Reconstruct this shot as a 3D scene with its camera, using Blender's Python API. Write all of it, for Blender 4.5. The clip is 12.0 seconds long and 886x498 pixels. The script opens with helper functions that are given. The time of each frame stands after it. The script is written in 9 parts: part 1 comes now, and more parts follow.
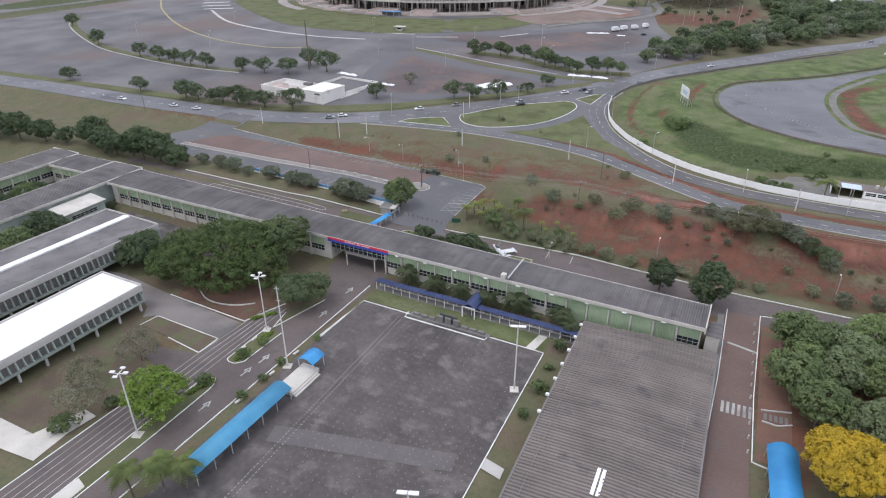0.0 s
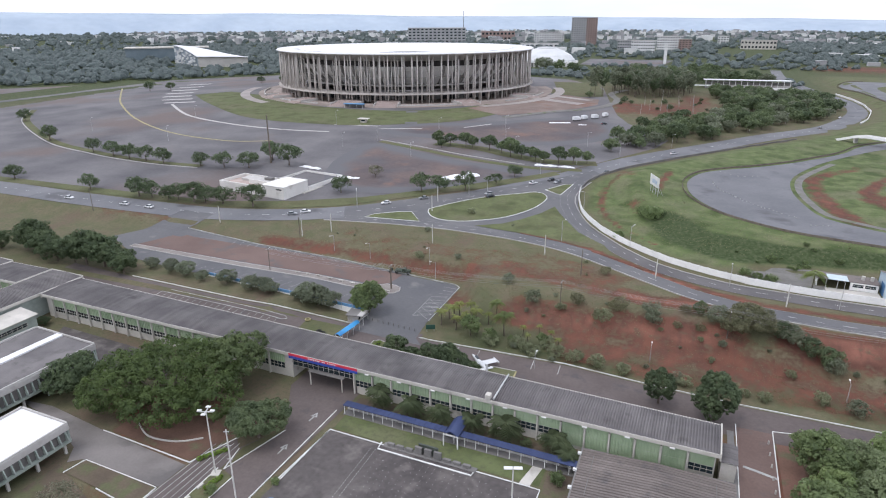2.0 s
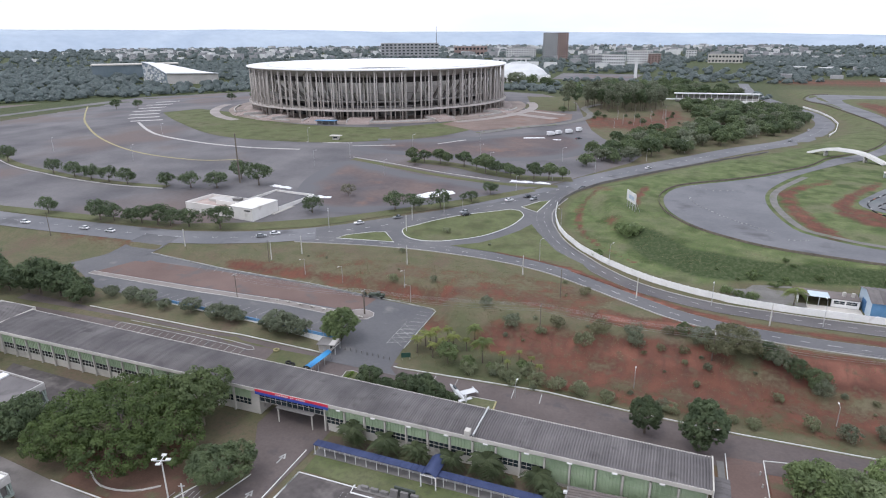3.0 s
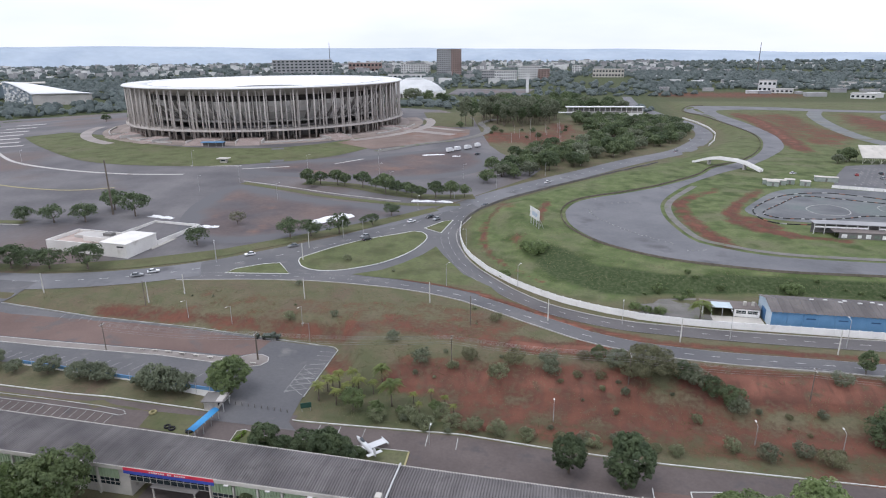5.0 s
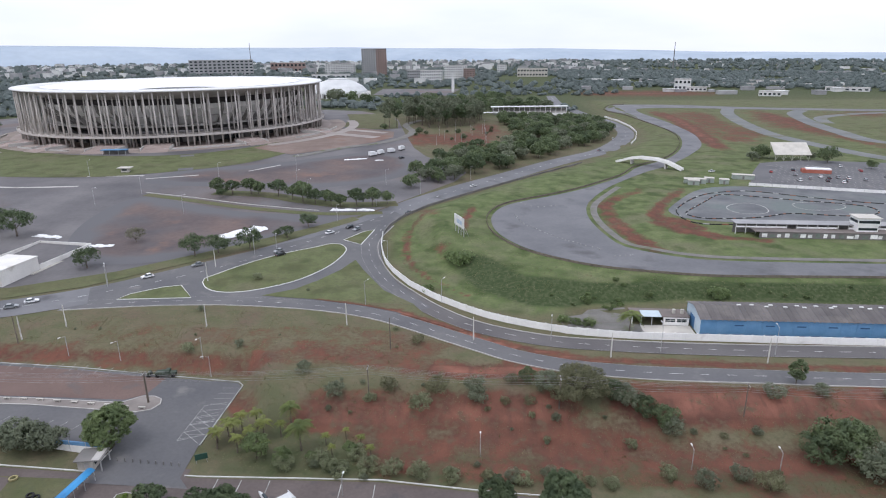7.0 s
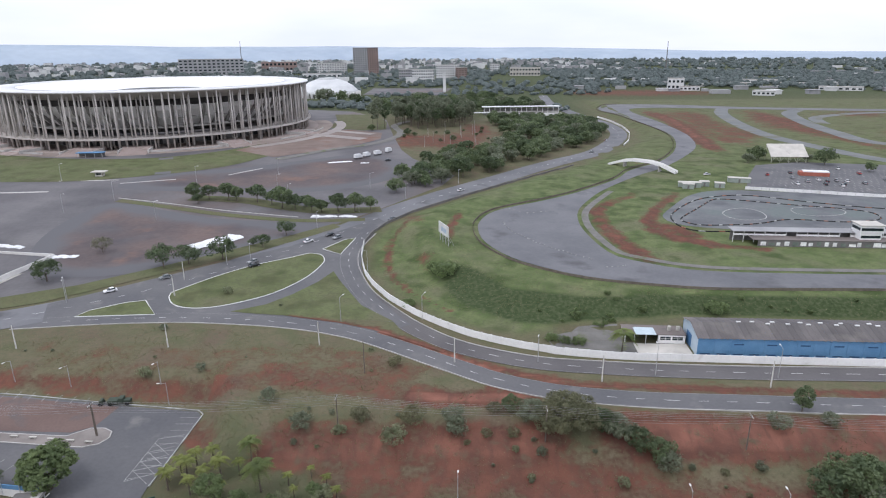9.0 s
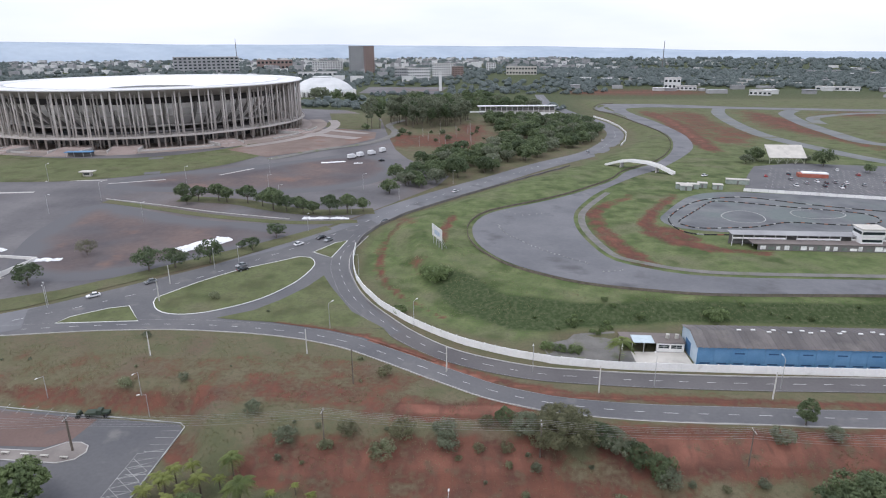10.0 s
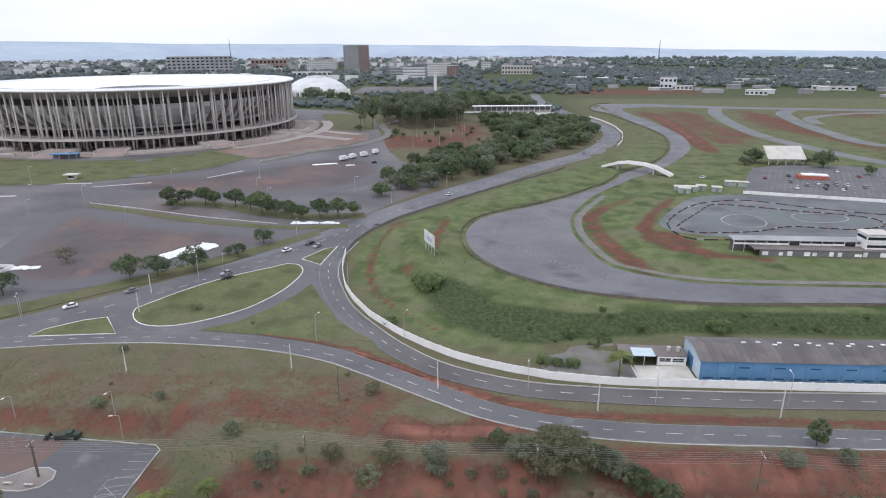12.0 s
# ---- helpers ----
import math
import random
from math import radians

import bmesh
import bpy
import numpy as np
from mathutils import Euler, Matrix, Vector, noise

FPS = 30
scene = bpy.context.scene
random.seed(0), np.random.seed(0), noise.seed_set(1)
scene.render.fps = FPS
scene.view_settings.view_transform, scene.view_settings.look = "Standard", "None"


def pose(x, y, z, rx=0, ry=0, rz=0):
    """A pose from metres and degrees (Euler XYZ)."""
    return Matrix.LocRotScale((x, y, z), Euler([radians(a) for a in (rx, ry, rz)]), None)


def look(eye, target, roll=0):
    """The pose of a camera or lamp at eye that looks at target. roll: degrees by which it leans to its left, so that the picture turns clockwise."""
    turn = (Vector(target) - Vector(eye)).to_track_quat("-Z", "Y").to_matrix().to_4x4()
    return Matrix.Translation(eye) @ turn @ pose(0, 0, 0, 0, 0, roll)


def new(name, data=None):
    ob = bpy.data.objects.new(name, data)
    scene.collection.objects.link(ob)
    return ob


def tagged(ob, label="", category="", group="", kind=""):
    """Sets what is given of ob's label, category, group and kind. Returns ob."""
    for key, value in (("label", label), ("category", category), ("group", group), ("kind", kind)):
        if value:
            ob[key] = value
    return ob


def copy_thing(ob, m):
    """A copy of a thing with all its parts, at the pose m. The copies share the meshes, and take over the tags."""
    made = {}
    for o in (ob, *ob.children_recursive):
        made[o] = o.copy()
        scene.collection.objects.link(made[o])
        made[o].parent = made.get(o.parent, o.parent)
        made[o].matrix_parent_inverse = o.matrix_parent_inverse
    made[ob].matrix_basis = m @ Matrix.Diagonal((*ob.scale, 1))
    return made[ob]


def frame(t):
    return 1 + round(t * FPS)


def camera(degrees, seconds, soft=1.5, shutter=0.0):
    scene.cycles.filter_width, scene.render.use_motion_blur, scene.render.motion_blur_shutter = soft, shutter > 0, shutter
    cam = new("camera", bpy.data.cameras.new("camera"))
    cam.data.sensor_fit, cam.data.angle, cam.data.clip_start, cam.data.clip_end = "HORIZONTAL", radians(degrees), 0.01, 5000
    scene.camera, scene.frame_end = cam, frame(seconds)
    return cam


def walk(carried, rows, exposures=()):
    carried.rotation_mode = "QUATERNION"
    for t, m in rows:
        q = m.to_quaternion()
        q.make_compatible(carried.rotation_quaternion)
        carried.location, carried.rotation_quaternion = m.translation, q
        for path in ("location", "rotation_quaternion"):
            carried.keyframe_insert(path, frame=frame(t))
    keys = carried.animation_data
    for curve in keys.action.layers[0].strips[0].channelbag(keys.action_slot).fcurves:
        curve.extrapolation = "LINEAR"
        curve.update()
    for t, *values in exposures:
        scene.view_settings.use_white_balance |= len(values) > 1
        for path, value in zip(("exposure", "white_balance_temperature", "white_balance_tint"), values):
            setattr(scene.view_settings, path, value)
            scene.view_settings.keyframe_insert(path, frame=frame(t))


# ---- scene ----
cam = camera(70.8, 12.0, soft=1.1)
PATH = [
    (0, (9.563, -77.433, 79.097), (8.803, -75.834, 78.168), -0.1),
    (0.5, (6.33, -74.037, 79.11), (5.643, -72.404, 78.181), -0.1),
    (1, (4.009, -70.352, 79.375), (3.333, -68.701, 78.471), -0.2),
    (1.5, (2.145, -66.863, 79.486), (1.452, -65.152, 78.717), -0.3),
    (2, (0.56, -63.421, 79.439), (-0.139, -61.68, 78.747), -0.2),
    (2.5, (-0.762, -59.902, 79.425), (-1.403, -58.138, 78.734), -0.3),
    (2.7, (-1.183, -58.373, 79.695), (-1.819, -56.602, 79.02), -0.4),
    (4.3, (-3.897, -47.191, 79.49), (-4.452, -45.366, 78.887), -0.4),
    (4.5, (-4.306, -45.803, 79.473), (-4.8, -43.962, 78.868), -0.4),
    (5, (-4.866, -42.106, 79.411), (-5.209, -40.232, 78.803), -0.5),
    (5.5, (-4.959, -38.382, 79.455), (-5.169, -36.489, 78.845), -0.5),
    (6, (-4.473, -34.502, 79.534), (-4.623, -32.604, 78.922), -0.5),
    (6.5, (-3.585, -30.546, 79.624), (-3.721, -28.646, 79.012), -0.5),
    (7, (-2.345, -26.35, 79.598), (-2.476, -24.45, 78.987), -0.5),
    (9, (0.936, -12.623, 79.703), (0.824, -10.723, 79.089), -0.5),
    (9.5, (1.425, -9.649, 79.781), (1.323, -7.749, 79.164), -0.3),
    (10, (1.755, -6.739, 79.79), (1.655, -4.84, 79.172), -0.3),
    (10.5, (1.979, -3.852, 79.875), (1.881, -1.953, 79.255), -0.3),
    (11, (2.182, -1.353, 79.88), (2.088, 0.546, 79.26), -0.3),
    (11.5, (2.405, 0.411, 79.948), (2.313, 2.31, 79.328), -0.3),
    (12, (2.619, 1.594, 79.932), (2.532, 3.493, 79.312), -0.3),
]
walk(cam, [(t, look(eye, target, roll)) for t, eye, target, roll in PATH], ((0.0, 0.12), (2.6, 0.15), (4.4, 0.03), (12.0, 0.0)))

# ---- world and light: bright overcast sky with a soft sun ----
world = bpy.data.worlds.new("overcast_sky")
scene.world = world
world.use_nodes = True
wn, wl = world.node_tree.nodes, world.node_tree.links
wn.clear()
w_out = wn.new("ShaderNodeOutputWorld")
w_bg = wn.new("ShaderNodeBackground")
w_sky = wn.new("ShaderNodeTexSky")
w_sky.sky_type = "NISHITA"
w_sky.sun_disc = False
w_sky.sun_elevation, w_sky.sun_rotation = radians(48), radians(215)
w_sky.air_density, w_sky.dust_density = 1.0, 3.0
w_co = wn.new("ShaderNodeTexCoord")
w_map = wn.new("ShaderNodeMapping")
w_map.inputs["Scale"].default_value = (1.0, 1.0, 4.5)
w_no = wn.new("ShaderNodeTexNoise")
w_no.inputs["Scale"].default_value = 2.2
w_no.inputs["Detail"].default_value = 6.0
w_rp = wn.new("ShaderNodeValToRGB")
w_rp.color_ramp.elements[0].position, w_rp.color_ramp.elements[0].color = 0.30, (6.65, 7.2, 8.8, 1)
w_rp.color_ramp.elements[1].position, w_rp.color_ramp.elements[1].color = 0.62, (8.35, 8.6, 9.85, 1)
w_mix = wn.new("ShaderNodeMixRGB")
w_mix.inputs[0].default_value = 0.9
wl.new(w_co.outputs["Generated"], w_map.inputs["Vector"])
wl.new(w_map.outputs["Vector"], w_no.inputs["Vector"])
wl.new(w_no.outputs["Fac"], w_rp.inputs["Fac"])
wl.new(w_sky.outputs["Color"], w_mix.inputs[1])
wl.new(w_rp.outputs["Color"], w_mix.inputs[2])
w_sep = wn.new("ShaderNodeSeparateXYZ")
w_up = wn.new("ShaderNodeMapRange")
w_up.inputs["From Max"].default_value = 0.6
w_up.inputs["To Min"].default_value, w_up.inputs["To Max"].default_value = 0.90, 1.08
w_mul = wn.new("ShaderNodeVectorMath")
w_mul.operation = "SCALE"
wl.new(w_co.outputs["Generated"], w_sep.inputs["Vector"])
wl.new(w_sep.outputs["Z"], w_up.inputs["Value"])
wl.new(w_mix.outputs["Color"], w_mul.inputs["Vector"])
wl.new(w_up.outputs["Result"], w_mul.inputs["Scale"])
wl.new(w_mul.outputs["Vector"], w_bg.inputs["Color"])
w_bg.inputs["Strength"].default_value = 0.15
wl.new(w_bg.outputs["Background"], w_out.inputs["Surface"])

sun = new("sun", bpy.data.lights.new("sun", "SUN"))
sun.data.energy, sun.data.angle, sun.data.color = 0.9, radians(20), (1.0, 0.985, 0.97)
sun.matrix_world = look((0, 0, 300), (70, 90, 0))
scene.view_settings.exposure = 0.0


# ---- ground shape ----
FOOT = [(-45, 218), (-47.4, 235), (-46.7, 250), (-42, 266), (-31.6, 287), (-5.4, 324), (27, 367), (69, 420), (103, 475),
        (135, 540), (150, 600), (150, 700), (150, 1000), (1500, 1010), (1500, 163), (140, 163), (60, 164), (30, 158),
        (13, 149), (-1, 154), (-9, 160), (-18, 168), (-28, 180), (-36, 193), (-41, 203)]
YARD = [(20, 141.5), (420, 141.5), (420, 163), (25, 161)]
STADIUM = (-287.5, 553.7)


def smooth(a, b, x):
    u = np.clip((x - a) / (b - a), 0, 1)
    return u * u * (3 - 2 * u)


def inside_by(x, y, poly):
    """Distance to the outline of poly, positive inside."""
    x, y = np.asarray(x, float), np.asarray(y, float)
    best, ins = np.full(x.shape, 1e9), np.zeros(x.shape, bool)
    for (ax, ay), (bx, by) in zip(poly, poly[1:] + poly[:1]):
        dx, dy = bx - ax, by - ay
        u = np.clip(((x - ax) * dx + (y - ay) * dy) / (dx * dx + dy * dy), 0, 1)
        best = np.minimum(best, np.hypot(x - ax - u * dx, y - ay - u * dy))
        if ay != by:
            ins ^= ((ay > y) != (by > y)) & (x < (bx - ax) * (y - ay) / (by - ay) + ax)
    return np.where(ins, best, -best)


def bank_rise(x, y):
    """How far up the embankment of the race track a place lies: 0 at its foot, 1 on the crest."""
    deep = inside_by(x, y, FOOT)
    far = smooth(235, 265, y)
    lo = 12 - 9 * smooth(4, 26, x) + 6 * smooth(170, 200, y) * (1 - smooth(-5, 20, x))
    hi = 36 - 22 * smooth(-4, 45, x) - 10 * smooth(195, 220, y) * (1 - smooth(-8, 10, x))
    lo, hi = lo * (1 - far) + far, hi * (1 - far) + 18 * far
    return np.clip((deep - lo) / (hi - lo), 0, 1)


def terrain(x, y):
    """Height of the ground: road level about 0, the school lower, the race track and the stadium higher."""
    x, y = np.asarray(x, float), np.asarray(y, float)
    z = 10 * (1 - smooth(140, 460, np.hypot(x - STADIUM[0], y - STADIUM[1])))
    low = -5.5 + 0.06 * np.clip(-62 - x, 0, 50) * smooth(60, 76, y)
    u = smooth(-68, -54, x)
    lo, wd = 118.5 * (1 - u) + 95 * u, 11.5 * (1 - u) + 18 * u
    s = smooth(lo, lo + wd, y)
    z = low * (1 - s) + z * s
    u = bank_rise(x, y)
    z = z + 4.4 * (0.45 * u + 0.55 * u * u * (3 - 2 * u))
    return z - 2.2 * smooth(0, 5, inside_by(x, y, YARD))


def gz(x, y):
    return float(terrain(x, y))


# ---- building tools ----
def finish(name, bm, material, parent=None, smooth_shade=False):
    me = bpy.data.meshes.new(name)
    bm.to_mesh(me)
    bm.free()
    me.materials.append(material)
    if smooth_shade:
        me.polygons.foreach_set("use_smooth", [True] * len(me.polygons))
    ob = new(name, me)
    if parent is not None:
        ob.parent = parent
    return ob


def part(name, bm, material, parent, label="", smooth_shade=False):
    """One bmesh as one mesh object under a thing or a part."""
    ob = finish(name, bm, material, parent, smooth_shade)
    return tagged(ob, label) if label else ob


def again(ob, m):
    """The same piece once more under the same thing, at another pose."""
    o = ob.copy()
    scene.collection.objects.link(o)
    o.parent = ob.parent
    o.matrix_basis = m
    return o


def thing(name, x, y, z, rz=0, label="", category="", group=""):
    ob = new(name)
    ob.empty_display_size = 0.5
    ob.matrix_basis = pose(x, y, z, 0, 0, rz)
    return tagged(ob, label, category, group)


def box(bm, x0, x1, y0, y1, z0, z1, bevel=0.0):
    r = bmesh.ops.create_cube(bm, size=1, matrix=Matrix.Translation(((x0 + x1) / 2, (y0 + y1) / 2, (z0 + z1) / 2)) @ Matrix.Diagonal((x1 - x0, y1 - y0, z1 - z0, 1)))
    if bevel:
        edges = list({e for v in r["verts"] for e in v.link_edges})
        bmesh.ops.bevel(bm, geom=edges, offset=bevel, segments=1, affect="EDGES")
    return bm


def boxed(*dims):
    return box(bmesh.new(), *dims)


def cone(bm, p, q, r0, r1, n=8, cap=True):
    """A tapered round bar from p to q."""
    p, q = Vector(p), Vector(q)
    d = q - p
    m = Matrix.Translation((p + q) / 2) @ d.to_track_quat("Z", "Y").to_matrix().to_4x4()
    bmesh.ops.create_cone(bm, cap_ends=cap, segments=n, radius1=r0, radius2=r1, depth=d.length, matrix=m)
    return bm


def spline(pts, step=4.0, closed=False):
    """Points about step metres apart on a smooth curve through pts."""
    p = [Vector((a[0], a[1], 0)) for a in pts]
    n, out = len(p), []
    for i in range(n if closed else n - 1):
        a, b, c, d = (p[(i + k) % n] if closed else p[min(max(i + k, 0), n - 1)] for k in (-1, 0, 1, 2))
        m = max(1, int((c - b).length / step))
        for j in range(m):
            t = j / m
            v = 0.5 * ((2 * b) + (c - a) * t + (2 * a - 5 * b + 4 * c - d) * t * t + (3 * b - a - 3 * c + d) * t ** 3)
            out.append((v.x, v.y))
    if not closed:
        out.append((p[-1].x, p[-1].y))
    return out


def offset_line(pts, d, closed=False):
    """The line shifted by d to its left."""
    out, n = [], len(pts)
    for i, (x, y) in enumerate(pts):
        a = pts[(i - 1) % n] if closed else pts[max(i - 1, 0)]
        b = pts[(i + 1) % n] if closed else pts[min(i + 1, n - 1)]
        dx, dy = b[0] - a[0], b[1] - a[1]
        k = math.hypot(dx, dy) or 1
        out.append((x - dy / k * d, y + dx / k * d))
    return out


def between(a, b, off, bm=None, rows=1):
    """A draped strip between two lines of equal length."""
    bm = bm or bmesh.new()
    rings = []
    for (ax, ay), (bx, by) in zip(a, b):
        xs = [ax + (bx - ax) * k / rows for k in range(rows + 1)]
        ys = [ay + (by - ay) * k / rows for k in range(rows + 1)]
        zs = terrain(xs, ys) + off
        rings.append([bm.verts.new(v) for v in zip(xs, ys, zs)])
    for p, q in zip(rings, rings[1:]):
        for k in range(rows):
            bm.faces.new((p[k + 1], p[k], q[k], q[k + 1]))
    bmesh.ops.recalc_face_normals(bm, faces=bm.faces)
    for f in bm.faces:
        if f.normal.z < 0:
            f.normal_flip()
    return bm


def strip(pts, width, off, bm=None, rows=2):
    return between(offset_line(pts, width / 2), offset_line(pts, -width / 2), off, bm, rows)


def drape(outline, off, step=8.0):
    """The area inside an outline, cut into cells and laid on the ground."""
    bm = bmesh.new()
    f = bm.faces.new([bm.verts.new((x, y, 0)) for x, y in outline])
    if f.normal.z < 0:
        f.normal_flip()
    for k in (0, 1):
        lo, hi = min(p[k] for p in outline), max(p[k] for p in outline)
        no = (1, 0, 0) if k == 0 else (0, 1, 0)
        for i in range(1, int((hi - lo) / step) + 1):
            co = [0, 0, 0]
            co[k] = lo + i * step
            bmesh.ops.bisect_plane(bm, geom=bm.verts[:] + bm.edges[:] + bm.faces[:], plane_co=co, plane_no=no)
    bmesh.ops.triangulate(bm, faces=bm.faces)
    bm.verts.ensure_lookup_table()
    zs = terrain([v.co.x for v in bm.verts], [v.co.y for v in bm.verts])
    for v, z in zip(bm.verts, zs):
        v.co.z = z + off
    bmesh.ops.recalc_face_normals(bm, faces=bm.faces)
    for f in bm.faces:
        if f.normal.z < 0:
            f.normal_flip()
    return bm


def kerb(bm, pts, w, h, off=0.0, closed=False):
    """A raised bar w wide and h high along a line on the ground."""
    a, b = offset_line(pts, w / 2, closed), offset_line(pts, -w / 2, closed)
    rings = []
    for (ax, ay), (bx, by) in zip(a, b):
        z = gz((ax + bx) / 2, (ay + by) / 2) + off
        rings.append([bm.verts.new(v) for v in ((ax, ay, z - 0.3), (ax, ay, z + h), (bx, by, z + h), (bx, by, z - 0.3))])
    pairs = list(zip(rings, rings[1:] + rings[:1])) if closed else list(zip(rings, rings[1:]))
    for p, q in pairs:
        for k in range(3):
            bm.faces.new((p[k], p[k + 1], q[k + 1], q[k]))
    bmesh.ops.recalc_face_normals(bm, faces=bm.faces)
    return bm


def dashes(bm, pts, width, on, gap, off):
    """Painted dashes along a line whose points lie about a metre apart."""
    d = 0.0
    for (ax, ay), (bx, by) in zip(pts, pts[1:]):
        s = math.hypot(bx - ax, by - ay)
        if d % (on + gap) < on:
            strip([(ax, ay), (bx, by)], width, off, bm, 1)
        d += s
    return bm


def paint_rect(bm, x0, x1, y0, y1, off):
    vs = [bm.verts.new((x, y, gz(x, y) + off)) for x, y in ((x0, y0), (x1, y0), (x1, y1), (x0, y1))]
    bm.faces.new(vs)
    return bm


# ---- materials ----
def surface(name, a, b, scale=1.0, fine=12.0, rough=0.8, bump=0.15, metal=0.0, world_size=True, islands=0.0, spread=0.12, stain=None, spec=0.3):
    """A procedural surface: two colours mixed at a large scale, grain at a small one, optional stains and difference from piece to piece."""
    m = bpy.data.materials.new(name)
    m.use_nodes = True
    n, l = m.node_tree.nodes, m.node_tree.links
    bs = n["Principled BSDF"]
    geo = n.new("ShaderNodeNewGeometry")
    tex = n.new("ShaderNodeTexCoord")
    vec = geo.outputs["Position"] if world_size else tex.outputs["Object"]
    big, small = n.new("ShaderNodeTexNoise"), n.new("ShaderNodeTexNoise")
    big.inputs["Scale"].default_value, big.inputs["Detail"].default_value = scale, 5
    small.inputs["Scale"].default_value, small.inputs["Detail"].default_value = fine, 3
    l.new(vec, big.inputs["Vector"])
    l.new(vec, small.inputs["Vector"])
    ramp = n.new("ShaderNodeMapRange")
    ramp.inputs["From Min"].default_value, ramp.inputs["From Max"].default_value = 0.32, 0.68
    l.new(big.outputs["Fac"], ramp.inputs["Value"])
    mix = n.new("ShaderNodeMixRGB")
    mix.inputs[1].default_value, mix.inputs[2].default_value = (*a, 1), (*b, 1)
    l.new(ramp.outputs["Result"], mix.inputs[0])
    col = mix.outputs["Color"]
    if stain:
        st, sr, sm = n.new("ShaderNodeTexNoise"), n.new("ShaderNodeMapRange"), n.new("ShaderNodeMixRGB")
        st.inputs["Scale"].default_value, st.inputs["Detail"].default_value = stain[1], 6
        l.new(vec, st.inputs["Vector"])
        sr.inputs["From Min"].default_value, sr.inputs["From Max"].default_value = stain[2], stain[2] + 0.12
        l.new(st.outputs["Fac"], sr.inputs["Value"])
        sm.inputs[2].default_value = (*stain[0], 1)
        l.new(sr.outputs["Result"], sm.inputs[0])
        l.new(col, sm.inputs[1])
        col = sm.outputs["Color"]
    hsv = n.new("ShaderNodeHueSaturation")
    val = n.new("ShaderNodeMapRange")
    val.inputs["To Min"].default_value, val.inputs["To Max"].default_value = 1 - spread, 1 + spread
    l.new(small.outputs["Fac"], val.inputs["Value"])
    l.new(col, hsv.inputs["Color"])
    out = val.outputs["Result"]
    if islands:
        info = n.new("ShaderNodeObjectInfo")
        both, k = n.new("ShaderNodeMath"), n.new("ShaderNodeMapRange")
        both.operation = "ADD"
        l.new(info.outputs["Random"], both.inputs[0])
        l.new(geo.outputs["Random Per Island"], both.inputs[1])
        k.inputs["From Max"].default_value = 2.0
        k.inputs["To Min"].default_value, k.inputs["To Max"].default_value = 1 - islands, 1 + islands
        l.new(both.outputs[0], k.inputs["Value"])
        mul = n.new("ShaderNodeMath")
        mul.operation = "MULTIPLY"
        l.new(out, mul.inputs[0])
        l.new(k.outputs["Result"], mul.inputs[1])
        out = mul.outputs[0]
    l.new(out, hsv.inputs["Value"])
    l.new(hsv.outputs["Color"], bs.inputs["Base Color"])
    bs.inputs["Roughness"].default_value, bs.inputs["Metallic"].default_value = rough, metal
    bs.inputs["Specular IOR Level"].default_value = spec
    if bump:
        bp = n.new("ShaderNodeBump")
        bp.inputs["Strength"].default_value, bp.inputs["Distance"].default_value = bump, 0.05
        l.new(small.outputs["Fac"], bp.inputs["Height"])
        l.new(bp.outputs["Normal"], bs.inputs["Normal"])
    return m


def glass(name, tint=(0.02, 0.03, 0.035)):
    m = bpy.data.materials.new(name)
    m.use_nodes = True
    bs = m.node_tree.nodes["Principled BSDF"]
    bs.inputs["Base Color"].default_value, bs.inputs["Roughness"].default_value = (*tint, 1), 0.08
    bs.inputs["Specular IOR Level"].default_value = 0.6
    return m


def foliage(name, dark, light, rough=0.6):
    """Leaves: part of the light passes through them."""
    m = surface(name, dark, light, 0.35, 3.0, rough, 0.0, islands=0.24, spread=0.12, spec=0.12)
    n, l = m.node_tree.nodes, m.node_tree.links
    bs, out = n["Principled BSDF"], n["Material Output"]
    thin, mix = n.new("ShaderNodeBsdfTranslucent"), n.new("ShaderNodeAddShader")
    l.new(bs.inputs["Base Color"].links[0].from_socket, thin.inputs["Color"])
    l.new(bs.outputs["BSDF"], mix.inputs[0])
    l.new(thin.outputs["BSDF"], mix.inputs[1])
    l.new(mix.outputs["Shader"], out.inputs["Surface"])
    return m


asphalt = surface("asphalt_road", (0.098, 0.098, 0.104), (0.134, 0.131, 0.133), 0.05, 1.2, 0.85, 0.1, spread=0.16, stain=((0.160, 0.154, 0.150), 0.14, 0.60))
asphalt_lot = surface("asphalt_car_park", (0.084, 0.080, 0.086), (0.155, 0.147, 0.148), 0.028, 0.6, 0.85, 0.1, spread=0.16, stain=((0.128, 0.100, 0.092), 0.011, 0.53))
asphalt_track = surface("asphalt_race_track", (0.114, 0.116, 0.124), (0.166, 0.166, 0.173), 0.045, 0.8, 0.8, 0.1, spread=0.14, stain=((0.092, 0.091, 0.096), 0.07, 0.58))
asphalt_old = surface("asphalt_parade_ground", (0.064, 0.056, 0.055), (0.100, 0.088, 0.084), 0.09, 0.9, 0.85, 0.15, stain=((0.128, 0.114, 0.107), 0.22, 0.53), spread=0.34)
asphalt_drive = surface("asphalt_driveway", (0.092, 0.075, 0.071), (0.126, 0.103, 0.096), 0.09, 1.6, 0.85, 0.15, stain=((0.085, 0.075, 0.075), 0.22, 0.58), spread=0.2)
asphalt_pink = surface("asphalt_reddish", (0.124, 0.084, 0.073), (0.162, 0.112, 0.097), 0.06, 2.0, 0.9, 0.15, stain=((0.115, 0.098, 0.094), 0.13, 0.56), spread=0.18)
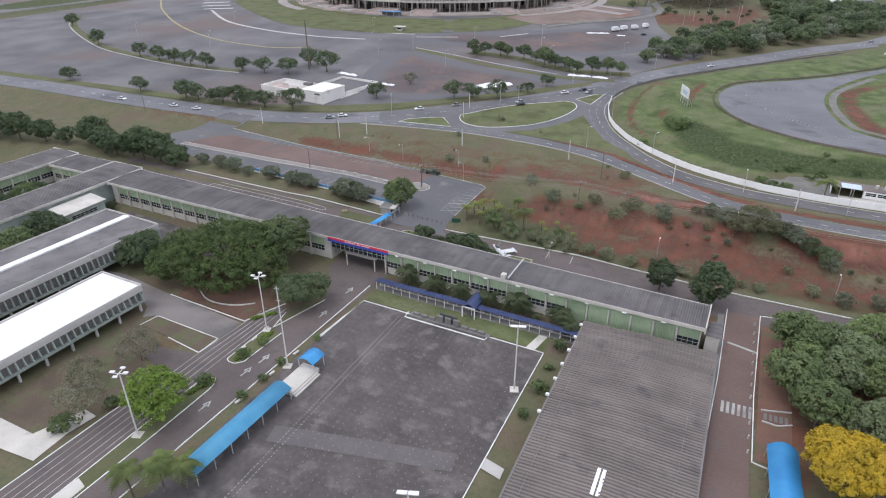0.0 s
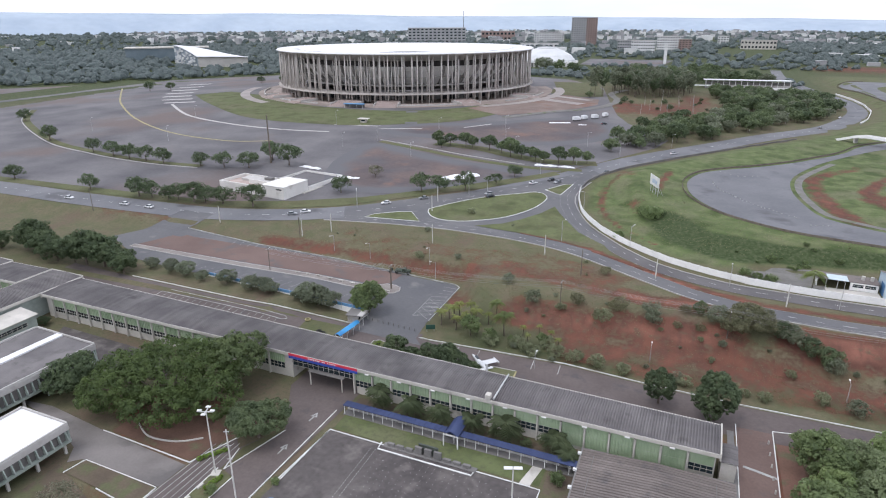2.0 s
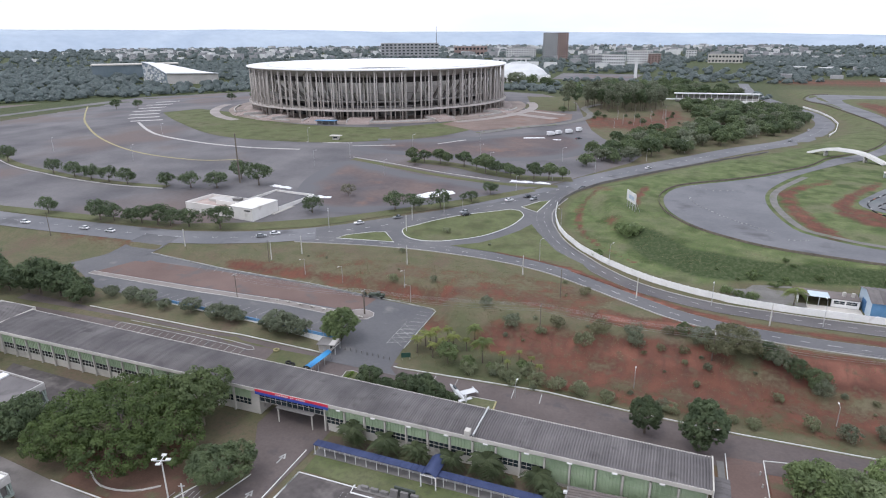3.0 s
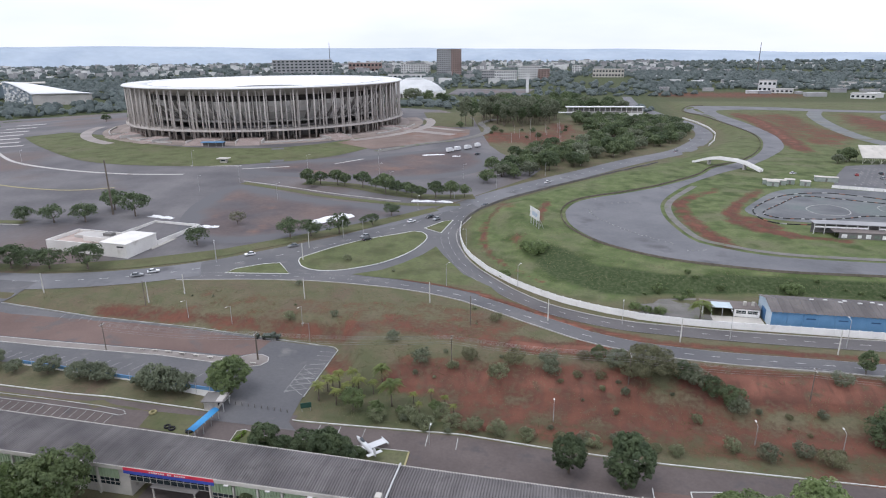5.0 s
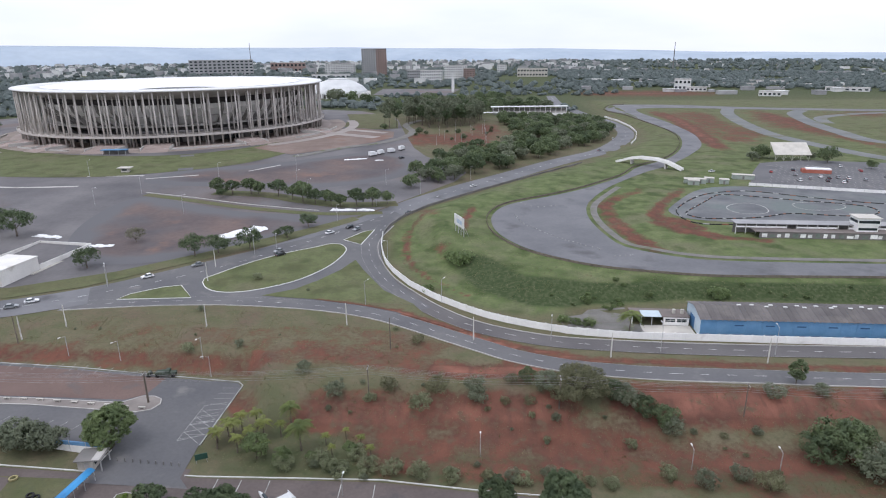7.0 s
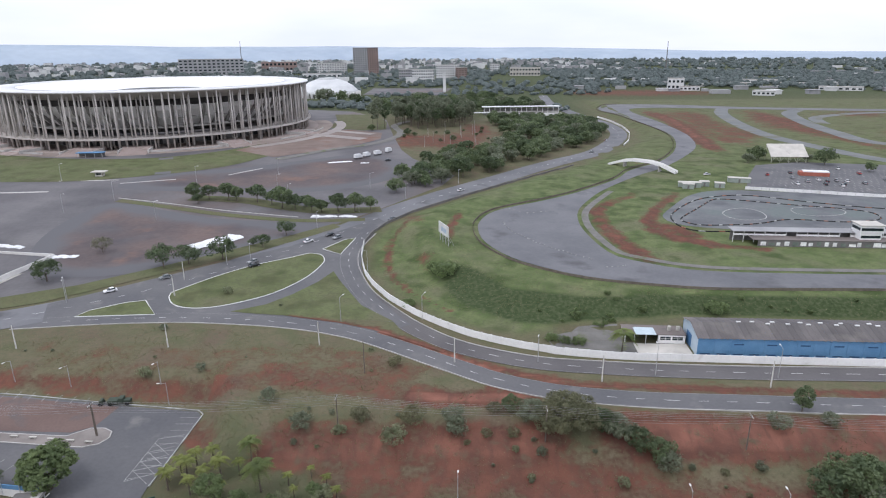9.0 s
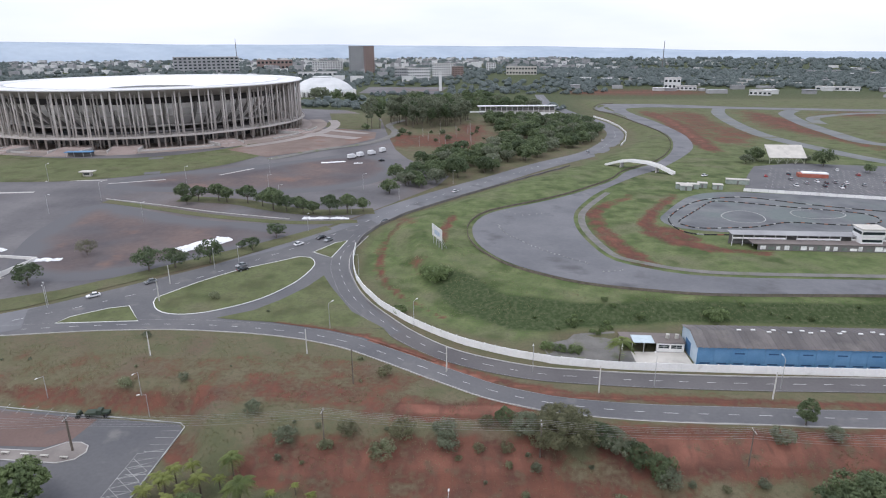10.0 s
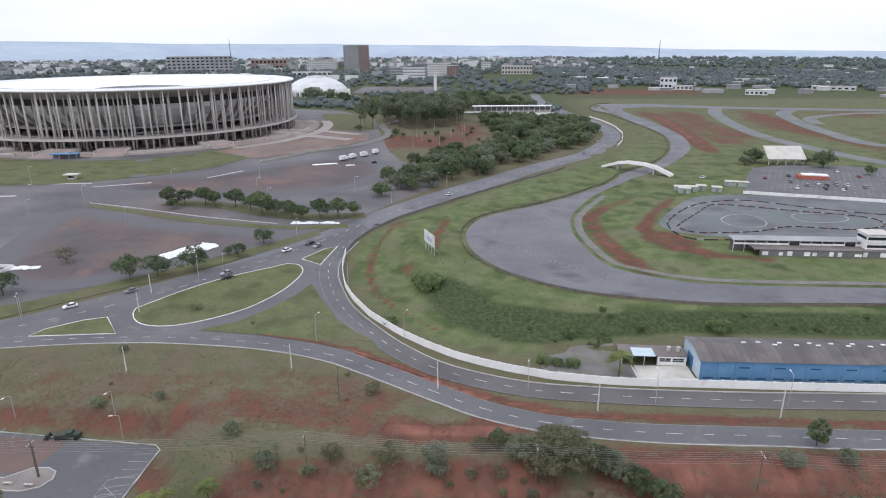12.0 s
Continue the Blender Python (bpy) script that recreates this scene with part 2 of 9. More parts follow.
paint = surface("road_paint_white", (0.55, 0.55, 0.53), (0.72, 0.72, 0.70), 0.4, 5, 0.7, 0.05)
paint_worn = surface("road_paint_worn", (0.22, 0.22, 0.21), (0.45, 0.45, 0.43), 0.3, 4, 0.8, 0.05)
paint_yellow = surface("road_paint_yellow", (0.25, 0.22, 0.11), (0.34, 0.30, 0.16), 0.3, 4, 0.8, 0.05)
kerb_white = surface("kerb_white", (0.55, 0.55, 0.52), (0.7, 0.7, 0.68), 0.5, 4, 0.8, 0.1)
concrete = surface("concrete_grey", (0.38, 0.365, 0.345), (0.48, 0.46, 0.435), 0.08, 1.6, 0.85, 0.15, stain=((0.30, 0.28, 0.26), 0.16, 0.60))
# dark concrete; on deep-set walls this tone also stands for shade
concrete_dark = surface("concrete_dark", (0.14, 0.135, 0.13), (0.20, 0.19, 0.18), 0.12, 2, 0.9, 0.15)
concrete_light = surface("concrete_pale", (0.42, 0.40, 0.36), (0.55, 0.52, 0.47), 0.2, 3, 0.85, 0.1, stain=((0.33, 0.31, 0.28), 0.3, 0.62))
wall_white = surface("painted_wall_white", (0.74, 0.73, 0.71), (0.82, 0.81, 0.79), 0.15, 2.0, 0.8, 0.08, stain=((0.45, 0.42, 0.38), 0.25, 0.64), islands=0.06)
roof_fibre = surface("fibre_cement_roof", (0.098, 0.091, 0.092), (0.158, 0.147, 0.145), 0.12, 3, 0.9, 0.1, islands=0.2, stain=((0.10, 0.094, 0.092), 0.3, 0.58))
roof_shed = surface("corrugated_roof_grey", (0.128, 0.110, 0.102), (0.190, 0.164, 0.151), 0.1, 3, 0.85, 0.1, islands=0.2, stain=((0.11, 0.10, 0.098), 0.22, 0.58))
roof_white = surface("white_coated_roof", (0.68, 0.69, 0.70), (0.77, 0.77, 0.77), 0.2, 3, 0.7, 0.05)
membrane = surface("white_roof_membrane", (0.74, 0.75, 0.76), (0.82, 0.82, 0.82), 0.05, 0.8, 0.6, 0.05, spread=0.04)
green_paint = surface("green_painted_panel", (0.29, 0.38, 0.24), (0.39, 0.47, 0.32), 0.3, 4, 0.6, 0.05, islands=0.2)
green_grey = surface("grey_green_louvre", (0.26, 0.30, 0.27), (0.36, 0.40, 0.36), 0.4, 4, 0.7, 0.05, islands=0.12)
blue_sheet = surface("blue_canopy_sheet", (0.035, 0.21, 0.46), (0.055, 0.28, 0.55), 0.3, 3, 0.45, 0.03)
blue_faded = surface("faded_blue_canopy", (0.05, 0.215, 0.36), (0.075, 0.27, 0.43), 0.3, 3, 0.5, 0.03)
blue_dark = surface("dark_blue_canopy", (0.028, 0.040, 0.098), (0.044, 0.060, 0.132), 0.3, 3, 0.55, 0.05)
blue_wall = surface("blue_painted_metal", (0.10, 0.23, 0.40), (0.145, 0.29, 0.47), 0.25, 3, 0.6, 0.08, islands=0.08)
red_paint = surface("red_painted_band", (0.48, 0.03, 0.06), (0.58, 0.05, 0.08), 0.5, 4, 0.6, 0.03)
blue_band = surface("blue_painted_band", (0.03, 0.06, 0.30), (0.05, 0.09, 0.38), 0.5, 4, 0.6, 0.03)
metal_grey = surface("galvanised_steel", (0.42, 0.42, 0.42), (0.55, 0.55, 0.54), 1.0, 8, 0.5, 0.03, metal=0.4)
pole_pale = surface("concrete_pole", (0.50, 0.49, 0.45), (0.62, 0.60, 0.56), 0.6, 6, 0.8, 0.05)
wood_pole = surface("weathered_wood_pole", (0.12, 0.10, 0.085), (0.19, 0.16, 0.13), 0.6, 6, 0.9, 0.1)
# near-black colour stands for the shade inside openings
dark_gap = surface("dark_interior", (0.025, 0.025, 0.027), (0.04, 0.04, 0.04), 0.3, 3, 0.9, 0.0)
window_glass = glass("window_glass")
car_white = surface("car_paint_white", (0.70, 0.70, 0.70), (0.76, 0.76, 0.76), 0.5, 2, 0.25, 0.0, spread=0.02, spec=0.6)
car_grey = surface("car_paint_silver", (0.30, 0.31, 0.32), (0.36, 0.37, 0.38), 0.5, 2, 0.3, 0.0, metal=0.5, spread=0.02, spec=0.6)
car_dark = surface("car_paint_black", (0.015, 0.015, 0.018), (0.025, 0.025, 0.028), 0.5, 2, 0.25, 0.0, spread=0.02, spec=0.6)
car_red = surface("car_paint_red", (0.30, 0.025, 0.02), (0.36, 0.03, 0.025), 0.5, 2, 0.3, 0.0, spread=0.02, spec=0.6)
rubber = surface("black_rubber", (0.02, 0.02, 0.02), (0.03, 0.03, 0.03), 1, 8, 0.9, 0.05)
bark = surface("tree_bark", (0.10, 0.08, 0.065), (0.17, 0.14, 0.115), 1.0, 6, 0.95, 0.3)
soil_red = surface("bare_red_soil", (0.20, 0.075, 0.05), (0.29, 0.115, 0.075), 0.06, 1.6, 0.95, 0.3, spread=0.2)
gravel = surface("grey_gravel", (0.135, 0.13, 0.12), (0.185, 0.178, 0.165), 0.2, 3, 0.95, 0.2, stain=((0.115, 0.125, 0.07), 0.15, 0.56), spread=0.2)
roof_dark = surface("weathered_dark_roof", (0.095, 0.088, 0.088), (0.145, 0.132, 0.128), 0.1, 3, 0.9, 0.1, islands=0.2, stain=((0.17, 0.155, 0.145), 0.09, 0.58))
leaf_dark = foliage("leaves_dark_green", (0.040, 0.056, 0.031), (0.068, 0.088, 0.045))
leaf_mid = foliage("leaves_mid_green", (0.058, 0.078, 0.036), (0.100, 0.126, 0.056))
leaf_wood = foliage("leaves_wood_green", (0.056, 0.074, 0.040), (0.092, 0.116, 0.058))
leaf_light = foliage("leaves_fresh_green", (0.080, 0.122, 0.024), (0.124, 0.176, 0.038))
leaf_grey = foliage("leaves_grey_green", (0.072, 0.084, 0.056), (0.112, 0.124, 0.084))
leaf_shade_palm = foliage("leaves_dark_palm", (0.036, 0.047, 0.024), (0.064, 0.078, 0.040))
leaf_palm = foliage("leaves_palm", (0.060, 0.080, 0.028), (0.108, 0.128, 0.044))
leaf_yellow = foliage("flowers_yellow", (0.20, 0.150, 0.018), (0.33, 0.245, 0.030))
leaf_dry = foliage("leaves_thin_grey", (0.088, 0.088, 0.060), (0.136, 0.132, 0.092))


def ground_material():
    """Thin dry grass, lusher grass and red soil, mixed by two fields of the ground and broken up by noise."""
    m = bpy.data.materials.new("grass_and_soil")
    m.use_nodes = True
    n, l = m.node_tree.nodes, m.node_tree.links
    bs = n["Principled BSDF"]
    geo = n.new("ShaderNodeNewGeometry")

    def noise_at(scale, detail=5):
        t = n.new("ShaderNodeTexNoise")
        t.inputs["Scale"].default_value, t.inputs["Detail"].default_value = scale, detail
        l.new(geo.outputs["Position"], t.inputs["Vector"])
        return t.outputs["Fac"]

    def mixed(fac, c1, c2):
        x = n.new("ShaderNodeMixRGB")
        l.new(fac, x.inputs[0])
        for k, c in ((1, c1), (2, c2)):
            if isinstance(c, tuple):
                x.inputs[k].default_value = (*c, 1)
            else:
                l.new(c, x.inputs[k])
        return x.outputs["Color"]

    def spread(fac, lo, hi):
        r = n.new("ShaderNodeMapRange")
        r.inputs["From Min"].default_value, r.inputs["From Max"].default_value = lo, hi
        l.new(fac, r.inputs["Value"])
        return r.outputs["Result"]

    def field(name):
        a = n.new("ShaderNodeAttribute")
        a.attribute_name = name
        return a.outputs["Fac"]

    def added(a, b, k):
        m1 = n.new("ShaderNodeMath")
        m1.operation, m1.inputs[1].default_value = "MULTIPLY_ADD", k
        l.new(b, m1.inputs[0])
        l.new(a, m1.inputs[2])
        return m1.outputs[0]

    big, mid, small, tiny = noise_at(0.03), noise_at(0.16), noise_at(0.9), noise_at(5.0, 3)
    dry = mixed(spread(mid, 0.35, 0.65), (0.137, 0.118, 0.076), (0.102, 0.105, 0.058))
    dry = mixed(spread(noise_at(0.07, 8), 0.50, 0.68), dry, (0.128, 0.098, 0.070))
    lush = mixed(spread(mid, 0.35, 0.65), (0.080, 0.111, 0.042), (0.140, 0.164, 0.074))
    lush = mixed(spread(noise_at(0.05, 8), 0.50, 0.70), lush, (0.142, 0.140, 0.084))
    lush = mixed(spread(noise_at(0.09, 10), 0.50, 0.66), lush, (0.056, 0.080, 0.028))
    grass = mixed(field("lush"), dry, lush)
    weeds = mixed(spread(small, 0.35, 0.7), (0.038, 0.056, 0.024), (0.064, 0.084, 0.036))
    grass = mixed(spread(added(field("weed"), mid, 0.5), 0.45, 0.95), grass, weeds)
    tuft = mixed(spread(small, 0.48, 0.78), grass, (0.086, 0.094, 0.055))
    soil = mixed(spread(mid, 0.35, 0.65), (0.088, 0.044, 0.033), (0.150, 0.067, 0.047))
    soil = mixed(spread(field("soil"), 1.0, 1.25), soil, mixed(spread(mid, 0.35, 0.65), (0.150, 0.070, 0.052), (0.262, 0.120, 0.088)))
    mp, rill = n.new("ShaderNodeMapping"), n.new("ShaderNodeTexNoise")
    mp.inputs["Scale"].default_value = (0.55, 0.14, 0.14)
    rill.inputs["Scale"].default_value, rill.inputs["Detail"].default_value = 1.0, 6
    l.new(geo.outputs["Position"], mp.inputs["Vector"])
    l.new(mp.outputs["Vector"], rill.inputs["Vector"])
    soil = mixed(spread(rill.outputs["Fac"], 0.48, 0.85), soil, (0.092, 0.050, 0.040))
    soil = mixed(spread(noise_at(0.35, 8), 0.55, 0.72), soil, (0.112, 0.082, 0.056))
    f = added(added(field("soil"), big, 0.8), mid, 1.4)
    f = added(f, small, 0.9)
    col = mixed(spread(f, 1.92, 2.46), tuft, soil)
    hs, v = n.new("ShaderNodeHueSaturation"), n.new("ShaderNodeMapRange")
    v.inputs["To Min"].default_value, v.inputs["To Max"].default_value = 0.7, 1.3
    l.new(tiny, v.inputs["Value"])
    l.new(v.outputs["Result"], hs.inputs["Value"])
    l.new(col, hs.inputs["Color"])
    l.new(hs.outputs["Color"], bs.inputs["Base Color"])
    bs.inputs["Roughness"].default_value, bs.inputs["Specular IOR Level"].default_value = 0.95, 0.1
    bp = n.new("ShaderNodeBump")
    bp.inputs["Strength"].default_value, bp.inputs["Distance"].default_value = 0.35, 0.15
    l.new(added(small, tiny, 0.5), bp.inputs["Height"])
    l.new(bp.outputs["Normal"], bs.inputs["Normal"])
    return m


ground_mat = ground_material()


# ---- ground sheet ----
def steps(lo, hi, fine, reach, grow=1.18):
    v = list(np.arange(lo, hi + 0.01, fine))
    for sign in (1, -1):
        p, s = (hi if sign > 0 else lo), fine
        while abs(p) < reach:
            s = min(s * grow, 400)
            p += sign * s
            v.append(p)
    return np.array(sorted(v))


SOIL_NEAR = [(-120, 136, -60, 134, 9, 0.5), (-58, 128, -30, 124, 7, 0.55), (-45, 140, -18, 128, 5, 0.6), (-60, 163.4, -42, 159.6, 0.8, 1.1), (-42, 159.6, -30, 155.2, 1.1, 1.15), (-30, 155.2, -17, 147, 1.4, 1.2), (-17, 147, 4, 133.6, 1.4, 1.15), (4, 133.6, 30, 124.6, 1.2, 1.15), (30, 124.6, 160, 123, 1.0, 1.1),
             (-42, 102, 16, 105, 5, 1.1), (-26, 98, 30, 96, 7, 0.95), (-22, 90, 100, 92, 7, 0.85), (-5, 84, 70, 86, 4, 0.7), (34, 107, 150, 111, 6, 1.15), (4, 129.5, -30, 153, 2.6, 1.45), (6, 126, 160, 123.6, 1.2, 1.05),
             (-150, 124.5, -60, 123, 3.2, 0.85), (-50, 128, -15, 119, 6, 0.75), (-14, 118, 12, 119, 3.5, 1.2), (-36, 138, -16, 130, 4, 0.7), (-66, 110, -62, 106, 3, 0.8), (-110, 137, -70, 134, 4, 0.35),
             (-106, 21, -92, 17, 5, 0.9), (26.5, 60, 27, 36, 2.5, 1.0), (30, 30, 34, 40, 6, 0.9), (-100, -8, -96, -22, 8, 0.55), (-70, 60, 12, 58, 4, 0.6), (17, 60, 16.5, 42, 1.5, 0.9), (48, 40, 60, 50, 14, 0.8), (-80, 138, -50, 134, 6, 0.4), (-245, 134, -205, 130, 6, 0.6),
             (17, 66, 14, 5, 2.5, 0.6), (30, 72, 31, 20, 4, 0.7), (-100, -25, -98, 22, 12, 0.5), (60, 78, 140, 90, 8, 0.7),
             (-31, 267, -36, 246, 1.0, 0.9), (-36, 246, -36, 229, 1.0, 0.95), (-36, 229, -33, 209, 0.9, 0.95), (-33, 209, -29, 197, 0.9, 0.95), (-29, 197, -22, 185, 0.9, 0.9), (-22, 185, -8, 170, 0.8, 0.7), (-8, 272, -11, 251, 1.6, 0.95), (-11, 251, -11, 233, 1.2, 0.8), (-20, 216, -17, 206, 1.5, 0.7),
             (95, 90, 130, 100, 12, 0.5), (-90, 30, -110, 25, 8, 0.6)]
SOIL_FAR = [(84, 319, 66, 297, 3.0, 0.7), (66, 297, 57, 280, 3.0, 0.9), (57, 280, 56, 255, 4.0, 1.0), (56, 255, 59, 230, 4.6, 1.05), (59, 230, 64, 210, 4.2, 1.0), (106, 320, 88, 288, 2.4, 0.8), (88, 288, 78, 266, 2.8, 0.95), (78, 266, 77, 251, 3.2, 1.0),
            (77, 251, 82, 238, 4.4, 1.0), (82, 238, 94, 229, 4.0, 1.0), (94, 229, 112, 224, 2.4, 0.95), (84, 256, 90, 243, 4.0, 0.95),
            (192, 780, 209, 712, 11, 1.05), (209, 712, 199, 615, 10, 1.1), (199, 615, 185, 507, 9, 1.1), (185, 507, 180, 470, 6, 1.0), (225, 770, 225, 640, 14, 0.7), (215, 470, 235, 440, 8, 0.8), (235, 790, 250, 690, 16, 0.85), (215, 620, 230, 540, 14, 0.7), (328, 790, 306, 600, 16, 1.05), (300, 560, 312, 480, 12, 0.85), (370, 700, 450, 720, 26, 1.0), (380, 560, 470, 500, 22, 0.9), (330, 470, 480, 400, 14, 0.7),
            (500, 660, 800, 640, 30, 0.9), (-50, 476, -2, 486, 15, 1.0), (-50, 515, 0, 540, 24, 1.0), (0, 580, -6, 640, 12, 1.0), (200, 1140, 400, 1190, 40, 1.1), (230, 680, 232, 560, 20, 0.8), (205, 560, 215, 500, 14, 0.75), (290, 700, 285, 600, 10, 0.7), (95, 395, 110, 400, 5, 0.5), (-25, 262, -50, 300, 5, 0.6)]


def soil_field(x, y):
    """How bare and red the ground is."""
    soil = np.zeros(len(x))
    for ax, ay, bx, by, r, k in SOIL_NEAR + SOIL_FAR:
        dx, dy = bx - ax, by - ay
        u = np.clip(((x - ax) * dx + (y - ay) * dy) / (dx * dx + dy * dy), 0, 1)
        d = np.hypot(x - ax - u * dx, y - ay - u * dy)
        soil = np.maximum(soil, k * (1 - smooth(0.4 * r, 1.6 * r + 1.5, d)))
    return soil


def make_ground():
    xs, ys = steps(-240, 220, 2.5, 4700), steps(-60, 300, 2.5, 4700)
    gx, gy = np.meshgrid(xs, ys)
    x, y = gx.ravel(), gy.ravel()
    z = terrain(x, y)
    z = z + 0.25 * smooth(90, 130, y) * smooth(-20, 10, -np.abs(y - 112)) * np.sin(x * 0.21 + np.sin(x * 0.083) * 2)
    nx, ny = len(xs), len(ys)
    i = np.arange(nx * ny).reshape(ny, nx)
    faces = np.stack([i[:-1, :-1], i[:-1, 1:], i[1:, 1:], i[1:, :-1]], -1).reshape(-1, 4)
    me = bpy.data.meshes.new("ground")
    me.from_pydata(np.stack([x, y, z], 1).tolist(), [], faces.tolist())
    me.polygons.foreach_set("use_smooth", [True] * len(me.polygons))
    soil = soil_field(x, y)
    # lush grass turns to the paler dry colour far off, standing for haze
    lush = smooth(0, 8, inside_by(x, y, FOOT)) * (1 - 0.5 * smooth(300, 650, y))
    lush = np.maximum(lush, 0.3 * smooth(650, 1000, np.hypot(x, y))) * (1 - 0.5 * smooth(880, 1000, y))
    rise = bank_rise(x, y)
    weed = 1.25 * smooth(0.02, 0.22, rise) * (1 - smooth(0.72, 1.0, rise)) * smooth(-24, 0, x) * (1 - smooth(205, 235, y))
    weed = np.maximum(weed, 0.6 * (1 - smooth(3, 9, np.abs(y - 86))) * smooth(-70, -50, x) * (1 - smooth(80, 110, x)))
    weed = 0.85 * np.maximum(weed, 0.45 * (1 - smooth(12, 40, np.abs(y - 92) * 1.5 + np.abs(x + 44) * 0.6)))
    reach = np.hypot(x, y)
    weed = np.maximum(weed, 0.6 * smooth(600, 800, reach) * (1 - smooth(-40, 40, inside_by(x, y, FOOT))))
    for name, values in (("soil", soil), ("lush", lush), ("weed", weed)):
        me.attributes.new(name, "FLOAT", "POINT").data.foreach_set("value", values.astype(np.float32))
    me.materials.append(ground_mat)
    return tagged(new("ground", me), "thin grass and bare red soil ground", "ground", kind="structure")


make_ground()


def laid(name, bm, material, label, category="road", lush=0.4):
    ob = tagged(finish(name, bm, material), label, category, kind="structure")
    if material is ground_mat:
        ob.data.attributes.new("lush", "FLOAT", "POINT").data.foreach_set("value", [lush] * len(ob.data.vertices))
        co = np.array([v.co[:] for v in ob.data.vertices])
        ob.data.attributes.new("soil", "FLOAT", "POINT").data.foreach_set("value", soil_field(co[:, 0], co[:, 1]).astype(np.float32))
    return ob


def resample(pts, n):
    d = np.r_[0, np.cumsum([math.hypot(b[0] - a[0], b[1] - a[1]) for a, b in zip(pts, pts[1:])])]
    s = np.linspace(0, d[-1], n)
    return list(zip(np.interp(s, d, [p[0] for p in pts]).tolist(), np.interp(s, d, [p[1] for p in pts]).tolist()))


# ---- roads round the junction ----
INNER = spline([(420, 136), (300, 135.2), (180, 134.4), (100, 133.6), (73, 133.2), (50.5, 133.5), (34, 134.4), (15.2, 136.8), (-4, 144.7), (-17, 155.6), (-27.3, 168), (-37.2, 182.5), (-43.8, 197), (-49, 213), (-51, 230), (-48, 252)], 3)
OUTER = spline([(420, 120), (300, 119.5), (180, 118.9), (89, 118.6), (66.7, 119), (42.5, 119.3), (24.7, 121.2), (16, 123.4), (6, 127.3), (-2, 132.2), (-10, 137.2), (-18.5, 142.8), (-32, 151), (-42.3, 155.2), (-49, 157.2), (-63, 159.8), (-84, 161.3), (-100, 160.5), (-116, 158.5), (-140, 154)], 3)
MAIN = spline([(-900, 190), (-740, 165), (-600, 150), (-500, 142), (-410, 139), (-323, 138), (-270, 137), (-225, 138), (-188, 141), (-155, 152), (-130, 168), (-105, 190), (-85, 215), (-67, 240), (-52, 266), (-38, 292), (-22, 317), (-12, 332), (16, 371), (50, 421), (87, 470), (109, 516), (128, 570), (137, 622), (136, 690), (122, 770), (112, 850), (105, 950), (110, 1100)], 5)
JUNCTION = [(-140, 169), (-129, 179.6), (-112, 196.7), (-97, 212), (-76, 233), (-59, 257), (-47, 275), (-42, 268), (-46.2, 250), (-47, 235), (-44, 212), (-40, 197), (-33, 180),
            (-24, 166), (-19, 159), (-25, 155), (-36, 149.5), (-45, 153), (-63, 157), (-84, 158.2), (-100, 157.4), (-131, 152.5)]
laid("road", strip(INNER, 7.0, 0.10), surface("asphalt_wall_road", (0.092, 0.086, 0.087), (0.128, 0.120, 0.119), 0.06, 1.5, 0.85, 0.1, spread=0.14), "two-lane asphalt road beside the white wall")
laid("road", strip(OUTER, 7.0, 0.11), asphalt, "two-lane asphalt road across the grass")
laid("road", strip(MAIN, 15.5, 0.12), asphalt_track, "wide asphalt avenue past the stadium car park")
laid("road", drape(JUNCTION, 0.13, 6), asphalt, "asphalt junction between grass islands")


def road_lines():
    bm, edge_bm = bmesh.new(), bmesh.new()
    fine_in, fine_out, fine_main = spline(INNER[::4], 1.05), spline(OUTER[::4], 1.05), spline(MAIN[::4], 1.05)
    dashes(bm, fine_in, 0.12, 2.6, 4.4, 0.17)
    dashes(bm, fine_out, 0.12, 2.6, 4.4, 0.18)
    dashes(bm, fine_main, 0.16, 2.6, 5.4, 0.19)
    for line, w in ((INNER, 7.0), (OUTER, 7.0)):
        for s in (1, -1):
            strip(offset_line(line, s * (w / 2 - 0.25)), 0.06, 0.18, edge_bm, 1)
    laid("road_marking", bm, paint, "white painted lane lines on the roads", "road marking")
    laid("road_marking", edge_bm, paint_worn, "worn white edge lines on the roads", "road marking")


road_lines()

# grass islands with pale kerbs
ISLANDS = [
    [(-102.9, 176.8), (-100.5, 172.9), (-96.5, 169.5), (-90.6, 168.2), (-82.9, 170.2), (-73.3, 177.1), (-67, 184.8), (-61.4, 197.3), (-59, 210.6), (-59.5, 217.3), (-62.6, 222.4), (-66.7, 223.3), (-71.9, 218.8), (-84.9, 207.8), (-94.4, 196.3), (-100.9, 185.6), (-103.8, 180.2)],
    [(-52.9, 204), (-47.7, 193.2), (-36.7, 173), (-24.5, 160.8), (-41.2, 162), (-54.8, 163.6), (-68.6, 164.9), (-77.7, 166.2), (-68.1, 172.5), (-62.1, 181.1), (-56.2, 192.8)],
    [(-62.9, 228.6), (-54.3, 223), (-52.1, 244.1), (-56.6, 240.9)],
    [(-125, 159.9), (-100.7, 162.9), (-109.3, 173.6), (-115.1, 171.3), (-123.1, 164.8)],
]
for k, isl in enumerate(ISLANDS):
    line = spline(isl, 2.5, True) if k == 0 else isl
    g = laid("traffic_island", drape(line, 0.22, 5), ground_mat, "mown grass traffic island with a pale kerb", "traffic island", 0.65)
    if k != 1:
        part("kerb", kerb(bmesh.new(), line, 0.3, 0.26, 0.02, True), kerb_white, g, "whitewashed kerb")


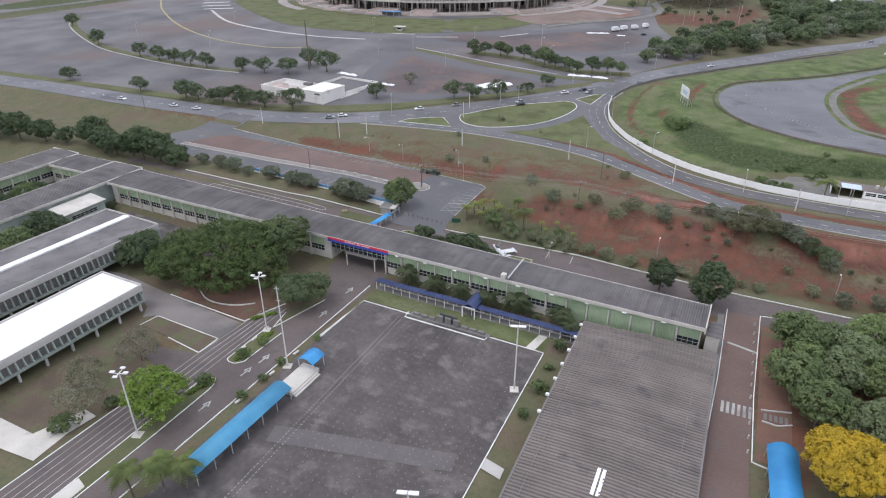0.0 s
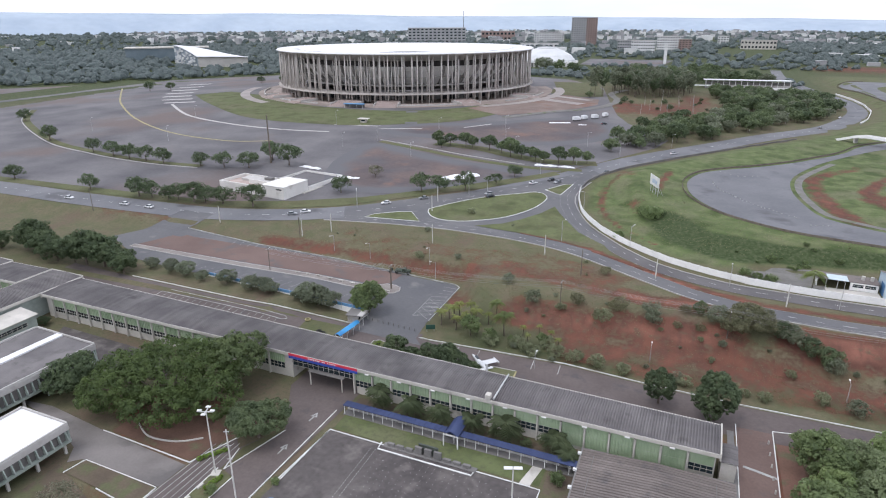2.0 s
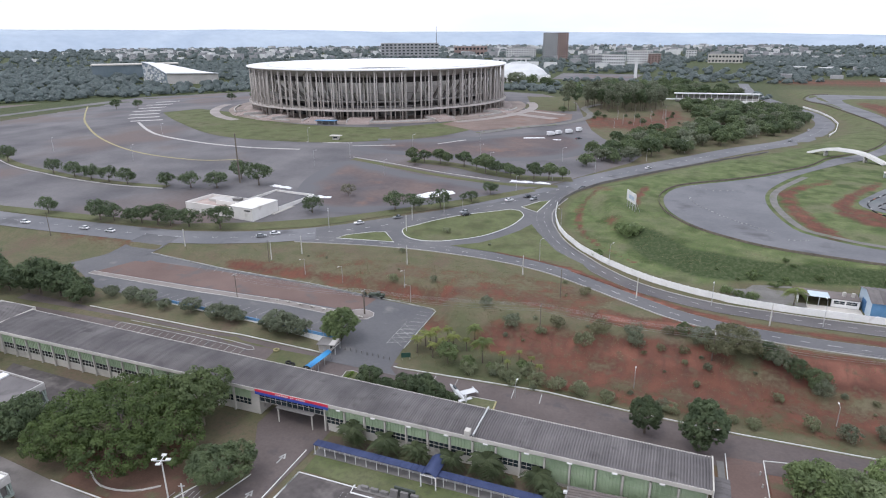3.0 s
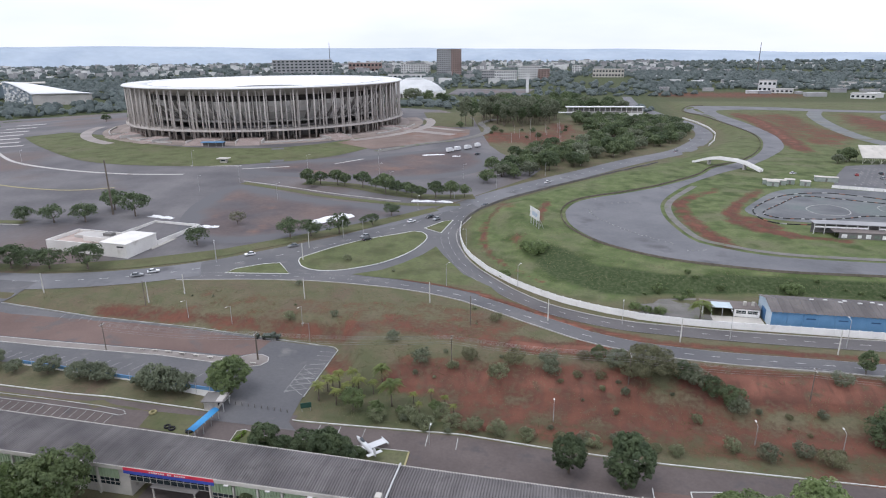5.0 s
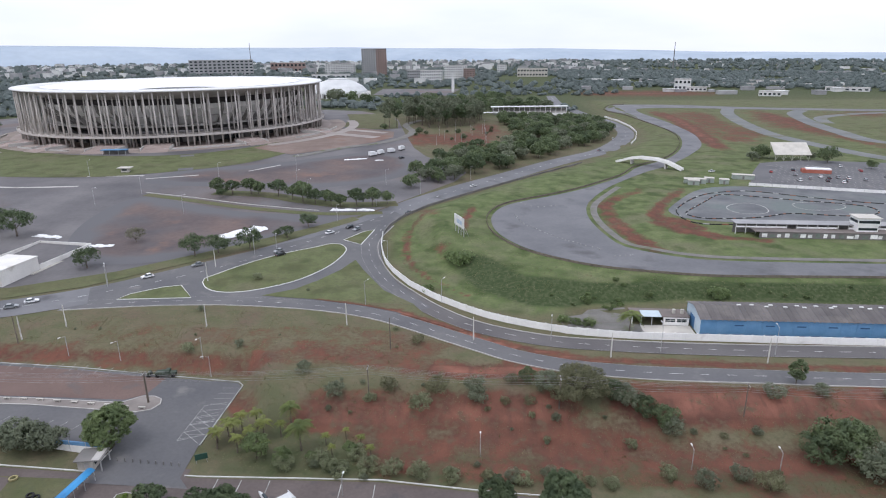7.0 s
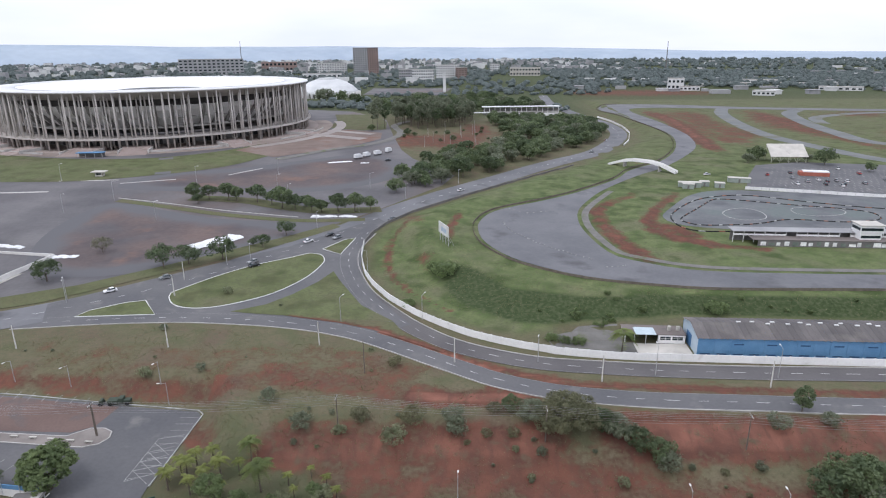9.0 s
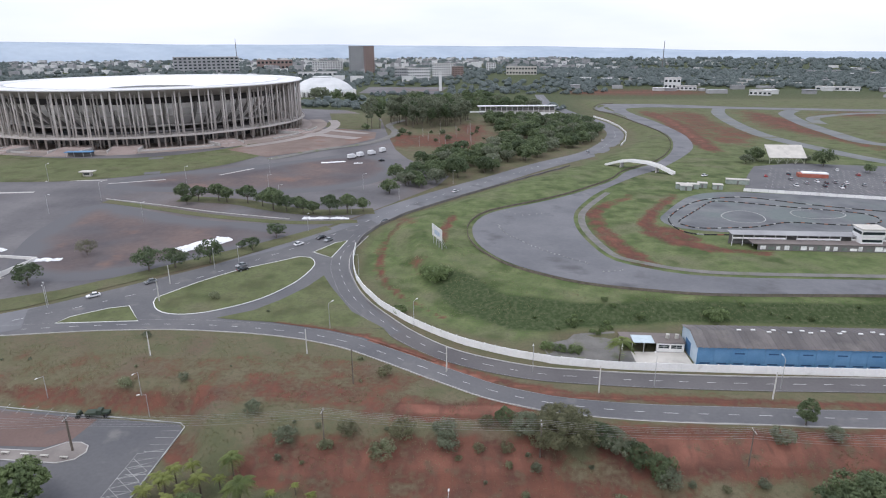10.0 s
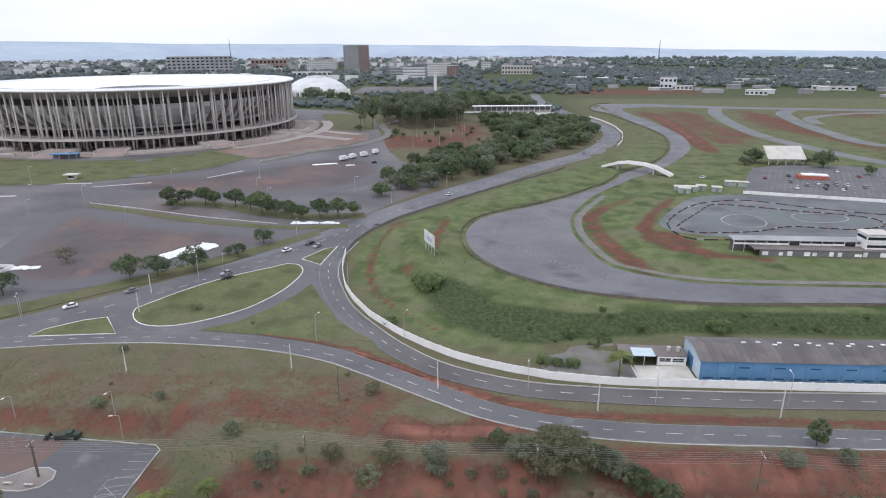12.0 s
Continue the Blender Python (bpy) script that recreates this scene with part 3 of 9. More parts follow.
laid("verge", drape([(-62, 164.6), (-41.5, 159.4), (-30, 154.8), (-16.5, 146.4), (-8.4, 141.2), (-7.6, 142.6), (-20.6, 153.2), (-24.7, 160.6), (-41.2, 162.2)], 0.21, 3), ground_mat, "red soil wedge between the two roads", "verge", 0.3)


def verge(bm, line, side, w):
    return kerb(bm, offset_line(line, side * w), 0.22, 0.16, 0.06)


bmk = verge(bmesh.new(), INNER, 1, -3.65)
verge(bmk, OUTER, 1, 3.65)
laid("kerb", bmk, concrete, "pale concrete kerb along the roads", "kerb")

# ---- race track, service path, kart track ----
T_OUT = spline([(1400, 184), (900, 183.5), (420, 183), (270, 183), (180, 183), (129, 183), (84, 182), (67, 183.5), (42, 189.5), (27, 198), (14, 210), (4.3, 228), (1, 245), (2, 261), (10, 279), (35, 301), (54, 320), (82, 356), (97, 385), (126, 421), (149, 469), (166, 527), (172, 580), (168, 660), (164, 745), (157, 812), (160, 846), (180, 866), (220, 866), (274, 853), (330, 826), (420, 803), (500, 789), (700, 766), (1000, 742), (1400, 722)], 4)
T_IN = spline([(1400, 198), (900, 197.5), (420, 197), (270, 196.5), (180, 196), (137, 196), (90, 197), (72, 200.5), (61, 207), (52.6, 214), (48, 233), (46, 255.6), (48, 277.5), (55, 298), (70, 328), (98, 368.6), (117.6, 392), (144, 433.5), (169, 483), (182, 534), (187, 580), (188, 660), (184, 735), (186, 785), (196, 808), (222, 818), (262, 814), (310, 800), (400, 780), (473, 766), (700, 742), (1000, 716), (1400, 698)], 4)
laid("race_track", between(resample(T_OUT, 520), resample(T_IN, 520), 0.13, rows=4), asphalt_track, "wide smooth grey asphalt race track", "race track")
path_in = spline([(400, 201), (260, 200.5), (180, 200), (137, 200), (92, 201), (75, 204.5), (63.5, 211), (55.5, 218), (51.5, 234), (49.5, 256), (51.5, 277), (58.5, 296), (73, 325)], 3)
laid("path", strip(path_in, 3.2, 0.1), gravel, "grey gravel service path inside the track", "path")
old_track = surface("old_track_asphalt", (0.125, 0.135, 0.135), (0.175, 0.18, 0.178), 0.05, 1.0, 0.9, 0.1, stain=((0.13, 0.125, 0.085), 0.06, 0.56), spread=0.12)
laid("race_track", strip(spline([(306, 806), (283, 745), (263, 650), (253, 555), (262, 485), (278, 425), (325, 365), (420, 330)], 5), 15, 0.12), old_track, "overgrown old track section in the infield", "race track")
laid("race_track", strip(spline([(384, 780), (355, 735), (332, 650), (320, 570), (322, 505), (400, 460), (520, 430), (700, 420)], 5), 16, 0.12), old_track, "weathered old track loop in the infield", "race track")
laid("race_track", strip(spline([(345, 640), (362, 690), (400, 722), (478, 748), (700, 735)], 5), 13, 0.13), old_track, "weathered side loop in the infield", "race track")
kart_floor = surface("kart_asphalt", (0.095, 0.098, 0.106), (0.165, 0.172, 0.172), 0.07, 0.8, 0.85, 0.1, stain=((0.125, 0.145, 0.140), 0.045, 0.53), spread=0.18)
KART = spline([(86, 270), (93, 286), (114, 318), (135, 329), (168, 325), (210, 316), (300, 300), (300, 222), (164, 240), (117, 250), (92, 257)], 4, True)
laid("kart_track", drape(KART, 0.1, 8), kart_floor, "worn grey asphalt kart track", "kart track")
LOT_R = [(148, 333), (165, 372), (183, 406), (215, 418), (330, 395), (330, 300), (212, 318)]
laid("car_park", drape(LOT_R, 0.1, 8), asphalt, "marked asphalt car park above the kart track", "car park")


def kart_marks():
    bm, tyres, pale, rust = bmesh.new(), bmesh.new(), bmesh.new(), bmesh.new()
    loops = [[(93.5, 268.6), (107.4, 288.2), (120, 305.5), (126, 307.5), (137, 304), (155, 296), (177, 288), (185, 281), (183, 271), (175, 266.5), (163, 264.3), (142, 268), (128, 262), (118.6, 259), (99.4, 257.5), (94, 262)],
             [(115.5, 278), (122, 286.5), (130, 288.5), (134.5, 282), (133, 272), (127, 267), (118, 268.5)], [(153, 289.4), (149.8, 279), (157, 275), (168, 277), (174, 283), (171, 291)], [(190, 276), (204, 280), (216, 275), (212, 266), (196, 265)],
             [(89, 268), (96, 284), (110, 303), (124, 313), (143, 316), (170, 300), (200, 288), (250, 282), (252, 250), (180, 253), (112, 248), (92, 250)]]
    for lp in loops:
        line = spline(lp, 2.5, True)
        strip(line + line[:1], 0.45, 0.16, bm, 1)
        if lp in (loops[0], loops[4]):
            ring = resample(line + line[:1], 150)
            for k, ((ax, ay), (bx, by)) in enumerate(zip(ring, ring[1:])):
                kerb((tyres, tyres, pale, tyres, tyres, rust)[k % 6], [(ax, ay), (bx, by)], 0.5, 0.3, 0.1)
    laid("kart_marking", bm, paint_worn, "worn white edge lines of the kart loops", "track marking")
    tagged(finish("tyre_barrier", tyres, rubber), "low black tyre barriers round the kart loops", "tyre barrier", kind="stuff")
    tagged(finish("kerb_blocks", pale, paint_worn), "white painted kerb blocks round the kart loops", "kerb", kind="stuff")
    tagged(finish("kerb_blocks", rust, surface("rust_red_block", (0.20, 0.085, 0.055), (0.28, 0.13, 0.085), 0.5, 3, 0.85, 0.05)), "faded red kerb blocks round the kart loops", "kerb", kind="stuff")
    bays = bmesh.new()
    for r in range(10):
        y = 334 + r * 7.5
        for c in range(44):
            x = 160 + r * 3.4 + c * 3.1
            if x < 320:
                strip([(x, y - 0.18 * (x - 160)), (x + 0.6, y + 4.5 - 0.18 * (x - 160))], 0.2, 0.16, bays, 1)
    laid("bay_marking", bays, paint_worn, "white parking bay lines", "road marking")


kart_marks()

# ---- stadium car park ----
BIGLOT = [(-900, 235), (-600, 172), (-440, 152), (-336, 152), (-255, 153), (-200, 155), (-168, 166), (-140, 183), (-117, 205), (-100, 221), (-84, 240), (-66, 262), (-52, 284), (-42, 303), (-20, 345), (-14, 372),
          (-45, 420), (-57, 452), (-72, 520), (-95, 640), (-150, 740), (-300, 790), (-500, 745), (-660, 650), (-760, 520), (-860, 400)]
laid("car_park", drape(BIGLOT, 0.09, 12), asphalt_lot, "vast grey asphalt car park round the stadium", "car park")
DIRT = spline([(-165, 196), (-188, 240), (-186, 286), (-150, 276), (-120, 266), (-62, 262), (-68, 250), (-84, 238), (-100, 220), (-130, 196)], 6, True)
dusty = surface("dusty_asphalt", (0.080, 0.070, 0.074), (0.142, 0.104, 0.094), 0.035, 0.5, 0.95, 0.1, spread=0.2, stain=((0.170, 0.108, 0.088), 0.045, 0.58))


def fade_in(material, under, field_name):
    """Blends the base colour of a material towards another one where a field of the mesh is low."""
    n, l = material.node_tree.nodes, material.node_tree.links
    bs = n["Principled BSDF"]
    src = bs.inputs["Base Color"].links[0].from_socket
    at_, no, ad, mx, geo = (n.new(k) for k in ("ShaderNodeAttribute", "ShaderNodeTexNoise", "ShaderNodeMath", "ShaderNodeMixRGB", "ShaderNodeNewGeometry"))
    at_.attribute_name = field_name
    no.inputs["Scale"].default_value, no.inputs["Detail"].default_value = 0.05, 6
    l.new(geo.outputs["Position"], no.inputs["Vector"])
    ad.operation, ad.use_clamp = "MULTIPLY_ADD", True
    ad.inputs[1].default_value = 2.2
    l.new(no.outputs["Fac"], ad.inputs[0])
    off = n.new("ShaderNodeMath")
    off.operation, off.inputs[1].default_value = "MULTIPLY_ADD", 1.6
    off.inputs[2].default_value = -1.75
    l.new(at_.outputs["Fac"], off.inputs[0])
    l.new(off.outputs[0], ad.inputs[2])
    l.new(ad.outputs[0], mx.inputs[0])
    mx.inputs[1].default_value = (*under, 1)
    l.new(src, mx.inputs[2])
    l.new(mx.outputs["Color"], bs.inputs["Base Color"])


fade_in(dusty, (0.115, 0.113, 0.119), "inner")
DIRT_UP = spline([(-200, 318), (-150, 312), (-95, 318), (-56, 348), (-48, 395), (-78, 432), (-112, 404), (-150, 372), (-190, 350)], 6, True)
for area in (DIRT, DIRT_UP):
    dirt = laid("dirt_patch", drape(area, 0.12, 6), dusty, "dusty reddish asphalt of the car park", "car park")
    co = np.array([v.co[:] for v in dirt.data.vertices])
    dirt.data.attributes.new("inner", "FLOAT", "POINT").data.foreach_set("value", smooth(0, 16, inside_by(co[:, 0], co[:, 1], area)).astype(np.float32))
laid("verge", drape([(-200, 147), (-200, 156), (-168, 168), (-140, 185), (-117, 207), (-84, 242), (-66, 264), (-62, 259), (-78, 237), (-98, 214), (-114, 199), (-131, 182), (-143, 170), (-165, 158)], 0.16, 6), ground_mat, "grass verge between avenue and car park", "verge")
laid("verge", strip(spline([(-440, 148), (-336, 149), (-255, 150), (-205, 152)], 5), 7, 0.16), ground_mat, "grass verge with trees beside the avenue", "verge")

B_OUT = resample(spline([(-470, 440), (-407, 388), (-322, 334), (-247, 327), (-201, 343), (-161, 375), (-140, 430), (-135, 470)], 5), 80)
B_IN = resample(spline([(-450, 470), (-385, 445), (-318, 405), (-260, 394), (-215, 402), (-184, 430), (-168, 462), (-160, 486)], 5), 80)
laid("verge", between(B_OUT, B_IN, 0.2, rows=4), ground_mat, "grass slope in front of the stadium", "verge", 0.6)
laid("path", strip([(-212, 400), (-190, 350)], 9, 0.25, rows=3), asphalt, "asphalt path up the stadium lawn", "path")


def lot_arcs():
    yb, wb, gb = bmesh.new(), bmesh.new(), bmesh.new()
    strip(spline([(-640, 505), (-560, 430), (-496, 373), (-412, 310), (-340, 272), (-282, 261), (-253, 270)], 5), 1.6, 0.16, yb, 1)
    strip(spline([(-440, 378), (-378, 331), (-320, 309), (-270, 302), (-232, 306)], 5), 2.4, 0.16, wb, 1)
    for px, py, qx, qy in ((-241, 329, -208, 334), (-203, 326, -176, 338), (-150, 352, -136, 372)):
        strip([(px, py), (qx, qy)], 1.6, 0.2, wb, 1)
    kerb(wb, spline([(-560, 330), (-503, 281), (-403, 226), (-342, 208), (-306, 201.5), (-278, 199.5), (-252, 201)], 5), 0.6, 0.3, 0.08)
    strip(spline([(-560, 334), (-503, 285), (-403, 230), (-342, 212), (-306, 205.5), (-278, 203.5), (-252, 205)], 5), 5, 0.17, gb, 1)
    strip(spline([(-185, 292), (-155, 283), (-123, 273), (-83, 267), (-53, 272)], 5), 5, 0.18, gb, 1)
    strip(spline([(-150, 300), (-120, 298), (-100, 290), (-75, 284), (-48, 290)], 5), 10, 0.19, gb, 2)
    kerb(wb, spline([(-187, 296), (-155, 288), (-123, 279), (-85, 272)], 5), 0.5, 0.3, 0.08)
    for k in range(7):
        u = k / 6
        ax, ay = -454 - 118 * u, 383 + 95 * u + 62 * u * u
        strip([(ax, ay), (ax + 26, ay + 11)], 5.5 + 3 * u, 0.2, wb, 1)
    laid("lot_marking", yb, paint_yellow, "faded yellow arcs on the car park", "road marking")
    laid("pavement", wb, concrete, "pale concrete kerbs and pavement arcs", "pavement")
    laid("verge", gb, ground_mat, "grass strips with trees in the car park", "verge")


lot_arcs()

# ---- lower car park by the school gate ----
LOT_L = [(-212, 108), (-203, 126), (-188, 124), (-150, 120.5), (-112, 118.5), (-94, 118), (-86, 117.5), (-67.5, 117.5), (-66, 116), (-66, 90), (-65, 79), (-62, 76), (-84, 75), (-84, 88), (-110, 87), (-146, 89), (-182, 92)]
laid("car_park", drape(LOT_L, 0.12, 6), asphalt, "asphalt car park outside the school gate", "car park")
paving_dust = surface('dusty_paving', (0.19, 0.168, 0.155), (0.25, 0.225, 0.205), 0.2, 2.0, 0.9, 0.1)
med = [(-196, 104), (-150, 103), (-113, 103), (-92, 104), (-88.4, 107.6), (-85.4, 108), (-83.2, 107), (-82.4, 104.8), (-83.4, 102.2), (-86.4, 100.6), (-92, 100.4), (-113, 100.2), (-150, 100), (-196, 101.5)]
m_ob = laid("median", drape(med, 0.24, 6), paving_dust, "paved median with concrete benches in the car park", "median")
part("kerb", kerb(bmesh.new(), med, 0.25, 0.2, 0.1, True), concrete, m_ob, "pale kerb")
upper = [(-195, 104.2), (-188, 122), (-112, 117.5), (-95, 117), (-87, 117), (-88, 108.5), (-92, 105.5), (-113, 103.8)]
laid("car_park", drape(upper, 0.16, 6), asphalt_pink, "reddish asphalt upper parking row", "car park")
laid("road", drape([(-212, 108), (-200, 101), (-186, 128), (-188, 140), (-205, 140), (-204, 126)], 0.15, 6), asphalt, "asphalt entry from the avenue to the car park")
edge = [(-188, 124.3), (-150, 120.8), (-112, 118.8), (-94, 118.3), (-67.5, 118), (-65.8, 116.5), (-65.8, 90)]
bl = bmesh.new()
kerb(bl, edge, 0.25, 0.18, 0.1)
for k in range(26):
    x = -186 + k * 3.6
    strip([(x, 121.6 - 0.02 * (x + 186)), (x + 0.3, 118.2 - 0.02 * (x + 186))], 0.1, 0.2, bl, 1)
for k in range(9):
    strip([(-66.3, 115 - k * 2.6), (-70.5, 114.4 - k * 2.6)], 0.1, 0.18, bl, 1)
for k in range(6):
    strip([(-66.5, 108 - k * 2.8), (-71.5, 105.6 - k * 2.8)], 0.11, 0.185, bl, 1)
strip([(-71.5, 106), (-71.5, 91)], 0.11, 0.19, bl, 1)
for k in range(4):
    strip([(-71.4, 104 - k * 3.2), (-66.6, 100.4 - k * 3.2)], 0.11, 0.195, bl, 1)
    strip([(-71.4, 100.6 - k * 3.2), (-66.6, 103.6 - k * 3.2)], 0.11, 0.2, bl, 1)
for k in range(24):
    strip([(-180 + k * 3.6, 91.8 - 0.06 * k), (-178.6 + k * 3.6, 96 - 0.06 * k)], 0.12, 0.18, bl, 1)
laid("bay_marking", bl, paint_worn, "white kerb and bay lines of the lower car park", "road marking")

# ---- school roads ----
laid("road", drape([(-200, 64), (-84, 60.5), (60, 66), (110, 66), (110, 76.5), (20, 76.8), (-3, 78.2), (-23, 80.2), (-64, 79.4), (-64, 82), (-84, 82), (-84, 78), (-123, 77), (-171, 79), (-200, 81)], 0.1, 6), asphalt_drive, "brownish asphalt perimeter road behind the long building")
laid("road", drape([(17.6, 68), (24.6, 68), (24, 20), (26, -60), (15, -60), (16.4, 10)], 0.14, 6), asphalt_pink, "reddish asphalt lane beside the roofed car shelter")
laid("parade_ground", drape([(-65.6, 34.2), (-18.2, 32.7), (-18.9, -60), (-66.5, -60), (-66.8, 12)], 0.08, 6), asphalt_old, "dark weathered asphalt parade ground", "parade ground")
laid("asphalt_patch", strip([(-57, -12.5), (-23, -4.5)], 4.2, 0.12, rows=3), surface("asphalt_patch_pale", (0.098, 0.090, 0.088), (0.128, 0.118, 0.115), 0.2, 1.5, 0.9, 0.1), "paler asphalt patch across the parade ground", "paving")
laid("road", drape([(-75, 31), (-84, 46), (-84, 56), (-66, 56), (-66.8, 41), (-68.7, 12.5), (-69.7, -20), (-70.5, -60), (-77, -60), (-76.3, -22), (-76.1, -8), (-77, -4.8), (-85, -4.6), (-85, 0.6), (-79.6, 0.8), (-77.6, 0.6), (-76, 2), (-75.4, 14), (-78.7, 15), (-80, 22)], 0.12, 6), asphalt_drive, "asphalt driveway to the gatehouse of the long building")
laid("paving", drape([(-79.5, 21), (-79.5, -60), (-90, -60), (-88.5, -10), (-86.7, 8), (-85.8, 16), (-82.8, 24.3)], 0.1, 6), asphalt_drive, "asphalt lanes with pale dividing lines", "paving")
laid("forecourt", drape([(-142, 17), (-131, 18), (-112, 15.6), (-86.7, 13.3), (-87, 6.4), (-108, 6.8), (-110, 5), (-113, 9), (-125, 14)], 0.11, 6), surface("forecourt_concrete", (0.155, 0.140, 0.132), (0.215, 0.196, 0.185), 0.12, 2, 0.9, 0.15, stain=((0.125, 0.115, 0.110), 0.1, 0.55)), "grey concrete forecourt by the white-roofed block", "paving")
laid("forecourt", drape([(-87.4, -0.2), (-87.6, -7.3), (-89, -7.5), (-97.2, -6.1), (-97.6, -2), (-90, -0.6)], 0.12, 6), asphalt_drive, "small asphalt parking bay", "paving")
laid("forecourt", drape([(-165, 48), (-120, 45.5), (-115, 36), (-142, 33), (-160, 38)], 0.1, 6), asphalt_old, "dark asphalt yard behind the long building", "paving")


def school_marks():
    bm = bmesh.new()
    for line in ([(-65.6, 34.2), (-18.2, 32.7), (-18.9, -60)], [(-65.6, 34.2), (-67, 15)], [(-64.5, 79.9), (-23, 81), (-3, 78.9), (18.7, 77.5), (60, 77.2), (110, 77)],
                 [(-171, 79.6), (-123, 77.8), (-84, 78.6), (-83.8, 86)], [(17.4, 69), (17.2, 40), (16, 5)], [(24.8, 69), (24.2, 37), (24.4, 18), (27, 17.5)], [(24.8, 69), (31, 70)],
                 [(-68.0, 41), (-68.7, 12.5), (-69.7, -20), (-70.5, -60)], [(-80, 21.5), (-78.7, 15), (-74.6, 30.3)], [(-80, 15), (-80.1, 1.2), (-79, 0.6), (-77.4, 0.6), (-76.1, 2), (-75.5, 14)],
                 [(-80.1, -60), (-80.1, -5.8), (-79.2, -4.9), (-77.6, -4.9), (-76.3, -7), (-76.3, -22), (-77, -60)], [(-107.9, 2.4), (-107.1, 7), (-87.3, 6.1), (-87.3, 0.2), (-98, 1.6)], [(-112, 15.6), (-86.6, 14.2), (-85.6, 17), (-82.6, 24.6)],
                 [(-87.6, -7.3), (-88.8, -22), (-90, -60)], [(-68, 16.3), (-66.9, 16), (-66.4, 17), (-65.7, 34)]):
        kerb(bm, spline(line, 3) if len(line) < 3 else resample(line, 60), 0.19, 0.14, 0.08)
    laid("kerb", bm, kerb_white, "whitewashed kerbs of the school grounds", "kerb")
    bm = bmesh.new()
    for k in range(5):
        strip(resample([(-81.0 - k * 1.15, 23 - k * 0.5), (-81.2 - k * 1.5, 0), (-81.4 - k * 1.6, -60)], 30), 0.16, 0.17, bm, 1)
    for x in (-54.3, -53.2):
        for k in range(110):
            paint_rect(bm, x, x + 0.15, 31.5 - k * 0.8, 31.82 - k * 0.8, 0.16)
    rnd = random.Random(4)
    for i in range(24):
        for j in range(46):
            if rnd.random() < 0.8:
                x, y = -51.5 + i * 1.36, 30.5 - j * 1.36
                paint_rect(bm, x, x + 0.13, y, y + 0.13, 0.15)
    for k in range(6):
        paint_rect(bm, 18.4 + k * 1.0, 18.95 + k * 1.0, 29.5, 33, 0.2)
    for x, y in ((-71.6, 35), (-71.4, 23), (-72.8, 3), (-73.5, -14), (-73.4, -2.2)):
        strip([(x, y), (x + 0.1, y + 2.2)], 0.35, 0.19, bm, 1)
        strip([(x - 0.5, y + 1.8), (x + 0.1, y + 3.2), (x + 0.7, y + 1.8)], 0.5, 0.19, bm, 1)
    for k in range(19):
        strip([(-150.6 + k * 2.4, 68.6 - 0.06 * k), (-149.6 + k * 2.4, 72.9 - 0.06 * k)], 0.14, 0.17, bm, 1)
    strip(resample([(-152, 70.6), (-152.6, 72.0), (-151.8, 73.6), (-127, 72.9), (-105, 72.0), (-103.6, 72.6), (-104.4, 73.7), (-128, 74.7), (-150, 75.3)], 60), 0.24, 0.17, bm, 1)
    for x in (-57, -52, -46, -31, -24):
        strip([(x, 79.3), (x + 0.2, 75)], 0.2, 0.17, bm, 1)
    laid("road_marking", bm, paint_worn, "worn white lines, arrows and dots on the school asphalt", "road marking")


school_marks()


def grass_bed(outline, label):
    g = laid("planted_bed", drape(outline, 0.16, 4), ground_mat, label, "bed")
    return g


grass_bed([(-80, 14.8), (-80, 1.4), (-79, 0.8), (-77.4, 0.8), (-76.2, 2.2), (-75.6, 13.8)], "grass bed with low bushes between lanes and driveway")
grass_bed([(-80, -60), (-80, -6), (-79.2, -5.1), (-77.6, -5.1), (-76.4, -7), (-76.4, -22), (-77.2, -60)], "long grass bed with trees between lanes and driveway")
grass_bed([(-79.6, 22), (-78.5, 15.6), (-74.8, 30.3), (-75.2, 31)], "grass bed under the domed tree")
grass_bed([(-98, 75), (-85, 76), (-84.4, 69), (-98, 69.4)], "small lawn with painted tyres behind the building")
brown_soil = surface("brown_bed_soil", (0.088, 0.068, 0.051), (0.125, 0.100, 0.070), 0.15, 2.5, 0.95, 0.3, stain=((0.10, 0.105, 0.055), 0.25, 0.52), spread=0.25)
laid("planted_bed", drape([(-107.7, 2.6), (-106.9, 6.9), (-87.5, 6.0), (-87.5, 0.4), (-98, 1.8)], 0.15, 4), brown_soil, "bare brown bed with thin grass", "bed")
laid("planted_bed", drape([(-111, 4), (-97, -1), (-98, -7), (-90, -9), (-90.5, -34), (-111, -40)], 0.05, 4), brown_soil, "trodden brown earth beside the school block", "bed")
laid("planted_bed", drape([(-110, 16.2), (-87, 14.9), (-86, 18), (-84, 25), (-92, 28), (-110, 28)], 0.06, 4), surface("red_bed_earth", (0.098, 0.058, 0.043), (0.140, 0.082, 0.060), 0.15, 2.5, 0.95, 0.3, stain=((0.10, 0.098, 0.055), 0.2, 0.56), spread=0.25), "bare red earth under the great tree", "bed")
laid("kerb", kerb(bmesh.new(), spline([(-107, 20.5), (-101, 17.6), (-94, 18.4), (-89.5, 21.5)], 1.5), 0.3, 0.25, 0.05), concrete, "curved pale edging under the great tree", "kerb")
laid("planted_bed", drape([(25.2, 66), (29, 66), (31, 40), (31, 20), (28, 18.5), (25, 19), (25, 37)], 0.06, 4), surface("red_brown_earth", (0.13, 0.075, 0.055), (0.18, 0.10, 0.075), 0.12, 2.0, 0.95, 0.3, stain=((0.11, 0.10, 0.06), 0.2, 0.55), spread=0.2), "red-brown earth beside the lane", "bed")
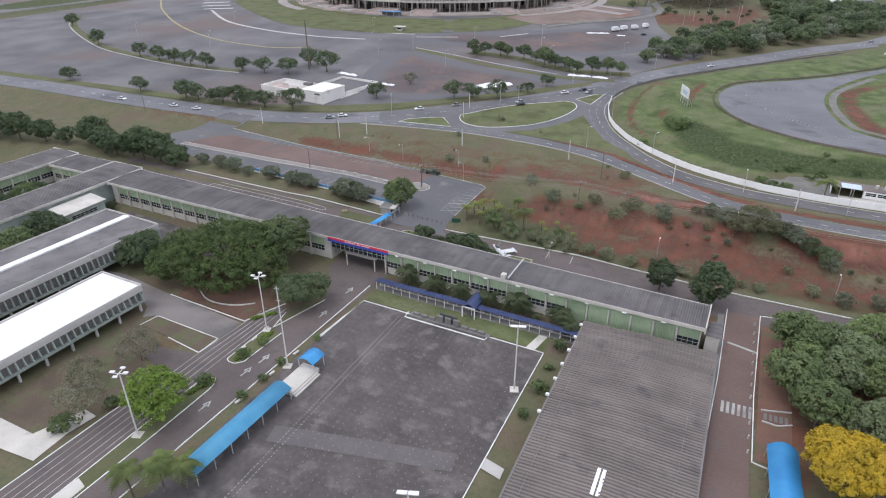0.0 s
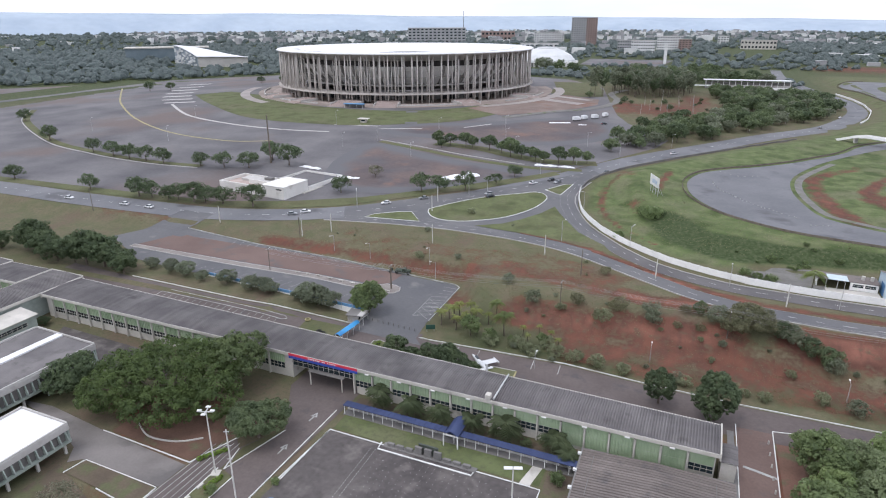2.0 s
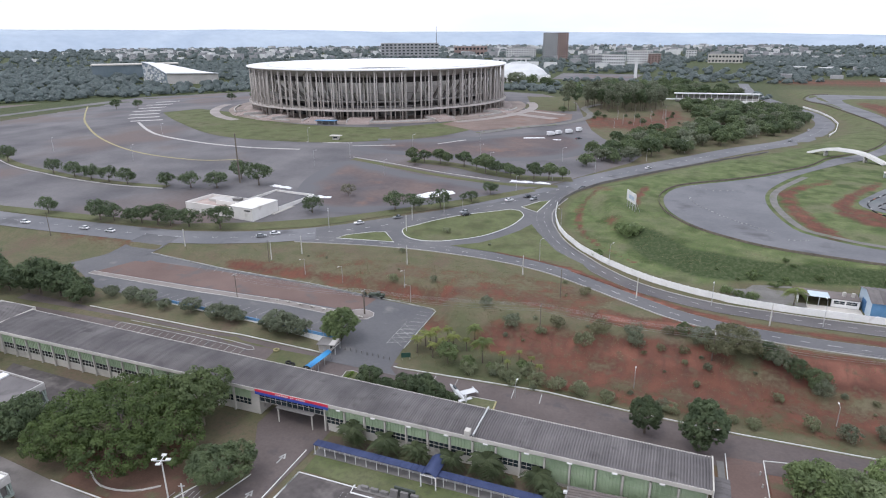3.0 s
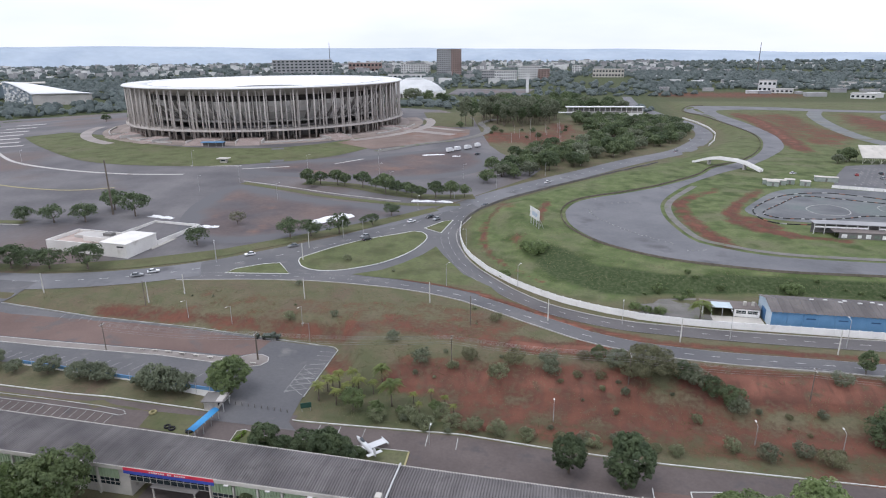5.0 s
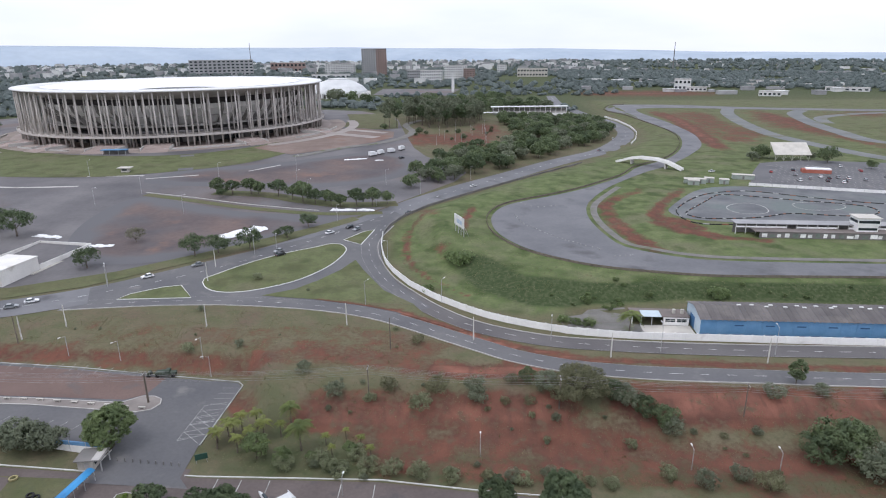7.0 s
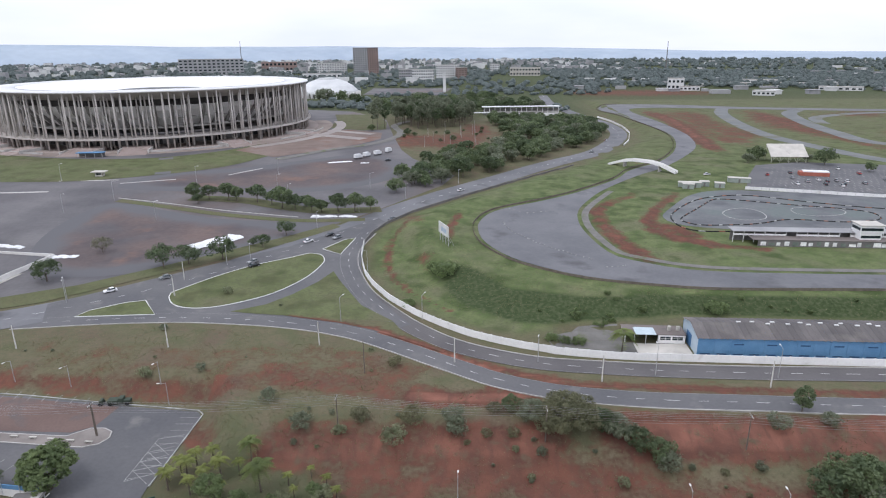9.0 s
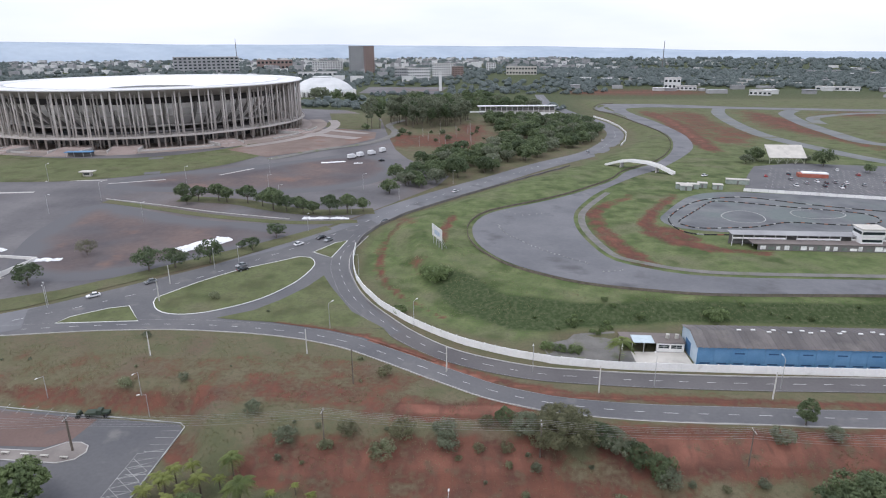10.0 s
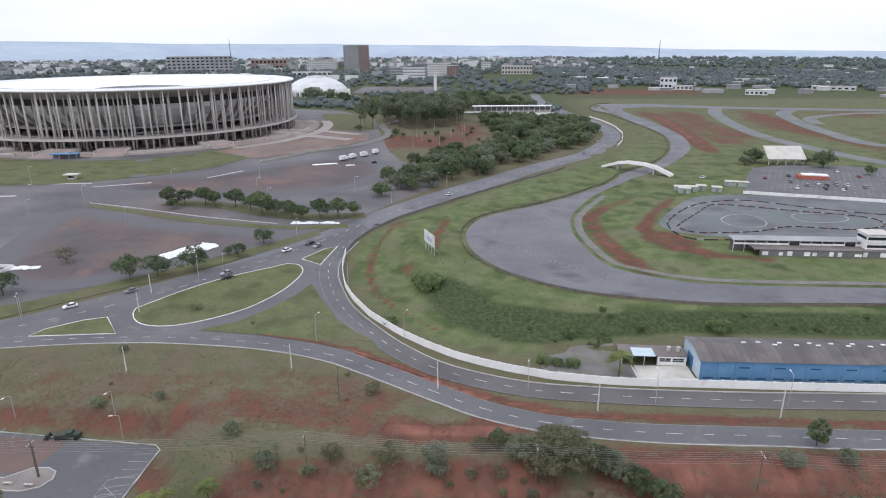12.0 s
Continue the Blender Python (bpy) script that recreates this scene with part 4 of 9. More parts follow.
laid("planted_bed", drape([(-17.8, 32), (-13, 32), (-12.6, 44), (-18, 44)], 0.05, 4), brown_soil, "earth bed beside the car shelter", "bed")
laid("path", drape([(-18.5, -1.1), (-14.5, -2.1), (-14.4, -4.6), (-18.6, -3.6)], 0.16, 3), concrete, "pale concrete slab path to the shelter", "path")
laid("path", strip([(18.3, 54.3), (24.6, 52.6)], 0.7, 0.19, rows=2), paint_worn, "worn pale speed hump line across the lane", "path")
laid("paving", strip([(16.2, 66), (16.6, 40), (15.6, 20), (15.2, 6)], 1.4, 0.16, rows=1), concrete_dark, "narrow concrete footpath along the shelter", "paving")
for line in ([(25.6, 33.2), (28.5, 34.0), (31, 34.8)], [(25.8, 30.0), (28.5, 29.6), (31, 31.0)]):
    laid("kerb", kerb(bmesh.new(), resample(line, 8), 0.3, 0.25, 0.08), concrete, "low pale edging beside the lane steps", "kerb")
for k in range(5):
    laid("step", strip([(26.4 + k * 0.9, 32.6), (26.4 + k * 0.9, 30.6)], 0.6, 0.14 + 0.05 * k, rows=1), concrete_dark, "shallow concrete step beside the lane", "step")

bed = laid("planted_bed", drape([(-74.7, 64.5), (-75, 72.6), (-73.5, 73.5), (-71.5, 73.2), (-71, 72.2), (-34, 72.6), (-33.7, 64.5)], 0.16, 4), ground_mat, "planted lawn with bushes and the aircraft", "bed", 0.7)
part("kerb", kerb(bmesh.new(), [(-74.7, 64.5), (-75, 72.6), (-73.5, 73.5), (-71.5, 73.2), (-71, 72.2), (-34, 72.6)], 0.2, 0.16, 0.08), concrete, bed, "pale kerb")
part("edge", kerb(bmesh.new(), [(-33.9, 72.4), (-33.6, 64.5)], 0.4, 0.2, 0.08), paint_yellow, bed, "yellowish edge")

laid("lawn", drape([(-65.2, 34.9), (-18.6, 33.6), (-18.4, 39.2), (-65.2, 40.4)], 0.07, 4), ground_mat, "olive green lawn before the covered walkway", "lawn", 0.75)
laid("kerb", kerb(bmesh.new(), [(-53, 34.4), (-52.8, 32.2), (-31.8, 31.6), (-31.6, 33.4)], 0.3, 0.16, 0.08), kerb_white, "whitewashed kerb round the memorial", "kerb")
laid("planted_bed", drape([(-65.5, 42.6), (-14.5, 41.2), (-14.5, 46.2), (-65.5, 47.6)], 0.07, 4), brown_soil, "dark earth bed with palms before the long building", "bed")


laid("paving", drape([(-107, -31.6), (-97, -31.7), (-95.2, -27), (-94, -23), (-90.4, -23.4), (-91.2, -29), (-90.6, -36), (-104, -37)], 0.16, 4), concrete_light, "pale dusty slab beside the lanes", "paving")
laid("paving", drape([(-80, -36.4), (-79.8, -35.2), (-77.2, -36), (-77.2, -60), (-80, -60)], 0.21, 4), concrete_light, "cream paved strip between lanes and driveway", "paving")


# ---- stadium ----
def revolve(profile, n, closed=False, a0=0.0, a1=360.0):
    """A surface of revolution from (radius, height) pairs."""
    bm = bmesh.new()
    whole = a1 - a0 >= 360
    rings = []
    for i in range(n if whole else n + 1):
        a = radians(a0 + (a1 - a0) * i / n)
        rings.append([bm.verts.new((r * math.cos(a), r * math.sin(a), z)) for r, z in profile])
    m = len(profile)
    for p, q in zip(rings, rings[1:] + (rings[:1] if whole else [])):
        for k in range(m if closed else m - 1):
            bm.faces.new((p[k], q[k], q[(k + 1) % m], p[(k + 1) % m]))
    bmesh.ops.recalc_face_normals(bm, faces=bm.faces)
    return bm


def make_stadium():
    col_mat = surface("stadium_concrete", (0.42, 0.388, 0.36), (0.52, 0.482, 0.45), 0.08, 1.6, 0.85, 0.15, stain=((0.34, 0.31, 0.285), 0.16, 0.62))
    st = thing("stadium", STADIUM[0], STADIUM[1], 10, 0, "round concrete stadium with tall slender columns and a white membrane roof", "stadium")
    bowl_mat = surface("pale_precast_concrete", (0.62, 0.60, 0.58), (0.72, 0.70, 0.68), 0.08, 1.6, 0.85, 0.1)
    part("plaza", revolve([(90, -3), (140, -3), (138, 0.4), (90, 0.5)], 96), surface("red_brown_paving", (0.27, 0.225, 0.20), (0.35, 0.295, 0.265), 0.06, 1.5, 0.9, 0.1), st, "reddish paved plaza round the base")
    part("roof_ring", revolve([(130.4, 41.0), (131.3, 41.3), (131.3, 41.9), (130.6, 42.3), (122, 42.5), (109, 41.7), (109, 40.8)], 192), surface("pale_ring_concrete", (0.62, 0.62, 0.62), (0.70, 0.70, 0.69), 0.06, 1.0, 0.8, 0.05), st, "pale concrete ring round the roof", True)
    roof = revolve([(109.5, 41.9), (108, 42.1), (80, 39.2), (60, 37.4), (37, 35.8)], 192)
    for v in roof.verts:
        r, k = math.hypot(v.co.x, v.co.y), round(math.degrees(math.atan2(v.co.y, v.co.x)) / 1.875)
        if 38 < r < 108.5:
            v.co.z += (1.3 if k % 4 == 0 else -0.6 if k % 4 == 2 else 0.0) * smooth(38, 60, r) * (1 - smooth(92, 107, r))
    part("roof", roof, membrane, st, "white membrane roof sinking towards its opening", True)
    part("soffit", revolve([(130.4, 41.0), (111, 34.8), (80, 34.2), (37, 33.6), (37, 34.6)], 96), concrete, st, "grey concrete ring under the roof")
    part("roof_edge", revolve([(37, 34.6), (35.5, 34.2), (35.5, 36.4), (37, 36.4)], 72, True), metal_grey, st, "grey tension ring round the roof opening")
    part("gallery", revolve([(112, 7.8), (131, 7.8), (131.6, 8.0), (131.6, 9.4), (131.2, 9.4), (131.2, 8.8), (112, 8.8)], 144, True), col_mat, st, "concrete gallery ring with a solid parapet")
    bowl = revolve([(95, 11.5), (104, 19), (111.4, 26.6), (112.6, 30.2), (110.8, 30.2), (109.6, 27.2), (93, 11.5)], 96, True)
    part("bowl", bowl, bowl_mat, st, "sloping concrete underside of the stands")
    # dark inner and core walls carry the shade under the stands in their colour
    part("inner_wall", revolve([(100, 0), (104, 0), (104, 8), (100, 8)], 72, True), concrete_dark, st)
    # solid dark ring put where only shade lies below the roof
    part("upper_void", revolve([(103, 27), (105, 27), (105, 35.2), (103, 35.2)], 72, True), surface("painted_upper_shade", (0.07, 0.064, 0.062), (0.11, 0.10, 0.095), 0.1, 1.5, 0.9, 0.05), st, "dark ring wall standing for the shade under the roof")
    part("floor_slab", revolve([(88, 13.2), (109, 13.2), (109, 14.0), (88, 14.0)], 96, True), concrete, st)
    part("floor_slab", revolve([(94, 20.6), (107, 20.6), (107, 21.3), (94, 21.3)], 96, True), concrete, st)
    part("core_wall", revolve([(86, 8), (88, 8), (90, 20), (88, 20)], 72, True), concrete_dark, st, "concourse wall coloured dark to stand for shade")
    rib = bmesh.new()
    vs = [(93, -0.95, 9), (99, -0.95, 11), (112.6, -0.95, 25.5), (114.2, -0.95, 31), (111.5, -0.95, 31), (97, -0.95, 14.5)]
    f = rib.faces.new([rib.verts.new(v) for v in vs])
    e = bmesh.ops.extrude_face_region(rib, geom=[f])
    bmesh.ops.translate(rib, vec=(0, 1.9, 0), verts=[v for v in e["geom"] if isinstance(v, bmesh.types.BMVert)])
    bmesh.ops.recalc_face_normals(rib, faces=rib.faces)
    # beam colour darkened to stand for the shadow gaps between the pale panels
    first = part("raking_beam", rib, surface("shade_toned_beam_concrete", (0.20, 0.19, 0.18), (0.27, 0.255, 0.24), 0.1, 1.6, 0.85, 0.1), st, "leaning concrete beam under the stands, coloured dark for shade")
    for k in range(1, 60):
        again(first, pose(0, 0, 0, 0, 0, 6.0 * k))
    col = bmesh.new()
    cone(col, (0, 0, 0), (0, 0, 40.9), 0.60, 0.55, 10)
    first = None
    for row, (r, shift) in enumerate(((128.6, 0.0), (124.2, 1.25), (119.6, 2.5))):
        for k in range(96):
            a = radians(k * 3.75 + shift + 0.75 * math.sin(k * 1.7 + row * 2.1) + 0.4 * math.sin(k * 4.3 + row))
            m = pose(r * math.cos(a), r * math.sin(a), 0.2)
            if first is None:
                first = part("column", col, col_mat, st, "slender round concrete column", True)
                first.matrix_basis = m
            else:
                again(first, m)
    stair_pink = surface("pinkish_stairs", (0.30, 0.245, 0.22), (0.38, 0.31, 0.285), 0.1, 1.5, 0.9, 0.1)
    for k, (a, w) in enumerate(((-87.6, 21), (-72.3, 19), (-43, 18), (-128, 20), (-12, 16), (-108, 14))):
        prof = [(124, -2), (158, -2)]
        for q in range(12):
            prof += [(157.5 - q * 2.3, -0.3 + q * 0.28), (155.2 - q * 2.3, -0.3 + q * 0.28)]
        prof += [(124, 3.0)]
        bm = bmesh.new()
        f = bm.faces.new([bm.verts.new((r, -w / 2, z)) for r, z in prof])
        e = bmesh.ops.extrude_face_region(bm, geom=[f])
        bmesh.ops.translate(bm, vec=(0, w, 0), verts=[v for v in e["geom"] if isinstance(v, bmesh.types.BMVert)])
        bmesh.ops.recalc_face_normals(bm, faces=bm.faces)
        for side in (-1, 1):
            y0, y1 = sorted((side * w / 2, side * (w / 2 + 0.8)))
            q = part("stair_wall", boxed(127, 146, y0 + 0.01, y1 + 0.01, -2, 2.6), concrete, st, "concrete cheek wall of the stairs")
            q.matrix_basis = pose(0, 0, 0, 0, 0, a)
        o = part("stairs", bm, stair_pink, st, "broad pinkish entrance stairs")
        o.matrix_basis = pose(0, 0, 0, 0, 0, a)
    for a0, a1, r in ((-120, -98, 143), (-70, -40, 142), (-28, 2, 145), (-160, -134, 146)):
        part("retaining_wall", revolve([(r, -3), (r + 1, -3), (r + 1, 1.4), (r, 1.4)], 24, True, a0, a1), concrete, st)
    for k in range(30):
        a = -140 + k * 4.1
        if k % 3 != 1:
            # solid dark boxes on the wall stand for shaded entrance openings
            o = part("gate_recess", boxed(103.6, 104.6, -2.2, 2.2, 0.6, 4.6), dark_gap, st, "near-black box standing for a shaded entrance") if k == 0 else again(o, pose(0, 0, 0, 0, 0, a))
            o.matrix_basis = pose(0, 0, 0, 0, 0, a)
    return st


make_stadium()


paving_pink = surface("pinkish_paving", (0.26, 0.23, 0.215), (0.33, 0.30, 0.28), 0.06, 1.5, 0.9, 0.1)


def arc_path(r, a0, a1, w, name="path"):
    pts = [(STADIUM[0] + r * math.cos(radians(a)), STADIUM[1] + r * math.sin(radians(a))) for a in np.linspace(a0, a1, 40)]
    return laid(name, strip(pts, w, 0.35), paving_pink, "pale curved concrete path round the stadium", "path")


def apron():
    rim = lambda r: [(STADIUM[0] + r * math.cos(radians(a)), STADIUM[1] + r * math.sin(radians(a))) for a in np.linspace(-175, 30, 90)]
    laid("plaza", between(rim(152), rim(136), 0.3, rows=3), surface("brown_paving", (0.21, 0.17, 0.15), (0.28, 0.235, 0.205), 0.06, 1.5, 0.9, 0.1), "brown paved apron round the stadium", "plaza")


apron()
arc_path(160, -42, 24, 9)
arc_path(165, -165, -115, 9)
laid("yard", drape([(-176, 432), (-140, 408), (-112, 440), (-92, 470), (-80, 500), (-84, 535), (-118, 552), (-142, 548), (-150, 500)], 0.24, 6), surface("brown_trodden_earth", (0.150, 0.112, 0.096), (0.215, 0.165, 0.142), 0.05, 0.9, 0.95, 0.15, stain=((0.175, 0.100, 0.076), 0.04, 0.55), spread=0.2), "brown trodden earth beside the stadium", "yard")
laid("verge", drape([(-140, 566), (-104, 548), (-84, 560), (-92, 620), (-116, 700), (-160, 690), (-142, 620)], 0.24, 6), ground_mat, "dull grass beside the stadium ramps", "verge", 0.3)
laid("path", strip([(-140, 517), (-93, 496)], 12, 0.4), paving_pink, "pale concrete ramp beside the stadium", "path")
laid("path", strip([(-133, 545), (-90, 524)], 9, 0.42), paving_pink, "pale concrete ramp beside the stadium", "path")
laid("road", strip(spline([(-135, 400), (-110, 440), (-85, 470), (-72, 500), (-68, 540), (-80, 590), (-70, 640)], 4), 7, 0.3), gravel, "grey lane curving away beside the stadium")


def shelter(x, y, rz):
    s = thing("bus_shelter", x, y, gz(x, y), rz, "blue-roofed shelter in front of the stadium stairs", "shelter")
    part("roof", boxed(-9, 9, -2.5, 2.5, 3.0, 3.5, 0.08), blue_wall, s, "blue roof")
    part("back_wall", boxed(-8.6, 8.6, 1.6, 2.0, 0, 3.0), concrete_dark, s)
    for px in (-8, -3, 3, 8):
        part("post", boxed(px - 0.15, px + 0.15, -2.0, -1.7, 0, 3.0), metal_grey, s)


shelter(-266, 402, 8)
kb = thing("booth", -224.8, 343, gz(-224.8, 343), 6, "small pale booth with an overhanging roof on the lawn", "booth")
part("wall", boxed(-2.2, 2.2, -1.5, 1.5, -0.3, 2.6), concrete_light, kb)
part("roof", boxed(-4.0, 4.0, -2.6, 2.6, 2.6, 3.1, 0.08), concrete_light, kb, "pale flat roof")
part("window", boxed(-1.6, 1.6, -1.56, -1.51, 1.1, 2.1), window_glass, kb)


# ---- school ----
def sheet_mesh(width, a0, a1, edge_z, ridge_z, depth, along, waves=1):
    """One row of roof sheets from eave to eave over a low ridge, with a raised wave."""
    bm = bmesh.new()
    rows = (a0, a0 + (a1 - a0) * 0.25, (a0 + a1) / 2, a1 - (a1 - a0) * 0.25, a1)
    rings = []
    wave = ((0.09, 0), (0.24, 1), (0.76, 1), (0.91, 0))
    for s, h in [(0, 0)] + [((k + p) / waves, q) for k in range(waves) for p, q in wave] + [(1.0, 0)]:
        ring = []
        for v in rows:
            z = edge_z + (ridge_z - edge_z) * (1 - abs(2 * (v - a0) / (a1 - a0) - 1)) + h * depth
            ring.append(bm.verts.new((s * width, v, z) if along == "x" else (v, s * width, z)))
        rings.append(ring)
    for p, q in zip(rings, rings[1:]):
        for i in range(len(rows) - 1):
            bm.faces.new((p[i], p[i + 1], q[i + 1], q[i]))
    bmesh.ops.recalc_face_normals(bm, faces=bm.faces)
    for f in bm.faces:
        if f.normal.z < 0:
            f.normal_flip()
    return bm


def sheet_roof(parent, x0, x1, y0, y1, edge_z, ridge_z, period, depth, along, mat, label, waves=1, flare=0.0):
    """A roof of single sheets laid side by side along one axis."""
    lo, hi = (x0, x1) if along == "x" else (y0, y1)
    a0, a1 = (y0, y1) if along == "x" else (x0, x1)
    n = int(round((hi - lo) / period))
    w = (hi - lo) / n
    rnd = random.Random(n)
    first = part("roof_sheet", sheet_mesh(w, a0, a1, edge_z, ridge_z, depth, along, waves), mat, parent, label)
    for k in range(n):
        u = lo + k * w
        m = pose(u, 0, rnd.uniform(0, 0.02)) if along == "x" else pose(0, u, rnd.uniform(0, 0.02))
        if flare:
            m = m @ Matrix.Translation((0, a0, 0)) @ Matrix.Diagonal((1, 1 - flare * u, 1, 1)) @ Matrix.Translation((0, -a0, 0))
        if k == 0:
            first.matrix_basis = m
        else:
            again(first, m)


def panel_green(w, h):
    """One folded sheet with upright ribs."""
    bm = bmesh.new()
    n = max(2, int(w / 0.62))
    prof = [(0, 0.06), (0, -0.06)]
    for k in range(n):
        c = w * (k + 0.5) / n
        prof += [(c - 0.09, -0.06), (c - 0.07, -0.2), (c + 0.07, -0.2), (c + 0.09, -0.06)]
    prof += [(w, -0.06), (w, 0.06)]
    lo = [bm.verts.new((x, y, 0)) for x, y in prof]
    hi = [bm.verts.new((x, y, h)) for x, y in prof]
    for k in range(len(prof) - 1):
        bm.faces.new((lo[k], lo[k + 1], hi[k + 1], hi[k]))
    bmesh.ops.recalc_face_normals(bm, faces=bm.faces)
    return bm


def window_unit(w, h, parent, at, n=4):
    win = part("window", boxed(0, w, -0.03, 0.03, 0, h), window_glass, parent, "dark window band")
    win.matrix_basis = Matrix.Translation(at)
    fr = bmesh.new()
    for k in range(n + 1):
        box(fr, w * k / n - 0.04, w * k / n + 0.04, -0.10, -0.032, 0, h)
    for z in (0, h * 0.5, h):
        box(fr, 0, w, -0.09, -0.034, z - 0.04, z + 0.04)
    part("window_frame", fr, concrete_light, win, "pale window frame")
    return win


def copy_window(win, at):
    w2 = again(win, Matrix.Translation(at))
    for c in win.children:
        k = c.copy()
        scene.collection.objects.link(k)
        k.parent = w2
    return w2


def long_block(name, x, y, z, rz, length, depth, height, label, bay=5.0, gap=None, front=True, back=False, green=(3.9, 6.85), period=1.1, flare=0.0):
    """A long low school block; its front right corner stands at x, y. gap: a covered passage between two distances from that corner. flare: how much deeper the far end is."""
    def widened(*dims):
        bm = boxed(*dims)
        for v in bm.verts:
            if v.co.y > depth / 2:
                v.co.y -= flare * v.co.x / length
        return bm

    b = thing(name, x, y, z, rz, label, "building", "school blocks")
    spans = [(-length, 0)] if not gap else [(-length, -gap[1]), (-gap[0], 0)]
    for a0, a1 in spans:
        part("wall", widened(a0, a1, 0.2, depth - 0.1, -1.5, height - 0.5), concrete_light if front else green_grey, b, "beige rendered wall" if front else "pale grey-green wall")
    if gap:
        window_unit(gap[1] - gap[0] - 0.6, 2.3, b, (-gap[1] + 0.3, 0.12, 3.85), 12)
        # dark concrete puts the shade of the passage into the ceiling colour
        part("passage_ceiling", widened(-gap[1], -gap[0], 0.2, depth - 0.1, 4.2, height - 0.5), concrete_dark, b, "ceiling over the driveway, coloured dark for shade")
    part("fascia", boxed(-length - 0.5, 0.5, -0.75, -0.45, height - 0.85, height + 0.05, 0.04), concrete_light, b, "pale concrete fascia")
    part("fascia", widened(-length - 0.5, 0.5, depth + 0.55, depth + 0.9, height - 0.9, height + 0.05, 0.04), concrete_light, b, "pale concrete fascia")
    part("gable_trim", boxed(0.5, 0.8, -0.9, depth + 0.9, height - 1.3, height + 0.35, 0.04), concrete_light, b, "pale verge board")
    part("gable_trim", widened(-length - 0.8, -length - 0.5, -0.9, depth + 0.9, height - 1.3, height + 0.35, 0.04), concrete_light, b)
    part("roof_deck", widened(-length - 0.4, 0.4, -0.5, depth + 0.5, height - 0.5, height - 0.1), concrete_dark, b)
    sheet_roof(b, -length - 0.5, 0.5, -0.7, depth + 0.7, height - 0.1, height + 0.4, period, 0.17, "x", roof_fibre, "weathered grey fibre-cement roof sheet", 2, flare / (length * (depth + 1.4)))
    pan = win = pil = None
    if front:
        n = int(length / bay)
        for k in range(n):
            xl = -(k + 1) * bay
            if gap and gap[0] + 0.6 < -xl and -xl - bay < gap[1] - 0.6:
                continue
            at = (xl + 0.25, 0.1, green[0])
            if pan is None:
                pan = part("green_panel", panel_green(bay - 0.5, green[1] - green[0]), green_paint, b, "ribbed green panel")
                pan.matrix_basis = Matrix.Translation(at)
                win = window_unit(bay - 0.5, 1.7, b, (xl + 0.25, 0.12, green[0] - 1.75))
                pil = part("pilaster", boxed(-0.18, 0.18, -0.35, 0.2, -1.0, height - 1.4, 0.02), concrete_light, b, "pale concrete pilaster")
                pil.matrix_basis = Matrix.Translation((xl, 0, 0))
            else:
                again(pan, Matrix.Translation(at))
                if k < 6 and gap:
                    again(pan, Matrix.Translation((xl + 0.25, 0.1, green[0] - 2.98)))
                else:
                    copy_window(win, (xl + 0.25, 0.12, green[0] - 1.75))
                again(pil, Matrix.Translation((xl, 0, 0)))
    return b


main = long_block("school_building", 12.45, 46.7, -5.5, -1.5, 188, 8.7, 7.5, "long low green-panelled school building with a corrugated roof", gap=(79.5, 98), flare=3.3)
part("name_band", boxed(-98.2, -78.6, -0.84, -0.76, 6.85, 7.5), red_paint, main, "red band over the driveway")
part("name_band", boxed(-98.2, -78.6, -0.86, -0.76, 6.15, 6.85), blue_band, main, "blue band under the red one")
letters = bmesh.new()
for k in range(16):
    if k not in (7, 10):
        box(letters, -92.4 + k * 0.5, -92.1 + k * 0.5, -0.88, -0.842, 7.0, 7.3)
part("sign_bars", letters, paint, main, "white sign writing as bars")
part("entrance_canopy", boxed(-92.5, -82.5, -1.2, 0.1, 3.75, 4.0, 0.05), concrete_dark, main, "pale flat concrete canopy over the entrance")
for px in (-92, -83):
    part("canopy_post", boxed(px - 0.12, px + 0.12, -1.1, -0.86, -0.2, 3.75), concrete_light, main)
part("roof_vent", boxed(-46.6, -45.4, -0.9, 0.5, 7.6, 8.8, 0.1), concrete_light, main, "small pale roof hatch")
part("roof_gutter", boxed(-44.8, -44.5, -0.7, 10.0, 7.9, 8.3), metal_grey, main, "pale sheet joint across the roof")
sheet_roof(main, 1.0, 4.0, 0.5, 7.0, 5.0, 5.2, 1.5, 0.15, "y", roof_fibre, "lean-to roof sheet at the end wall")
part("annex_wall", boxed(1.0, 3.8, 0.8, 6.8, -0.5, 4.9), concrete_light, main)
lamp = part("wall_lamp", boxed(-0.5, 0.5, -1.05, -0.75, 6.5, 6.75, 0.03), paint, main, "white strip lamp under the eave")
lamp.matrix_basis = pose(-8, 0, 0)
for k in range(1, 9):
    again(lamp, pose(-8 - k * 8.5, 0, 0))

long_block("school_building", -177.3, 65.0, -5.5, 88.5, 60, 12.6, 7.5, "cross wing of the school with a grey corrugated roof", front=False)
long_block("school_building", -192.2, 55.2, -5.5, 0, 18, 10.5, 7.3, "short green-panelled school wing closing the inner court", bay=4.5)
long_block("school_building", -212.3, 66.4, -5.5, 89, 64, 12.6, 7.4, "western green-panelled school wing beside the court", bay=5.0)


